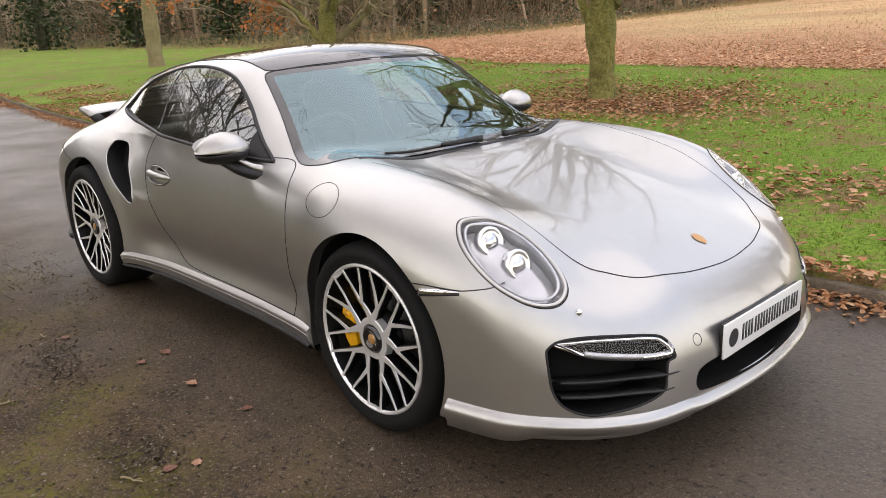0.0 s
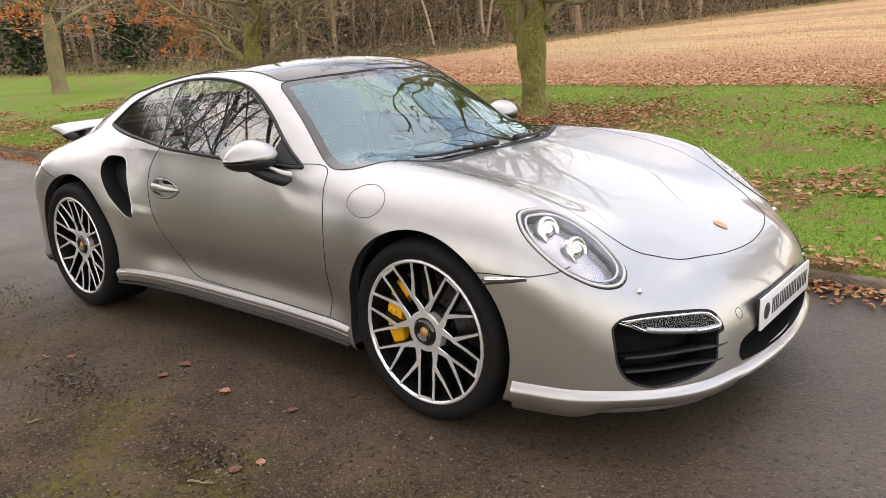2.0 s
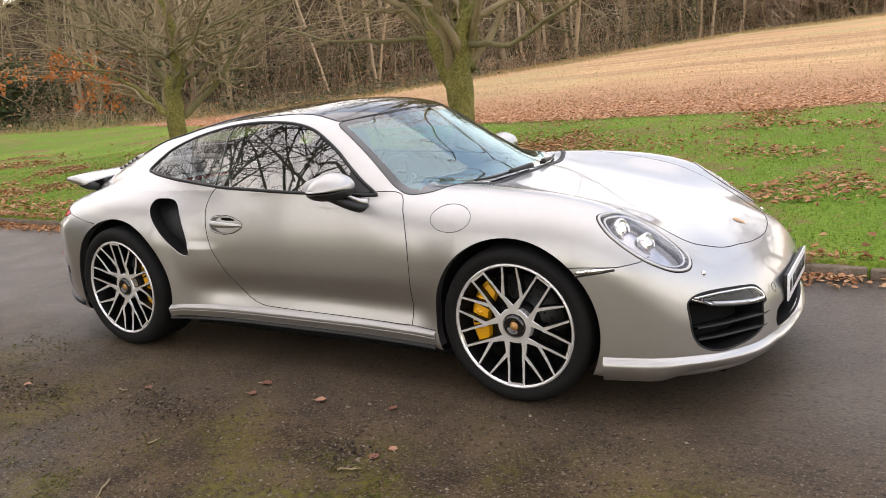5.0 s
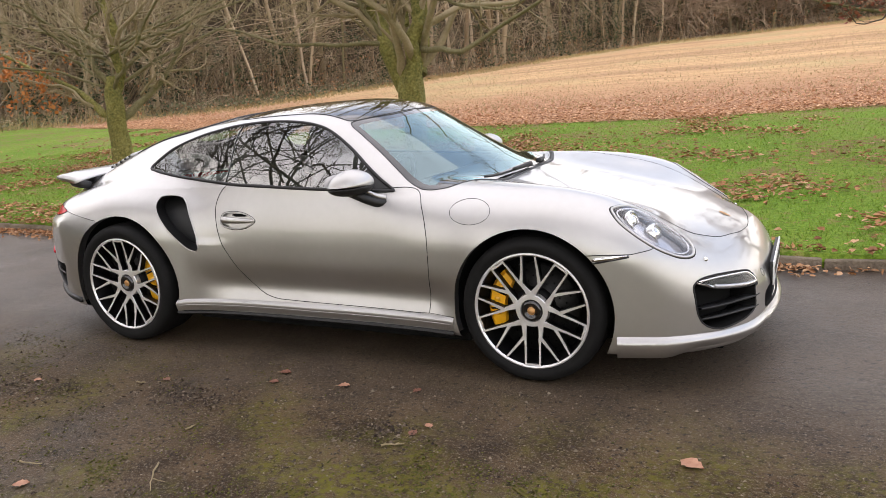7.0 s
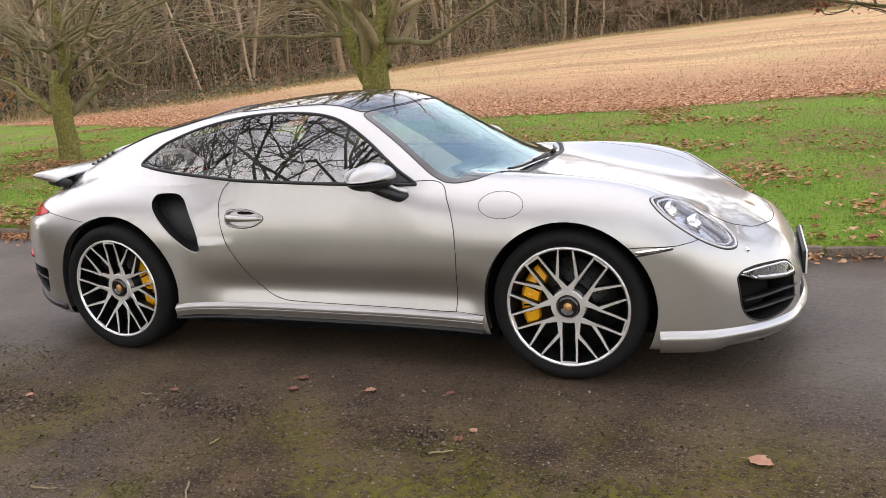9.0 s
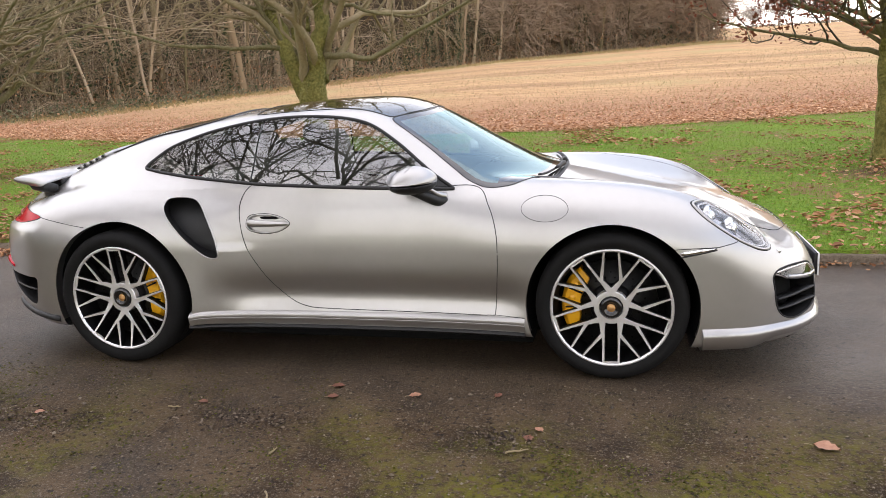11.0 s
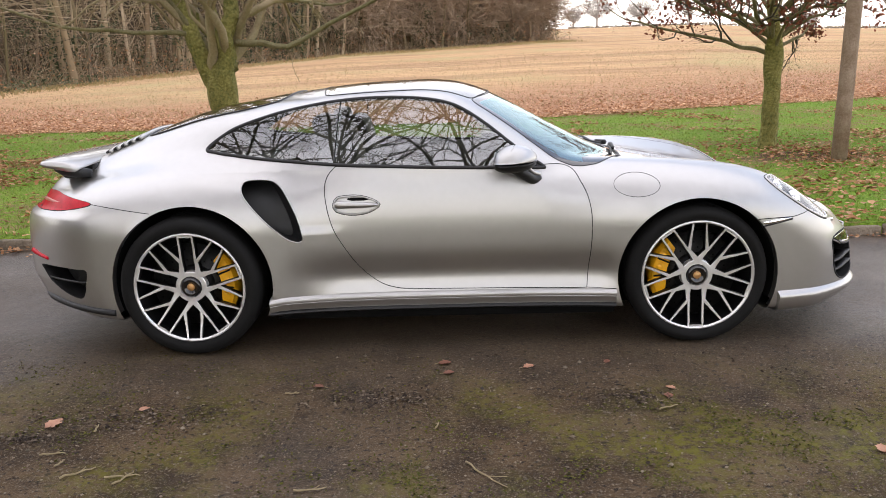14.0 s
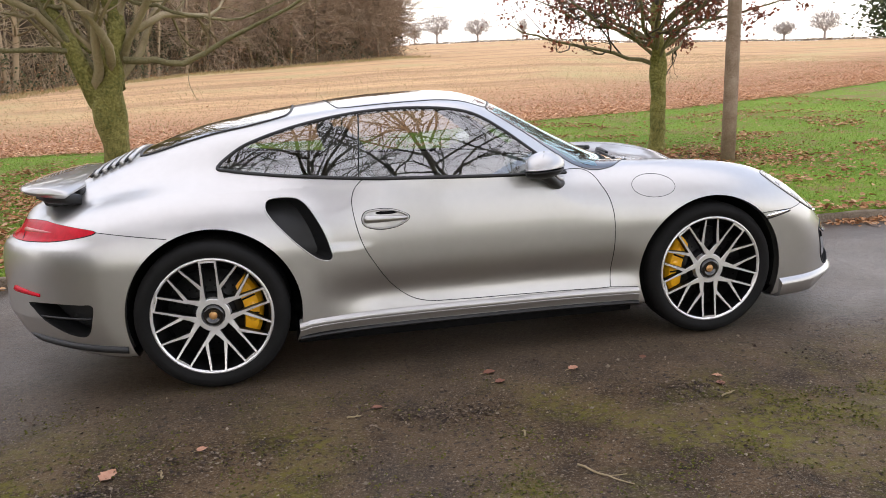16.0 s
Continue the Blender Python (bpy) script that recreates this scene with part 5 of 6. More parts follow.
def leaf_cards(rg, at, size, up=0.0, droop=0.0):
    """Small folded leaves at the points given: two triangles each side of a midrib."""
    n = len(at)
    d = unit(rg.normal(size=(n, 3)) * (1, 1, .45 if up == 0 else .12) + np.array([0, 0, -droop]))
    nrm = unit(rg.normal(size=(n, 3)) * (1 - .75 * up) + np.array([0, 0, 1.0 * up + .01]))
    sd = unit(np.cross(d, nrm))
    nrm = np.cross(sd, d)
    L = (size * rg.uniform(.6, 1.3, n))[:, None]
    w = L * rg.uniform(.24, .40, (n, 1))
    up_ = nrm * L * rg.uniform(.04, .26, (n, 1))
    u4 = rg.uniform(.55, 1.15, (4, n, 1))
    V = np.stack([at - d * L * .5, at - d * L * .22 + sd * w * u4[0] + up_ * u4[1], at + d * L * .18 + sd * w * u4[1] + up_ * u4[2], at + d * L * .5 + up_ * .5, at + d * L * .15 - sd * w * u4[2] + up_ * u4[3], at - d * L * .24 - sd * w * u4[3] + up_ * u4[0], at - up_ * .2], 1).reshape(-1, 3)
    o = np.arange(n)[:, None] * 7
    T = np.concatenate([o + np.array([[a, (a + 1) % 6, 6]]) for a in range(6)])
    return V, T


def tree(name, label, x, y, z, limbs, trunk_pts, trunk_r, seed, bark=BARK, twig=TWIG, levels=(7, 7, 5), sizes=(.55, .5, .45), leaves=None, group="", lift=.05, trunk_sides=14, sparse=()):
    """A tree from a trunk line and first limbs, given relative to its foot; finer growth follows by chance."""
    rg = np.random.default_rng(seed)
    t = tagged(new(name), label, "tree", group)
    t.matrix_basis = Matrix.Translation((x, y, z))
    tp = curve_line(trunk_pts, 22)
    tr = spline(*[(i, r) for i, r in enumerate(trunk_r)])(np.linspace(0, len(trunk_r) - 1, 22))
    V, Q = rods(tp[None], tr[None], trunk_sides)
    V = V + np.stack([np.array(noise.noise_vector(Vector(p) * 3.2 + Vector((seed, 0, 0)))) for p in V]) * 0.035 * np.clip(tr.max() / .2, .4, 1.2)
    fast("trunk", V, Q, bark, t)
    fine, mids = [], []
    for pts, r0, r1 in limbs:
        p = curve_line(pts, 12)
        p[2:] += np.cumsum(rg.normal(size=(10, 3)) * .036, 0) * np.linalg.norm(p[-1] - p[0]) / 3
        r = np.linspace(r0, r1, 12)
        V, Q = rods(p[None], r[None], 9)
        V = V + np.stack([np.array(noise.noise_vector(Vector(q) * 4 + Vector((0, seed, 0)))) for q in V]) * min(.02, r0 * .25)
        fast("limb", V, Q, bark if r0 > .08 or bark is not BARK else LIMB, t)
        mids.append((p, r))
    few = [m for i, m in enumerate(mids) if i in sparse]
    mids = [m for i, m in enumerate(mids) if i not in sparse]
    P0, R0 = np.stack([m[0] for m in mids]), np.stack([m[1] for m in mids])
    P1, R1 = branch_out(rg, P0, R0, levels[0], .2, 1, sizes[0], (25, 70), lift, .26, 8)
    P2, R2 = branch_out(rg, P1, R1, levels[1], .15, 1, sizes[1], (25, 60), lift * .6, .24, 5)
    P3, R3 = branch_out(rg, P2, R2, levels[2], .1, 1, sizes[2], (20, 60), lift * .4, .30, 3)
    thick, thin_ = [rods(P1, R1, 5)], [rods(P2, R2, 3), rods(P3, R3, 3)]
    if few:
        Q1, S1 = branch_out(rg, np.stack([m[0] for m in few]), np.stack([m[1] for m in few]), 4, .35, 1, .30, (20, 50), .14, .14, 7)
        Q2, S2 = branch_out(rg, Q1, S1, 3, .3, 1, .4, (20, 50), .10, .18, 5)
        thick.append(rods(Q1, S1, 5))
        thin_.append(rods(Q2, S2, 3))
    v, q = merge(thick)
    tagged(fast("branchwork", v, q, twig, t), kind="stuff")
    v, q = merge(thin_)
    tagged(fast("twigwork", v, q, twig, t), kind="stuff")
    if leaves:
        mat_, count, size, keep = leaves
        at = P3.reshape(-1, 3)
        at = at[keep(at + (x, y, z))]
        if len(at):
            at = at[rg.integers(0, len(at), count)] + rg.normal(size=(count, 3)) * .05
            V, T = leaf_cards(rg, at, size, 0, .5)
            fast("leaves", V, T, mat_, t)
    return t


def h_at(x, y):
    return float(height(x, y))


def crown(seed, n, r, z0, z1, r0=.06, low=0.0, r1=.012):
    """First limbs fanned round the top of a trunk."""
    rg = random.Random(seed)
    out = []
    for i in range(n):
        a = 2 * math.pi * (i + rg.uniform(-.3, .3)) / n
        rr = r * rg.uniform(.7, 1.1)
        zs = rg.uniform(z0, z0 + (z1 - z0) * .35)
        ze = z1 * rg.uniform(.6, 1.0) if i % 3 else zs + low + rg.uniform(.1, .8)
        out.append(([(0.05 * math.cos(a), .05 * math.sin(a), zs), (rr * .35 * math.cos(a), rr * .35 * math.sin(a), zs + (ze - zs) * .35), (rr * .75 * math.cos(a + .15), rr * .75 * math.sin(a + .15), zs + (ze - zs) * .72), (rr * math.cos(a + .2), rr * math.sin(a + .2), ze)], r0 * rg.uniform(.7, 1.1), r1))
    return out


# the big forked tree behind the car
T1 = (-3.17, 6.62)
fork_limbs = [
    ([(.03, -.02, .75), (.10, -.06, 1.25), (.17, -.06, 1.85), (.20, -.02, 2.6), (.25, .1, 4.2), (.5, .3, 6.5)], .150, .05),
    ([(-.03, 0, .75), (-.09, .02, 1.2), (-.15, .04, 1.8), (-.22, .1, 2.6), (-.55, .2, 4.3), (-.9, .1, 6.6)], .150, .05),
    ([(0, .03, .9), (.01, .06, 1.4), (.03, .12, 2.1), (.0, .5, 3.6), (.2, 1.0, 5.6), (.1, 1.4, 7.4)], .130, .04),
    ([(-.12, -.02, 1.45), (-.30, -.12, 1.85), (-.55, -.2, 2.4), (-.9, -.3, 3.3), (-1.4, -.3, 4.6)], .052, .015),
    ([(.26, -.1, 1.62), (.62, -.25, 1.60), (1.05, -.35, 1.62), (1.7, -.45, 1.95), (2.5, -.6, 2.35), (3.4, -.7, 2.8)], .050, .010),
    ([(-.22, -.06, 1.72), (-.7, -.3, 1.82), (-1.4, -.5, 1.86), (-2.2, -.7, 2.05), (-3.2, -.8, 2.3)], .040, .009),
    ([(.30, -.05, 2.45), (.75, -.3, 2.15), (1.3, -.4, 1.95), (1.9, -.5, 1.98), (2.7, -.6, 2.25)], .030, .008),
    ([(-.30, 0, 2.3), (-1.0, -.2, 2.35), (-1.9, -.3, 2.7), (-3.0, -.5, 3.0)], .034, .010),
    ([(.3, 0, 2.7), (1.2, -.8, 3.3), (2.3, -1.6, 4.4), (3.4, -2.4, 5.2)], .046, .010),
    ([(0, .1, 2.6), (.4, -1.2, 3.6), (1.0, -2.4, 4.9), (1.6, -3.4, 5.8)], .046, .010),
    ([(-.3, .1, 3.0), (-.8, -1.2, 3.9), (-1.2, -2.4, 5.0), (-1.5, -3.4, 5.8)], .046, .010),
    ([(.2, .2, 3.2), (1.6, .6, 4.2), (2.8, .8, 5.5), (3.8, .9, 6.4)], .046, .010),
    ([(0, .4, 3.0), (-.2, 1.8, 4.2), (-.4, 3.0, 5.2), (-.5, 4.0, 6.0)], .046, .010),
    ([(.3, .2, 4.6), (.9, -.8, 5.6), (1.7, -1.9, 6.4), (2.3, -2.8, 7.0)], .046, .010),
    ([(-.6, .1, 4.6), (-1.0, -.9, 5.5), (-1.5, -1.8, 6.1), (-1.8, -2.6, 6.6)], .046, .010),
    ([(.4, .2, 4.8), (.8, .4, 6.0), (1.2, .2, 6.9), (1.9, .1, 7.6)], .05, .010),
    ([(-.8, .1, 5.0), (-1.8, .3, 5.8), (-2.6, .2, 6.4), (-3.2, .4, 6.9)], .046, .010),
]
t1 = tree("bare_tree", "mossy green-barked bare tree forking low on the lawn", *T1, h_at(*T1) - .05, fork_limbs, [(0, 0, -.05), (.01, 0, .08), (0, 0, .3), (-.02, 0, .7), (-.03, 0, 1.05), (0, 0, 1.4)], [.27, .205, .180, .186, .200, .13], 5, levels=(9, 8, 5), group="trees on the lawn", sparse=(4, 5, 6, 7))
# broken stubs on its trunk
for a, zz, ln in ((2.6, 1.75, .30), (-.5, 1.5, .10), (1.9, 2.0, .2)):
    p = curve_line([(.18 * math.cos(a), .18 * math.sin(a) - .1, zz), ((.18 + ln * .5) * math.cos(a), (.18 + ln * .5) * math.sin(a) - .12, zz + .12), ((.18 + ln * .6) * math.cos(a), (.18 + ln * .7) * math.sin(a) - .12, zz + ln)], 6)
    v, q = rods(p[None], np.linspace(.04, .018, 6)[None], 7)
    fast("stub", v, q, BARK, t1)
# hanging twig
p = curve_line([(1.12, -.36, 1.60), (1.06, -.36, 1.42), (1.07, -.37, 1.25), (1.14, -.37, 1.08)], 8)
v, q = rods(p[None], np.linspace(.006, .003, 8)[None], 4)
fast("hanging_twig", v, q, TWIG, t1)

# the tree with the last brown leaves beside the pole
T2 = (4.27, 6.12)
limbs2 = [([(0, 0, 1.0), (.04, .03, 1.8), (.02, .1, 3.0), (.1, .1, 4.4)], .095, .025)] + crown(4, 19, 1.9, 1.25, 2.8, .034, .60, .006)
tree("leafy_tree", "young mossy tree holding clusters of brown leaves", *T2, h_at(*T2) - .04, limbs2, [(0, 0, -.05), (0, 0, .1), (.02, 0, .5), (0, 0, .9), (.01, 0, 1.25), (.02, 0, 1.5)], [.160, .128, .112, .107, .110, .08], 8, twig=DARKBARK, lift=.16, levels=(7, 6, 5), sizes=(.48, .5, .4), leaves=(REDLEAF, 11000, .05, lambda p: p[:, 2] > 1.65), group="trees on the lawn")

# the tree with a few orange leaves
T3 = (-9.1, 6.35)
limbs3 = [([(0, 0, 1.0), (.05, .05, 2.0), (0, .1, 3.6), (.2, .1, 5.5)], .105, .03), ([(0, 0, .80), (-.38, -.05, 1.10), (-.85, -.10, 1.45), (-1.9, -.2, 2.0), (-2.9, -.3, 2.5)], .082, .015), ([(0, 0, .78), (.25, .28, 1.04), (.5, .55, 1.35), (.9, 1.0, 2.1), (1.2, 1.3, 3.4)], .080, .018), ([(.02, -.02, 1.5), (.5, .3, 1.95), (1.2, .6, 2.3), (2.0, 1.0, 2.8), (2.8, 1.3, 3.1)], .040, .010), ([(-.02, .02, 1.4), (-.35, -.2, 2.1), (-.8, -.6, 3.0), (-1.2, -1.2, 4.2)], .060, .012)] + crown(14, 15, 3.4, 1.3, 4.2, .034, .4, .006)
tree("bare_tree", "spreading bare tree with a few orange leaves", *T3, h_at(*T3) - .04, limbs3, [(0, 0, -.05), (0, 0, .1), (.02, 0, .5), (0, 0, .9), (.02, 0, 1.3), (.03, 0, 1.6)], [.25, .19, .165, .165, .15, .09], 21, bark=BARK, levels=(8, 7, 4), leaves=(ORANGELEAF, 900, .075, lambda p: (p[:, 2] > 1.2) & (p[:, 2] < 2.3) & ((p[:, 0] < -10.2) | (np.abs(p[:, 0] + 8.9) < .5)) & (p[:, 1] < 6.6)), group="trees on the lawn")

# another tree further along the drive
for i, (x, y, r, sd) in enumerate(((-21.6, 8.5, .25, 31),)):
    tree("bare_tree", "bare tree with a stout trunk beside the drive", x, y, h_at(x, y) - .04, crown(sd, 13, 3.6, 1.9, 6.0, .08, .6, .012), [(0, 0, -.05), (0, 0, .2), (0, 0, .8), (0, 0, 1.6), (.02, 0, 2.4)], [r * 1.25, r, r * .9, r * .92, r * .6], sd, bark=PALEBARK, levels=(6, 6, 3), leaves=(ORANGELEAF, 160, .08, lambda p: (p[:, 2] < 3.2)), group="trees on the lawn", trunk_sides=10)

# tall bare trees on the near side of the drive, whose branches mirror in the glass and paint
def spreading(seed, n, reach, z0, z1):
    """Arching limbs of a broad crown."""
    r = random.Random(seed)
    out = [([(0, 0, z0), (.2, 0, z0 + 2), (-.1, .2, z0 + 5), (.3, .1, z1)], .11, .02)]
    for i in range(n):
        a = 2.4 * i + r.uniform(-.4, .4)
        f = i / n
        L = reach * (1 - .28 * f) * r.uniform(.75, 1.1)
        zs = z0 + (z1 - z0) * .68 * f
        up = (1.6 + 3.6 * r.random()) * (1 + f * .5)
        b = r.uniform(-.45, .45)
        out.append(([(.04 * math.cos(a), .04 * math.sin(a), zs), (L * .25 * math.cos(a + b * .2), L * .25 * math.sin(a + b * .2), zs + up * .45), (L * .55 * math.cos(a - b * .25), L * .55 * math.sin(a - b * .25), zs + up * .78 + r.uniform(-.3, .3)), (L * .8 * math.cos(a + b * .4), L * .8 * math.sin(a + b * .4), zs + up * .92), (L * math.cos(a + b), L * math.sin(a + b), zs + up)], .072 * r.uniform(.6, 1.15) * (1 - .3 * f), .010))
    return out


for x, y, sd in ((-27.5, -9.5, 35), (-21.5, -8.6, 37), (-16.0, -8.0, 38), (-11.0, -7.3, 39), (-6.6, -7.6, 41), (-3.0, -7.2, 43), (1.0, -7.7, 45), (5.8, -7.6, 47)):
    tree("bare_tree", "tall dark bare tree beside the drive", x, y, .03, spreading(sd, 22, 7.2, 2.8, 17), [(0, 0, -.1), (0, 0, .4), (.05, 0, 1.6), (0, 0, 2.6), (.03, 0, 4.2)], [.34, .25, .21, .20, .15], sd, DARKBARK, DARKBARK, levels=(8, 6, 4), sizes=(.48, .5, .5), group="trees on the near verge")

# a thicket behind the near verge, taller further along the drive
rg = np.random.default_rng(61)
n = 6000
x = rg.uniform(-46, -11, n)
y = -9.6 - rg.uniform(0, 1, n) ** 1.3 * 6
H = rg.uniform(1.2, 6.5, n) * step(-10, -15, x)
k = np.linspace(0, 1, 4)
sw = rg.normal(size=(n, 2)) * .35
P = np.stack([x[:, None] + sw[:, :1] * H[:, None] * k**1.6, y[:, None] + sw[:, 1:] * H[:, None] * k**1.6, .02 + H[:, None] * (k - .2 * k**3)], -1)
v, q = rods(P, rg.uniform(.012, .05, n)[:, None] * np.linspace(1, .4, 4)[None], 3)
verge = tagged(new("verge_thicket"), "dark bare thicket of stems beside the drive", "thicket", kind="stuff")
fast("stems", v, q, DARKBARK, verge)
n = 3600
x, y = rg.uniform(-80, -46, n), rg.uniform(-40, 0, n)
H = rg.uniform(7, 15, n)
sw = rg.normal(size=(n, 2)) * .12
P = np.stack([x[:, None] + sw[:, :1] * H[:, None] * k, y[:, None] + sw[:, 1:] * H[:, None] * k, np.zeros((n, 1)) + H[:, None] * k], -1)
bend = tagged(new("bend_woodland"), "dark bare woodland where the drive bends away", "woodland", kind="stuff")
v, q = rods(P, rg.uniform(.06, .17, n)[:, None] * np.linspace(1, .4, 4)[None], 4)
fast("stems", v, q, DARKBARK, bend)

# wooden pole
pole = part("utility_pole", tube([(4.53, 4.65, h_at(4.53, 4.65) - .1), (4.545, 4.65, 1.0), (4.565, 4.65, 2.5), (4.63, 4.65, 7.4)], [.088, .086, .083, .075], 20), POLEWOOD)
tagged(pole, "weathered round wooden pole standing on the lawn", "pole")
part("pole_cap", tube([(4.63, 4.65, 7.4), (4.63, 4.65, 7.43)], [.08, .05], 20), STEEL, pole)

# ---- the wood beyond the field ----
edge_x = spline((0, -95), (1, -71), (2, -49), (3, -27), (4, -21), (5, -14), (6, 0), (7, 9.5))
edge_y = spline((0, 13), (1, 16), (2, 19.5), (3, 20.5), (4, 34), (5, 52), (6, 62), (7, 66))


def wood_at(rg, n, depth0, depth1, end=6.95):
    u = rg.uniform(0, end, n)
    x, y = edge_x(u), edge_y(u)
    tx, ty = edge_x(u + .01) - edge_x(u - .01), edge_y(u + .01) - edge_y(u - .01)
    l_ = np.hypot(tx, ty) + 1e-9
    d = rg.uniform(depth0, depth1, n)
    return x - ty / l_ * d + rg.normal(size=n) * .6, y + tx / l_ * d + rg.normal(size=n) * .6


rg = np.random.default_rng(77)
wood = tagged(new("woodland_edge"), "dense brown winter woodland with bare trunks and brambles", "woodland", kind="stuff")
nt = 330
x, y = wood_at(rg, nt, .3, 14)
z = height(x, y)
H = rg.uniform(7, 12, nt)
lean = rg.normal(size=(nt, 2)) * .10
k = np.linspace(0, 1, 8)
P = np.stack([x[:, None] + lean[:, :1] * H[:, None] * k + rg.normal(size=(nt, 8)).cumsum(1) * .08, y[:, None] + lean[:, 1:] * H[:, None] * k + rg.normal(size=(nt, 8)).cumsum(1) * .08, z[:, None] - .1 + H[:, None] * k], -1)
R = rg.uniform(.05, .17, nt)[:, None] * np.linspace(1, .25, 8)[None]
P1, R1 = branch_out(rg, P, R, 9, .12, 1, .36, (30, 70), .10, .14, 5, .4)
P2, R2 = branch_out(rg, P1, R1, 5, .15, 1, .55, (20, 70), .05, .30, 3, .5)
R1, R2 = np.maximum(R1, .012), np.maximum(R2, .007)
v, q = merge([rods(P, R, 6), rods(P1, R1, 4)])
fast("trunks", v, q, WOODTWIG, wood)
# paler, stouter trunks along the wood's edge, some hung with ivy
ns_ = 52
x, y = wood_at(rg, ns_, .2, 5.0, 5.6)
H = rg.uniform(8, 13, ns_)
k = np.linspace(0, 1, 10)
lean = rg.normal(size=(ns_, 2)) * .07
stout = np.stack([x[:, None] + lean[:, :1] * H[:, None] * k + rg.normal(size=(ns_, 10)).cumsum(1) * .07, y[:, None] + lean[:, 1:] * H[:, None] * k + rg.normal(size=(ns_, 10)).cumsum(1) * .07, height(x, y)[:, None] - .1 + H[:, None] * k], -1)
SR = rg.uniform(.10, .21, ns_)[:, None] * np.array([1.35, 1.0, .93, .87, .8, .72, .62, .52, .4, .25])[None]
EDGEBARK = varied("edge_bark", [(0.15, 0.105, 0.06), (0.27, 0.20, 0.12), (0.12, 0.095, 0.045), (0.33, 0.255, 0.165), (0.20, 0.16, 0.08)], 0.9)
B1, BR1 = branch_out(rg, stout, SR, 7, .25, 1, .34, (35, 70), .10, .16, 6, .4)
v, q = merge([rods(stout, SR, 8), rods(B1, np.maximum(BR1, .012), 4)])
fast("edge_trunks", v, q, EDGEBARK, wood)
v, q = rods(P2, R2, 3)
fast("twigs", v, q, WOODTWIG, wood)


def brambles(n, d0, d1, h0, h1, r):
    x, y = wood_at(rg, n, d0, d1)
    z = height(x, y)
    H = rg.uniform(h0, h1, n)
    k = np.linspace(0, 1, 4)
    sw = rg.normal(size=(n, 2)) * np.where(rg.uniform(size=(n, 1)) < .3, 1.0, .28)
    P = np.stack([x[:, None] + sw[:, :1] * H[:, None] * k**1.6, y[:, None] + sw[:, 1:] * H[:, None] * k**1.6, z[:, None] - .05 + H[:, None] * (k - .45 * k**3)], -1)
    P += rg.normal(size=P.shape) * .16 * H[:, None, None] * .3
    return rods(P, rg.uniform(.5, 1.2, n)[:, None] * np.linspace(r, r * .4, 4)[None], 3)


v, q = merge([brambles(8000, -.5, 3.5, .3, 1.6, .014), brambles(8500, 1.5, 12, 1.5, 6.5, .022), brambles(3500, 5, 18, 3, 9.5, .035)])
fast("undergrowth", v, q, WOODTWIG, wood)
# ivy and evergreen clumps low in the wood
IVY = varied("ivy", [(0.020, 0.034, 0.012), (0.04, 0.058, 0.018), (0.07, 0.083, 0.03)], .6)
x, y = wood_at(rg, 400, -.4, 7)
c_ = np.stack([x, y, height(x, y) + rg.uniform(0, 1, 400) ** 2 * 3.4 + .15], 1)
at = np.repeat(c_, 55, 0) + rg.normal(size=(400 * 55, 3)) * np.repeat(rg.uniform(.2, .9, 400), 55)[:, None] * (1, 1, .9)
V, T = leaf_cards(rg, at, .16)
fast("ivy", V, T, IVY, wood)
host = rg.choice(ns_, 30, replace=False)
f_ = rg.uniform(0, .42, (30, 420))
i_ = np.minimum((f_ * 9).astype(int), 8)
w_ = (f_ * 9 - i_)[..., None]
at = stout[host[:, None], i_] * (1 - w_) + stout[host[:, None], i_ + 1] * w_
at = (at + rg.normal(size=at.shape) * .20).reshape(-1, 3)
V, T = leaf_cards(rg, at, .14)
fast("trunk_ivy", V, T, IVY, wood)
# ivy-grown bushes at the far end of the lawn
for x, y, w_, hh in ((-52, 14.5, 1.5, 5.5), (-44, 17.2, 1.0, 3.6), (-36, 19.0, .9, 3.2)):
    bush = tagged(new("ivy_bush"), "dark ivy-covered bush at the wood's edge", "bush", "ivy bushes")
    n = int(900 * w_)
    at = np.stack([x + rg.normal(size=n) * w_ * .7, y + rg.normal(size=n) * w_ * .6, h_at(x, y) + rg.uniform(0, 1, n) ** .8 * hh + rg.normal(size=n) * .2], 1)
    V, T = leaf_cards(rg, at, .30)
    fast("foliage", V, T, IVY, bush)
    st_ = np.array([[(x + dx, y, h_at(x, y) - .1), (x + dx * 1.5, y, hh * .5 + h_at(x, y)), (x + dx * 2.2, y + .1, hh * .95 + h_at(x, y))] for dx in (-.4, 0, .35)])
    v, q = rods(st_, np.tile([.14, .10, .04], (3, 1)), 6)
    fast("stem", v, q, DARKBARK, bush)
# dead leaves still held in the undergrowth and lying at its foot
x, y = wood_at(rg, 9000, -2.5, 6)
at = np.stack([x, y, height(x, y) + rg.uniform(0, 1, 9000) ** 3 * 1.8 + .03], 1)
V, T = leaf_cards(rg, at, .12)
fast("dead_leaves", V, T, LEAF, wood)
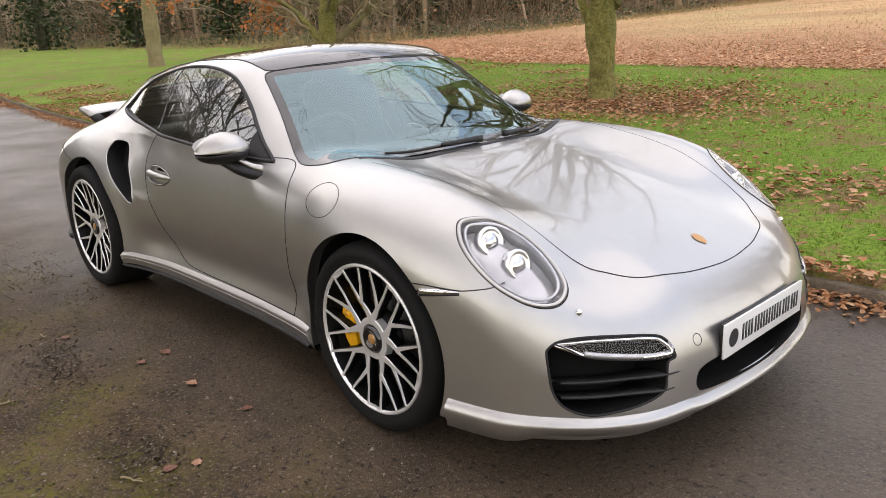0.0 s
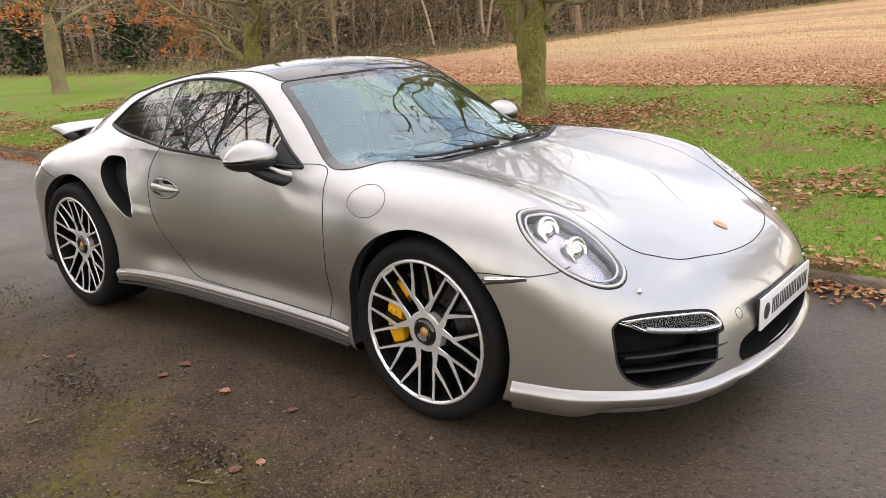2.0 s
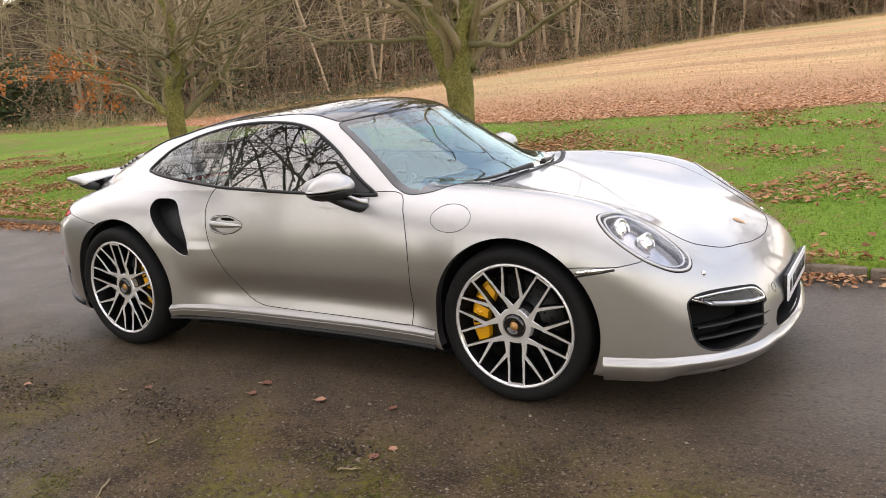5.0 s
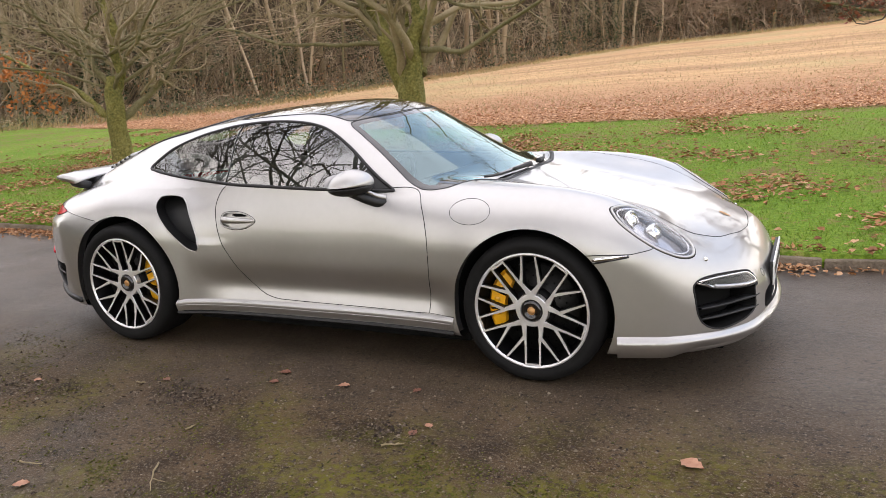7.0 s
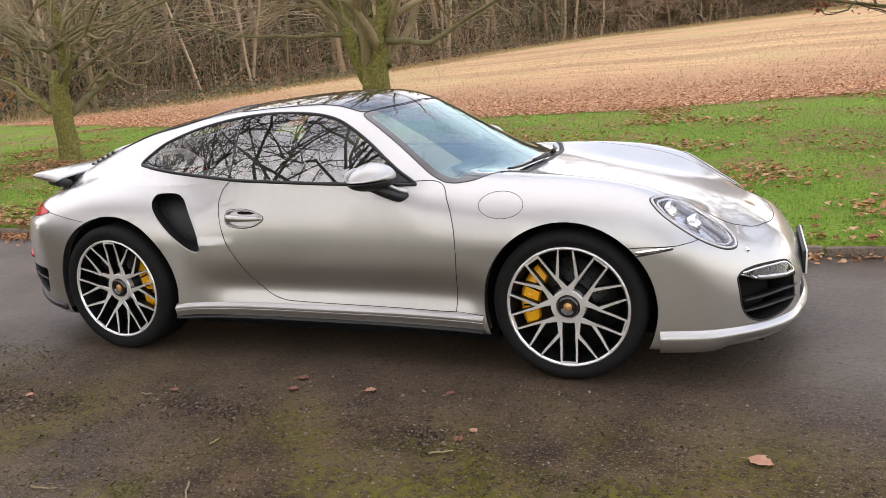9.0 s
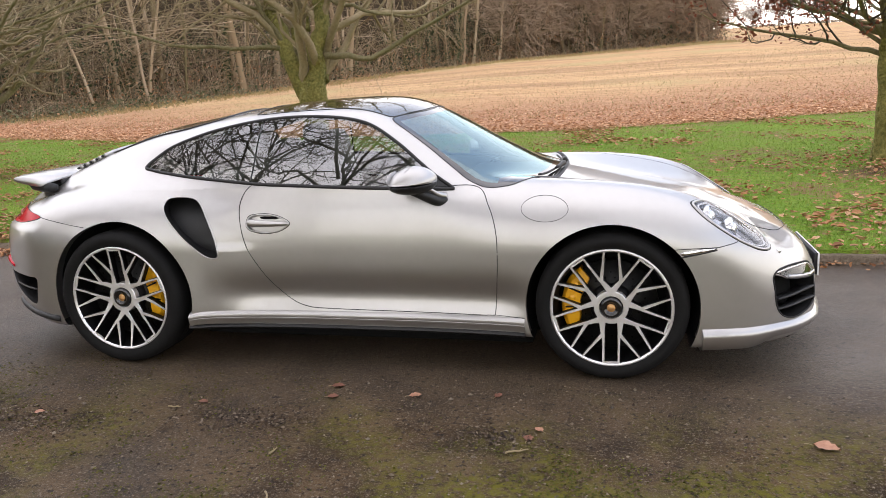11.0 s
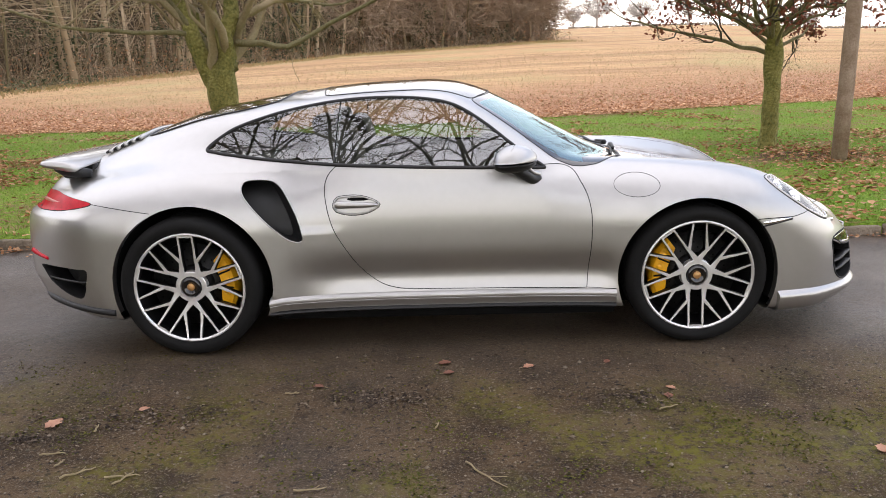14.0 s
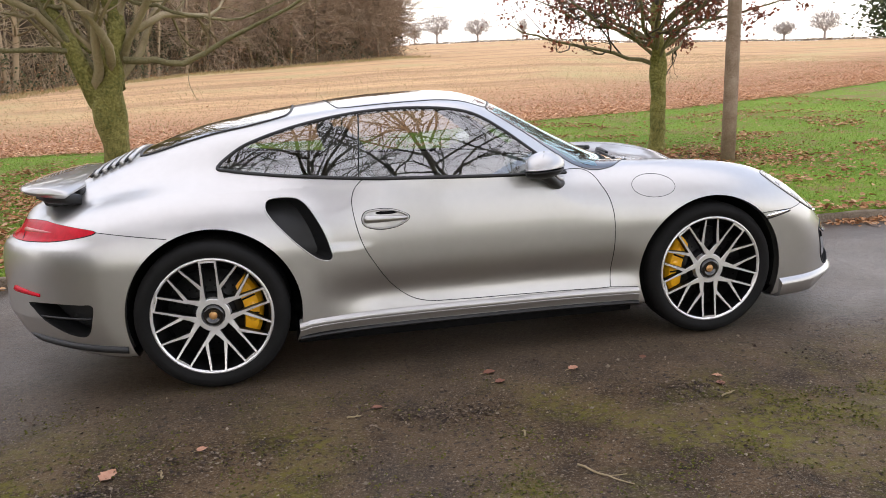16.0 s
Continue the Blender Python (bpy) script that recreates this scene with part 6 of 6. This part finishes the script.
# a dark sheet deep in the wood, its colour standing for shade between trunks
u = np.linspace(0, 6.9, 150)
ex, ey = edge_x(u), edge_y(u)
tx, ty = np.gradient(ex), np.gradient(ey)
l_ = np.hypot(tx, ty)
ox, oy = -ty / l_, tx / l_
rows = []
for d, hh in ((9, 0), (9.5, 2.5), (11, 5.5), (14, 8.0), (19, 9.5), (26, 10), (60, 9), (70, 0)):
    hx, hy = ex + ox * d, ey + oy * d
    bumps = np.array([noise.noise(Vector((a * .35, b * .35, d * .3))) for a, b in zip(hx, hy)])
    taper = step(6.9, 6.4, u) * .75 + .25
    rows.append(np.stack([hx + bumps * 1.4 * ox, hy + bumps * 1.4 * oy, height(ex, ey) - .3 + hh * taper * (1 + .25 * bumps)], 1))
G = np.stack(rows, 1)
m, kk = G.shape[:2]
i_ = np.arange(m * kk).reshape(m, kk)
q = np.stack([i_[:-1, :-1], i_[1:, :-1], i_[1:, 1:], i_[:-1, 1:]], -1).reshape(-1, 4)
WOODSHADE = material("deep_wood_shade", (0.030, 0.024, 0.015), (0.085, 0.062, 0.040), .8, 1.0, 0, 1.0, 6, fine=.2, spec=0.0)
# one lumpy sheet without stems, dark as the wood's shaded inside
fast("thicket", G.reshape(-1, 3), q, WOODSHADE, wood)

# rough grass at the foot of the wood
x, y = wood_at(rg, 16000, -4.0, .6)
z = height(x, y)
Hh = rg.uniform(.06, .22, 16000)
lean = rg.normal(size=(16000, 2)) * .4
V = np.stack([np.stack([x - .02, y, z], 1), np.stack([x + .02, y, z], 1), np.stack([x + lean[:, 0] * Hh, y + lean[:, 1] * Hh, z + Hh], 1)], 1).reshape(-1, 3)
tagged(fast("rough_grass", V, np.arange(48000).reshape(-1, 3), STRAW), "tufts of dry straw-coloured grass along the wood", "grass", kind="stuff")

# taller bleached tufts and low ivy scrub in front of it
n = 5200
x, y = wood_at(rg, n, -3.2, .8, 3.2)
tuft = np.array([noise.noise(Vector((a * .55, b * .55, 4.0))) for a, b in zip(x, y)]) > -.02
x, y = x[tuft], y[tuft]
n = len(x)
z, hh = height(x, y), rg.uniform(.25, .75, n)
lean = rg.normal(size=(n, 2)) * .35
V = np.stack([np.stack([x - .022, y, z], 1), np.stack([x + .022, y, z], 1), np.stack([x + lean[:, 0] * hh, y + lean[:, 1] * hh, z + hh], 1)], 1).reshape(-1, 3)
tagged(fast("tall_grass", V, np.arange(3 * n).reshape(-1, 3), STRAW), "bleached tall grass tufts before the wood", "grass", kind="stuff")
x, y = wood_at(rg, 9000, -2.2, 1.5, 4.2)
at = np.stack([x, y, height(x, y) + rg.uniform(0, 1, 9000) ** 2 * .45 + .03], 1)
V, T = leaf_cards(rg, at, .13)
tagged(fast("ground_ivy", V, T, varied("scrub_leaves", [(0.08, 0.10, 0.045), (0.14, 0.155, 0.08), (0.20, 0.17, 0.10), (0.10, 0.12, 0.05)], .7)), "low grey-green scrub along the wood", "scrub", kind="stuff")

# the twiggy end of the wood against the sky
def fuzz(rg, c, size, n, length, r):
    """Fine twigs filling an egg-shaped crown and pointing outwards."""
    d = unit(rg.normal(size=(n, 3)))
    at = d * (rg.uniform(.25, 1, n) ** .6)[:, None]
    lump = 1 + .16 * np.sin(d[:, :1] * 5 + c[0]) * np.sin(d[:, 1:2] * 4 + c[1]) + .12 * np.sin(d[:, 2:] * 7 + d[:, :1] * 6)
    p0 = np.asarray(c) + at * np.asarray(size) * lump
    t = unit(d + rg.normal(size=(n, 3)) * .55 + (0, 0, .35))
    L = (length * rg.uniform(.5, 1.2, n))[:, None]
    bend = rg.normal(size=(n, 3)) * .12
    P = np.stack([p0 - t * L * .6, p0 + bend * L, p0 + t * L * .5], 1)
    return rods(P, np.repeat(rg.uniform(.6, 1.2, (n, 1)) * r, 3, 1) * np.array([1, .8, .4]), 3)


COPSE = varied("copse_twigs", [(0.26, 0.185, 0.13), (0.40, 0.30, 0.21), (0.50, 0.39, 0.285), (0.31, 0.235, 0.16)], .9)
clumps = []
for u_, dd, hh, w_ in ((6.93, 2.5, 3.4, 2.6), (6.86, 4.0, 5.6, 3.2), (6.74, 3.2, 5.2, 3.6), (6.58, 3.6, 6.2, 3.8), (6.42, 3.0, 5.4, 3.6), (6.25, 3.4, 6.0, 3.8), (6.05, 3.0, 5.6, 3.6), (5.8, 3.4, 6.0, 3.8), (5.5, 3.2, 5.2, 3.6)):
    bx, by = float(edge_x(u_)), float(edge_y(u_)) + dd * .6
    clumps.append(fuzz(rg, (bx - .9 * w_ * (u_ > 6.8), by, h_at(bx, by) + hh * .78), (w_, 2.6, hh * .85), 1900, 1.5, .030))
v, q = merge(clumps)
fast("crown_twigs", v, q, COPSE, wood)

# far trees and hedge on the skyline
# bark and twigs paled to grey, so distance haze is in the colour
HAZETWIG = material("hazed_far_twigs", (0.42, 0.38, 0.35), (0.52, 0.47, 0.43), 1, .9)
for i, (az, d, hh, w_) in enumerate(((81.6, 168, 4.4, 2.2), (80.0, 165, 6.2, 3.8), (77.1, 165, 5.0, 3.3), (73.9, 160, 4.4, 1.1), (66.5, 168, 3.2, 2.2), (54.2, 166, 5.6, 3.4), (56.6, 168, 4.0, 2.4))):
    x, y = math.cos(radians(az)) * d, -4 + math.sin(radians(az)) * d
    z = h_at(x, y) - .1
    t = tagged(new("far_tree"), "small round bare tree on the far skyline", "tree", "trees on the skyline")
    t.matrix_basis = Matrix.Translation((x, y, z))
    v, q = rods(np.array([[(0, 0, 0), (0, 0, hh * .25), (.1, 0, hh * .5)]]), np.array([[.30, .22, .10]]), 7)
    fast("trunk", v, q, HAZETWIG, t)
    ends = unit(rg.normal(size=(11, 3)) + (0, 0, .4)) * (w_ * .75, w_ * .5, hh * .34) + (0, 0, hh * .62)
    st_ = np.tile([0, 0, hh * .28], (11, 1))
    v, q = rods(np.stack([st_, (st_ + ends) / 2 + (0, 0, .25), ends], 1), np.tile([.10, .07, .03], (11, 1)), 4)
    fast("limb", v, q, HAZETWIG, t)
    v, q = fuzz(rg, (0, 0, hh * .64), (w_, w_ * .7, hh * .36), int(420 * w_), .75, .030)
    fast("crown", v, q, HAZETWIG, t)
x, y = math.cos(radians(50.2)) * 150, -4 + math.sin(radians(50.2)) * 150
ever = tagged(new("evergreen_tree"), "dark evergreen tree on the far skyline", "tree")
z0 = h_at(x, y)
at = np.stack([x + rg.normal(size=2600) * 2.6, y + rg.normal(size=2600) * 2.2, z0 + 5 + rg.normal(size=2600) * 2.6], 1)
at = at[(at[:, 2] > z0 + .4)]
V, T = leaf_cards(rg, at, .7)
fast("crown", V, T, IVY, ever)
v, q = rods(np.array([[(x, y, z0 - .3), (x, y, z0 + 2), (x, y, z0 + 5)]]), np.array([[.4, .35, .2]]), 7)
fast("trunk", v, q, DARKBARK, ever)
n = 4000
a_ = np.radians(rg.uniform(40, 82, n))
d_ = 166 + rg.normal(size=n) * 2
x, y = np.cos(a_) * d_, -4 + np.sin(a_) * d_
at = np.stack([x, y, height(x, y) + rg.uniform(0, .35, n)], 1)
V, T = leaf_cards(rg, at, .4)
tagged(fast("far_hedge", V, T, material("hedge", (0.20, 0.165, 0.12), (0.28, 0.23, 0.17), 1, .9)), "low brown hedge along the far edge of the field", "hedge", kind="stuff")


# ---- grass, leaves and litter ----
def lawn_points(rg, n, x0, x1, s0, bias=1.0):
    x = rg.uniform(x0, x1, n)
    f = rg.uniform(0, 1, n) ** bias
    a, b = kerb_y(x) + s0, field_edge(x)
    y = a + (b - a) * f
    return x, y, height(x, y)


rg = np.random.default_rng(5)
n = 150000
x, y, z = lawn_points(rg, n, -13, 13, .10, 1.35)
hh = rg.uniform(.012, .036, n)
a_ = rg.uniform(0, 2 * np.pi, n)
wv = np.stack([np.cos(a_), np.sin(a_)], 1) * rg.uniform(.003, .006, (n, 1))
ln = rg.normal(size=(n, 2)) * .45 * hh[:, None]
V = np.stack([np.stack([x - wv[:, 0], y - wv[:, 1], z], 1), np.stack([x + wv[:, 0], y + wv[:, 1], z], 1), np.stack([x + ln[:, 0], y + ln[:, 1], z + hh], 1)], 1).reshape(-1, 3)
tagged(fast("lawn_grass", V, np.arange(3 * n).reshape(-1, 3), BLADE), "short green lawn grass", "grass", kind="stuff")


def clumped(rg, x, y, scale, cut, seed):
    v = np.array([noise.noise(Vector((a * scale, b * scale, seed))) for a, b in zip(x, y)])
    return v + rg.normal(size=len(x)) * .12 > cut


x, y, z = lawn_points(rg, 80000, -16, 13, .02)
k = clumped(rg, x, y, .75, .02 + .048 * np.clip(y - kerb_y(x), 0, 6), 3.0)
x, y, z = x[k], y[k], z[k]
x1, y1, z1 = lawn_points(rg, 2200, -16, 13, .05)
x, y, z = np.concatenate([x, x1]), np.concatenate([y, y1]), np.concatenate([z, z1])
V, T = leaf_cards(rg, np.stack([x, y, z + rg.uniform(.02, .045, len(x))], 1), .062, 1)
tagged(fast("lawn_leaves", V, T, LEAF, smooth=False), "fallen brown leaves scattered on the lawn", "leaves", kind="stuff")
# leaves and mulch round the trees
ring = []
for (tx_, ty_), n, sp in ((T1, 6500, 1.35), (T2, 900, .9), ((4.53, 4.65), 700, .7), (T3, 1200, 1.2)):
    ring.append(np.stack([tx_ + rg.normal(size=n) * sp + .25, ty_ + rg.normal(size=n) * sp * .8 - .3], 1))
ring = np.concatenate(ring)
ring = ring[ring[:, 1] > kerb_y(ring[:, 0]) + .15]
V, T = leaf_cards(rg, np.stack([ring[:, 0], ring[:, 1], height(ring[:, 0], ring[:, 1]) + rg.uniform(.02, .045, len(ring))], 1), .052, 1)
tagged(fast("tree_leaves", V, T, LEAF, smooth=False), "brown leaves gathered under the trees", "leaves", kind="stuff")
# leaf litter on the near part of the field
n = 44000
x = rg.uniform(-22, 26, n)
y = field_edge(x) + rg.exponential(2.3, n) - .2
V, T = leaf_cards(rg, np.stack([x, y, height(x, y) + rg.uniform(.02, .035, n)], 1), .064, 1)
tagged(fast("field_leaves", V, T, LITTER, smooth=False), "thick brown leaf litter along the field edge", "leaves", kind="stuff")
# stubble
n = 22000
x = rg.uniform(-18, 32, n)
y = field_edge(x) + 3 + rg.uniform(0, 1, n) ** 1.5 * 28
z = height(x, y)
hh = rg.uniform(.03, .08, n)
V = np.stack([np.stack([x - .008, y, z], 1), np.stack([x + .008, y, z], 1), np.stack([x + rg.normal(size=n) * .03, y + rg.normal(size=n) * .03, z + hh], 1)], 1).reshape(-1, 3)
tagged(fast("stubble", V, np.arange(3 * n).reshape(-1, 3), STRAW), "short dry stubble on the field", "stubble", kind="stuff")
# leaves in the gutter
n = 24000
x = rg.uniform(-22, 9, n)
sg = np.where(rg.uniform(size=n) < .7, -np.abs(rg.normal(size=n)) * .11 - .01, rg.uniform(-.02, .16, n))
k = np.array([noise.noise(Vector((a * .5, 7, 1))) for a in x]) + rg.normal(size=n) * .25 > -.15
x, sg = x[k], sg[k]
z = np.where(sg > -.01, .095, 0) + rg.uniform(.006, .03, len(x))
V, T = leaf_cards(rg, np.stack([x, kerb_y(x) + sg, z], 1), .040, .8)
tagged(fast("gutter_leaves", V, T, LEAF, smooth=False), "brown leaves lying along the kerb", "leaves", kind="stuff")

# grit, small stones and debris on the drive
PEBBLE = varied("pebbles", [(0.11, 0.085, 0.060), (0.25, 0.205, 0.15), (0.045, 0.036, 0.027), (0.15, 0.115, 0.075), (0.08, 0.065, 0.045)], .7)
n = 15000
x = rg.uniform(-5, 5, n)
y = -.95 - rg.uniform(0, 1, n) * 3.2
r = rg.uniform(.0022, .0062, n) * np.where(rg.uniform(size=n) < .05, 1.9, 1)
oct_ = np.array([(1, 0, 0), (-1, 0, 0), (0, 1, 0), (0, -1, 0), (0, 0, .7), (0, 0, -.7)], float)
V = np.stack([x, y, r * .3], 1)[:, None] + oct_[None] * r[:, None, None] * rg.uniform(.6, 1.3, (n, 6, 1))
tri_ = np.array([(0, 2, 4), (2, 1, 4), (1, 3, 4), (3, 0, 4), (2, 0, 5), (1, 2, 5), (3, 1, 5), (0, 3, 5)])
T = (np.arange(n)[:, None, None] * 6 + tri_[None]).reshape(-1, 3)
tagged(fast("grit", V.reshape(-1, 3), T, PEBBLE, smooth=False), "loose grit and small stones on the asphalt", "grit", kind="stuff")
MOSS = varied("moss", [(0.05, 0.056, 0.009), (0.078, 0.080, 0.013), (0.11, 0.10, 0.018)], .95)
patches = ((-.84, -1.77, .30), (.05, -1.76, .2), (1.43, -1.76, .28), (-1.72, -1.14, .35), (1.46, -1.98, .25), (1.34, -1.80, .2), (-.22, -2.18, .25), (-.9, -1.77, .3), (-1.55, -1.45, .35), (.95, -1.69, .15), (.5, -2.15, .22), (1.0, -2.09, .25), (-1.55, -1.75, .2), (-.17, -2.15, .2), (-1.5, -1.08, .4), (-.5, -1.14, .3), (2.2, -2.1, .3), (-2.4, -1.5, .4), (.9, -2.6, .3))
mx_ = np.concatenate([px + rg.normal(size=520) * sp for px, py, sp in patches])
my_ = np.concatenate([py + rg.normal(size=520) * sp * .45 for px, py, sp in patches])
x, y = np.concatenate([mx_, rg.uniform(-4.5, 5, 9000)]), np.concatenate([my_, -1.2 - rg.uniform(0, 1, 9000) * 3])
k = clumped(rg, x, y, 6.0, .02, 9.0)
x, y = x[k], y[k]
V, T = leaf_cards(rg, np.stack([x, y, rg.uniform(.001, .006, len(x)) * .6], 1), .011, .85)
tagged(fast("moss_tufts", V, T, MOSS), "green moss tufts growing on the asphalt", "moss", kind="stuff")
CRUMB = varied("leaf_crumbs", [(0.028, 0.021, 0.017), (0.050, 0.034, 0.026), (0.10, 0.072, 0.05), (0.20, 0.16, 0.12)], .8)
n = 9000
x, y = rg.uniform(-4.5, 5.0, n), -1.0 - rg.uniform(0, 1, n) * 3.2
k = clumped(rg, x, y, 1.9, .22, 19.0)
x, y = x[k], y[k]
for px, py, sp, m in ((-.25, -1.48, .16, 420), (.80, -1.51, .12, 180), (-1.35, -1.62, .14, 200), (-1.62, -1.80, .06, 160), (-1.0, -1.62, .12, 120)):
    x, y = np.concatenate([x, px + rg.normal(size=m) * sp]), np.concatenate([y, py + rg.normal(size=m) * sp * .45])
V, T = leaf_cards(rg, np.stack([x, y, rg.uniform(.002, .007, len(x))], 1), .015, .75)
tagged(fast("leaf_crumbs", V, T, CRUMB, smooth=False), "dark leaf crumbs and seed husks on the asphalt", "debris", kind="stuff")


def fallen_leaf(x, y, size, turn, tint, seed):
    """One curled leaf with a stalk."""
    r = random.Random(seed)
    V, F, m = [], [], 9
    for i in range(m):
        u = i / (m - 1)
        w = .36 * math.sin(math.pi * u ** .8) * (1 + .18 * (-1) ** i) + .01
        c = .05 * math.sin(u * 3.0) + .03 * r.random()
        for sgn, lift_ in ((-1, .09), (0, 0), (1, .13)):
            V.append(((u - .5) * size, sgn * w * size, (c + lift_ * abs(sgn) * (.5 + r.random() * .6)) * size + .003))
    for i in range(m - 1):
        for j in range(2):
            F.append((i * 3 + j, i * 3 + j + 1, (i + 1) * 3 + j + 1, (i + 1) * 3 + j))
    o = part("fallen_leaf", (V, F), tint)
    part("stalk", tube([(-.5 * size, 0, .006), (-.68 * size, .04 * size, .006), (-.85 * size, .02 * size, .004)], .0012, 5), TWIG, o)
    o.matrix_basis = pose(x, y, 0, 0, 0, turn)
    return tagged(o, "curled pale brown fallen leaf on the asphalt", "leaf", "leaves on the drive")


LEAF1 = material("dry_leaf", (0.34, 0.165, 0.10), (0.48, 0.26, 0.165), 40, .7, 0, .4, 200)
LEAF2 = material("damp_leaf", (0.15, 0.06, 0.038), (0.24, 0.10, 0.06), 40, .6, 0, .4, 200)
for i, (x, y, sz, tn, tint) in enumerate(((.385, -1.165, .055, 20, LEAF1), (.96, -1.43, .045, 140, LEAF1), (2.0, -1.44, .09, -20, LEAF1), (-1.55, -1.68, .08, 60, LEAF1), (-1.24, -1.55, .045, 30, LEAF1), (-.31, -2.34, .06, 40, LEAF1), (.93, -1.51, .05, 80, LEAF2), (.0, -1.10, .06, 10, LEAF2), (.02, -1.22, .05, 10, LEAF2), (1.55, -2.0, .07, 75, LEAF1), (-.55, -1.35, .05, 170, LEAF2), (.75, -1.12, .045, 60, LEAF2), (-2.4, -1.4, .06, 100, LEAF2))):
    fallen_leaf(x, y, sz, tn, tint, i)


def twig_piece(x, y, length, turn, seed):
    r = random.Random(seed)
    p = [(length * (i / 7 - .5), .05 * length * r.uniform(-1, 1), .006 + .004 * r.random()) for i in range(8)]
    o = part("twig", tube(p, np.linspace(.0042, .0018, 8), 6), TWIG)
    part("side_shoot", tube([p[4], (p[4][0] + .12 * length, p[4][1] + .10 * length, .010), (p[4][0] + .2 * length, p[4][1] + .22 * length, .008)], .0016, 5), TWIG, o)
    o.matrix_basis = pose(x, y, 0, 0, 0, turn)
    return tagged(o, "thin broken twig lying on the asphalt", "twig", "twigs on the drive")


for i, (x, y, ln, tn) in enumerate(((.90, -1.625, .09, 25), (-1.27, -2.07, .12, 40), (-1.10, -2.10, .12, 5), (-1.09, -2.11, .10, 70), (-.43, -2.21, .11, 10), (.15, -2.13, .22, -50), (-1.36, -1.72, .07, 100), (-1.43, -1.93, .09, 10), (-1.37, -2.0, .05, 75), (1.9, -2.0, .12, -30), (-.02, -1.75, .05, 80), (-.65, -1.42, .06, 5))):
    twig_piece(x, y, ln, tn, 100 + i)
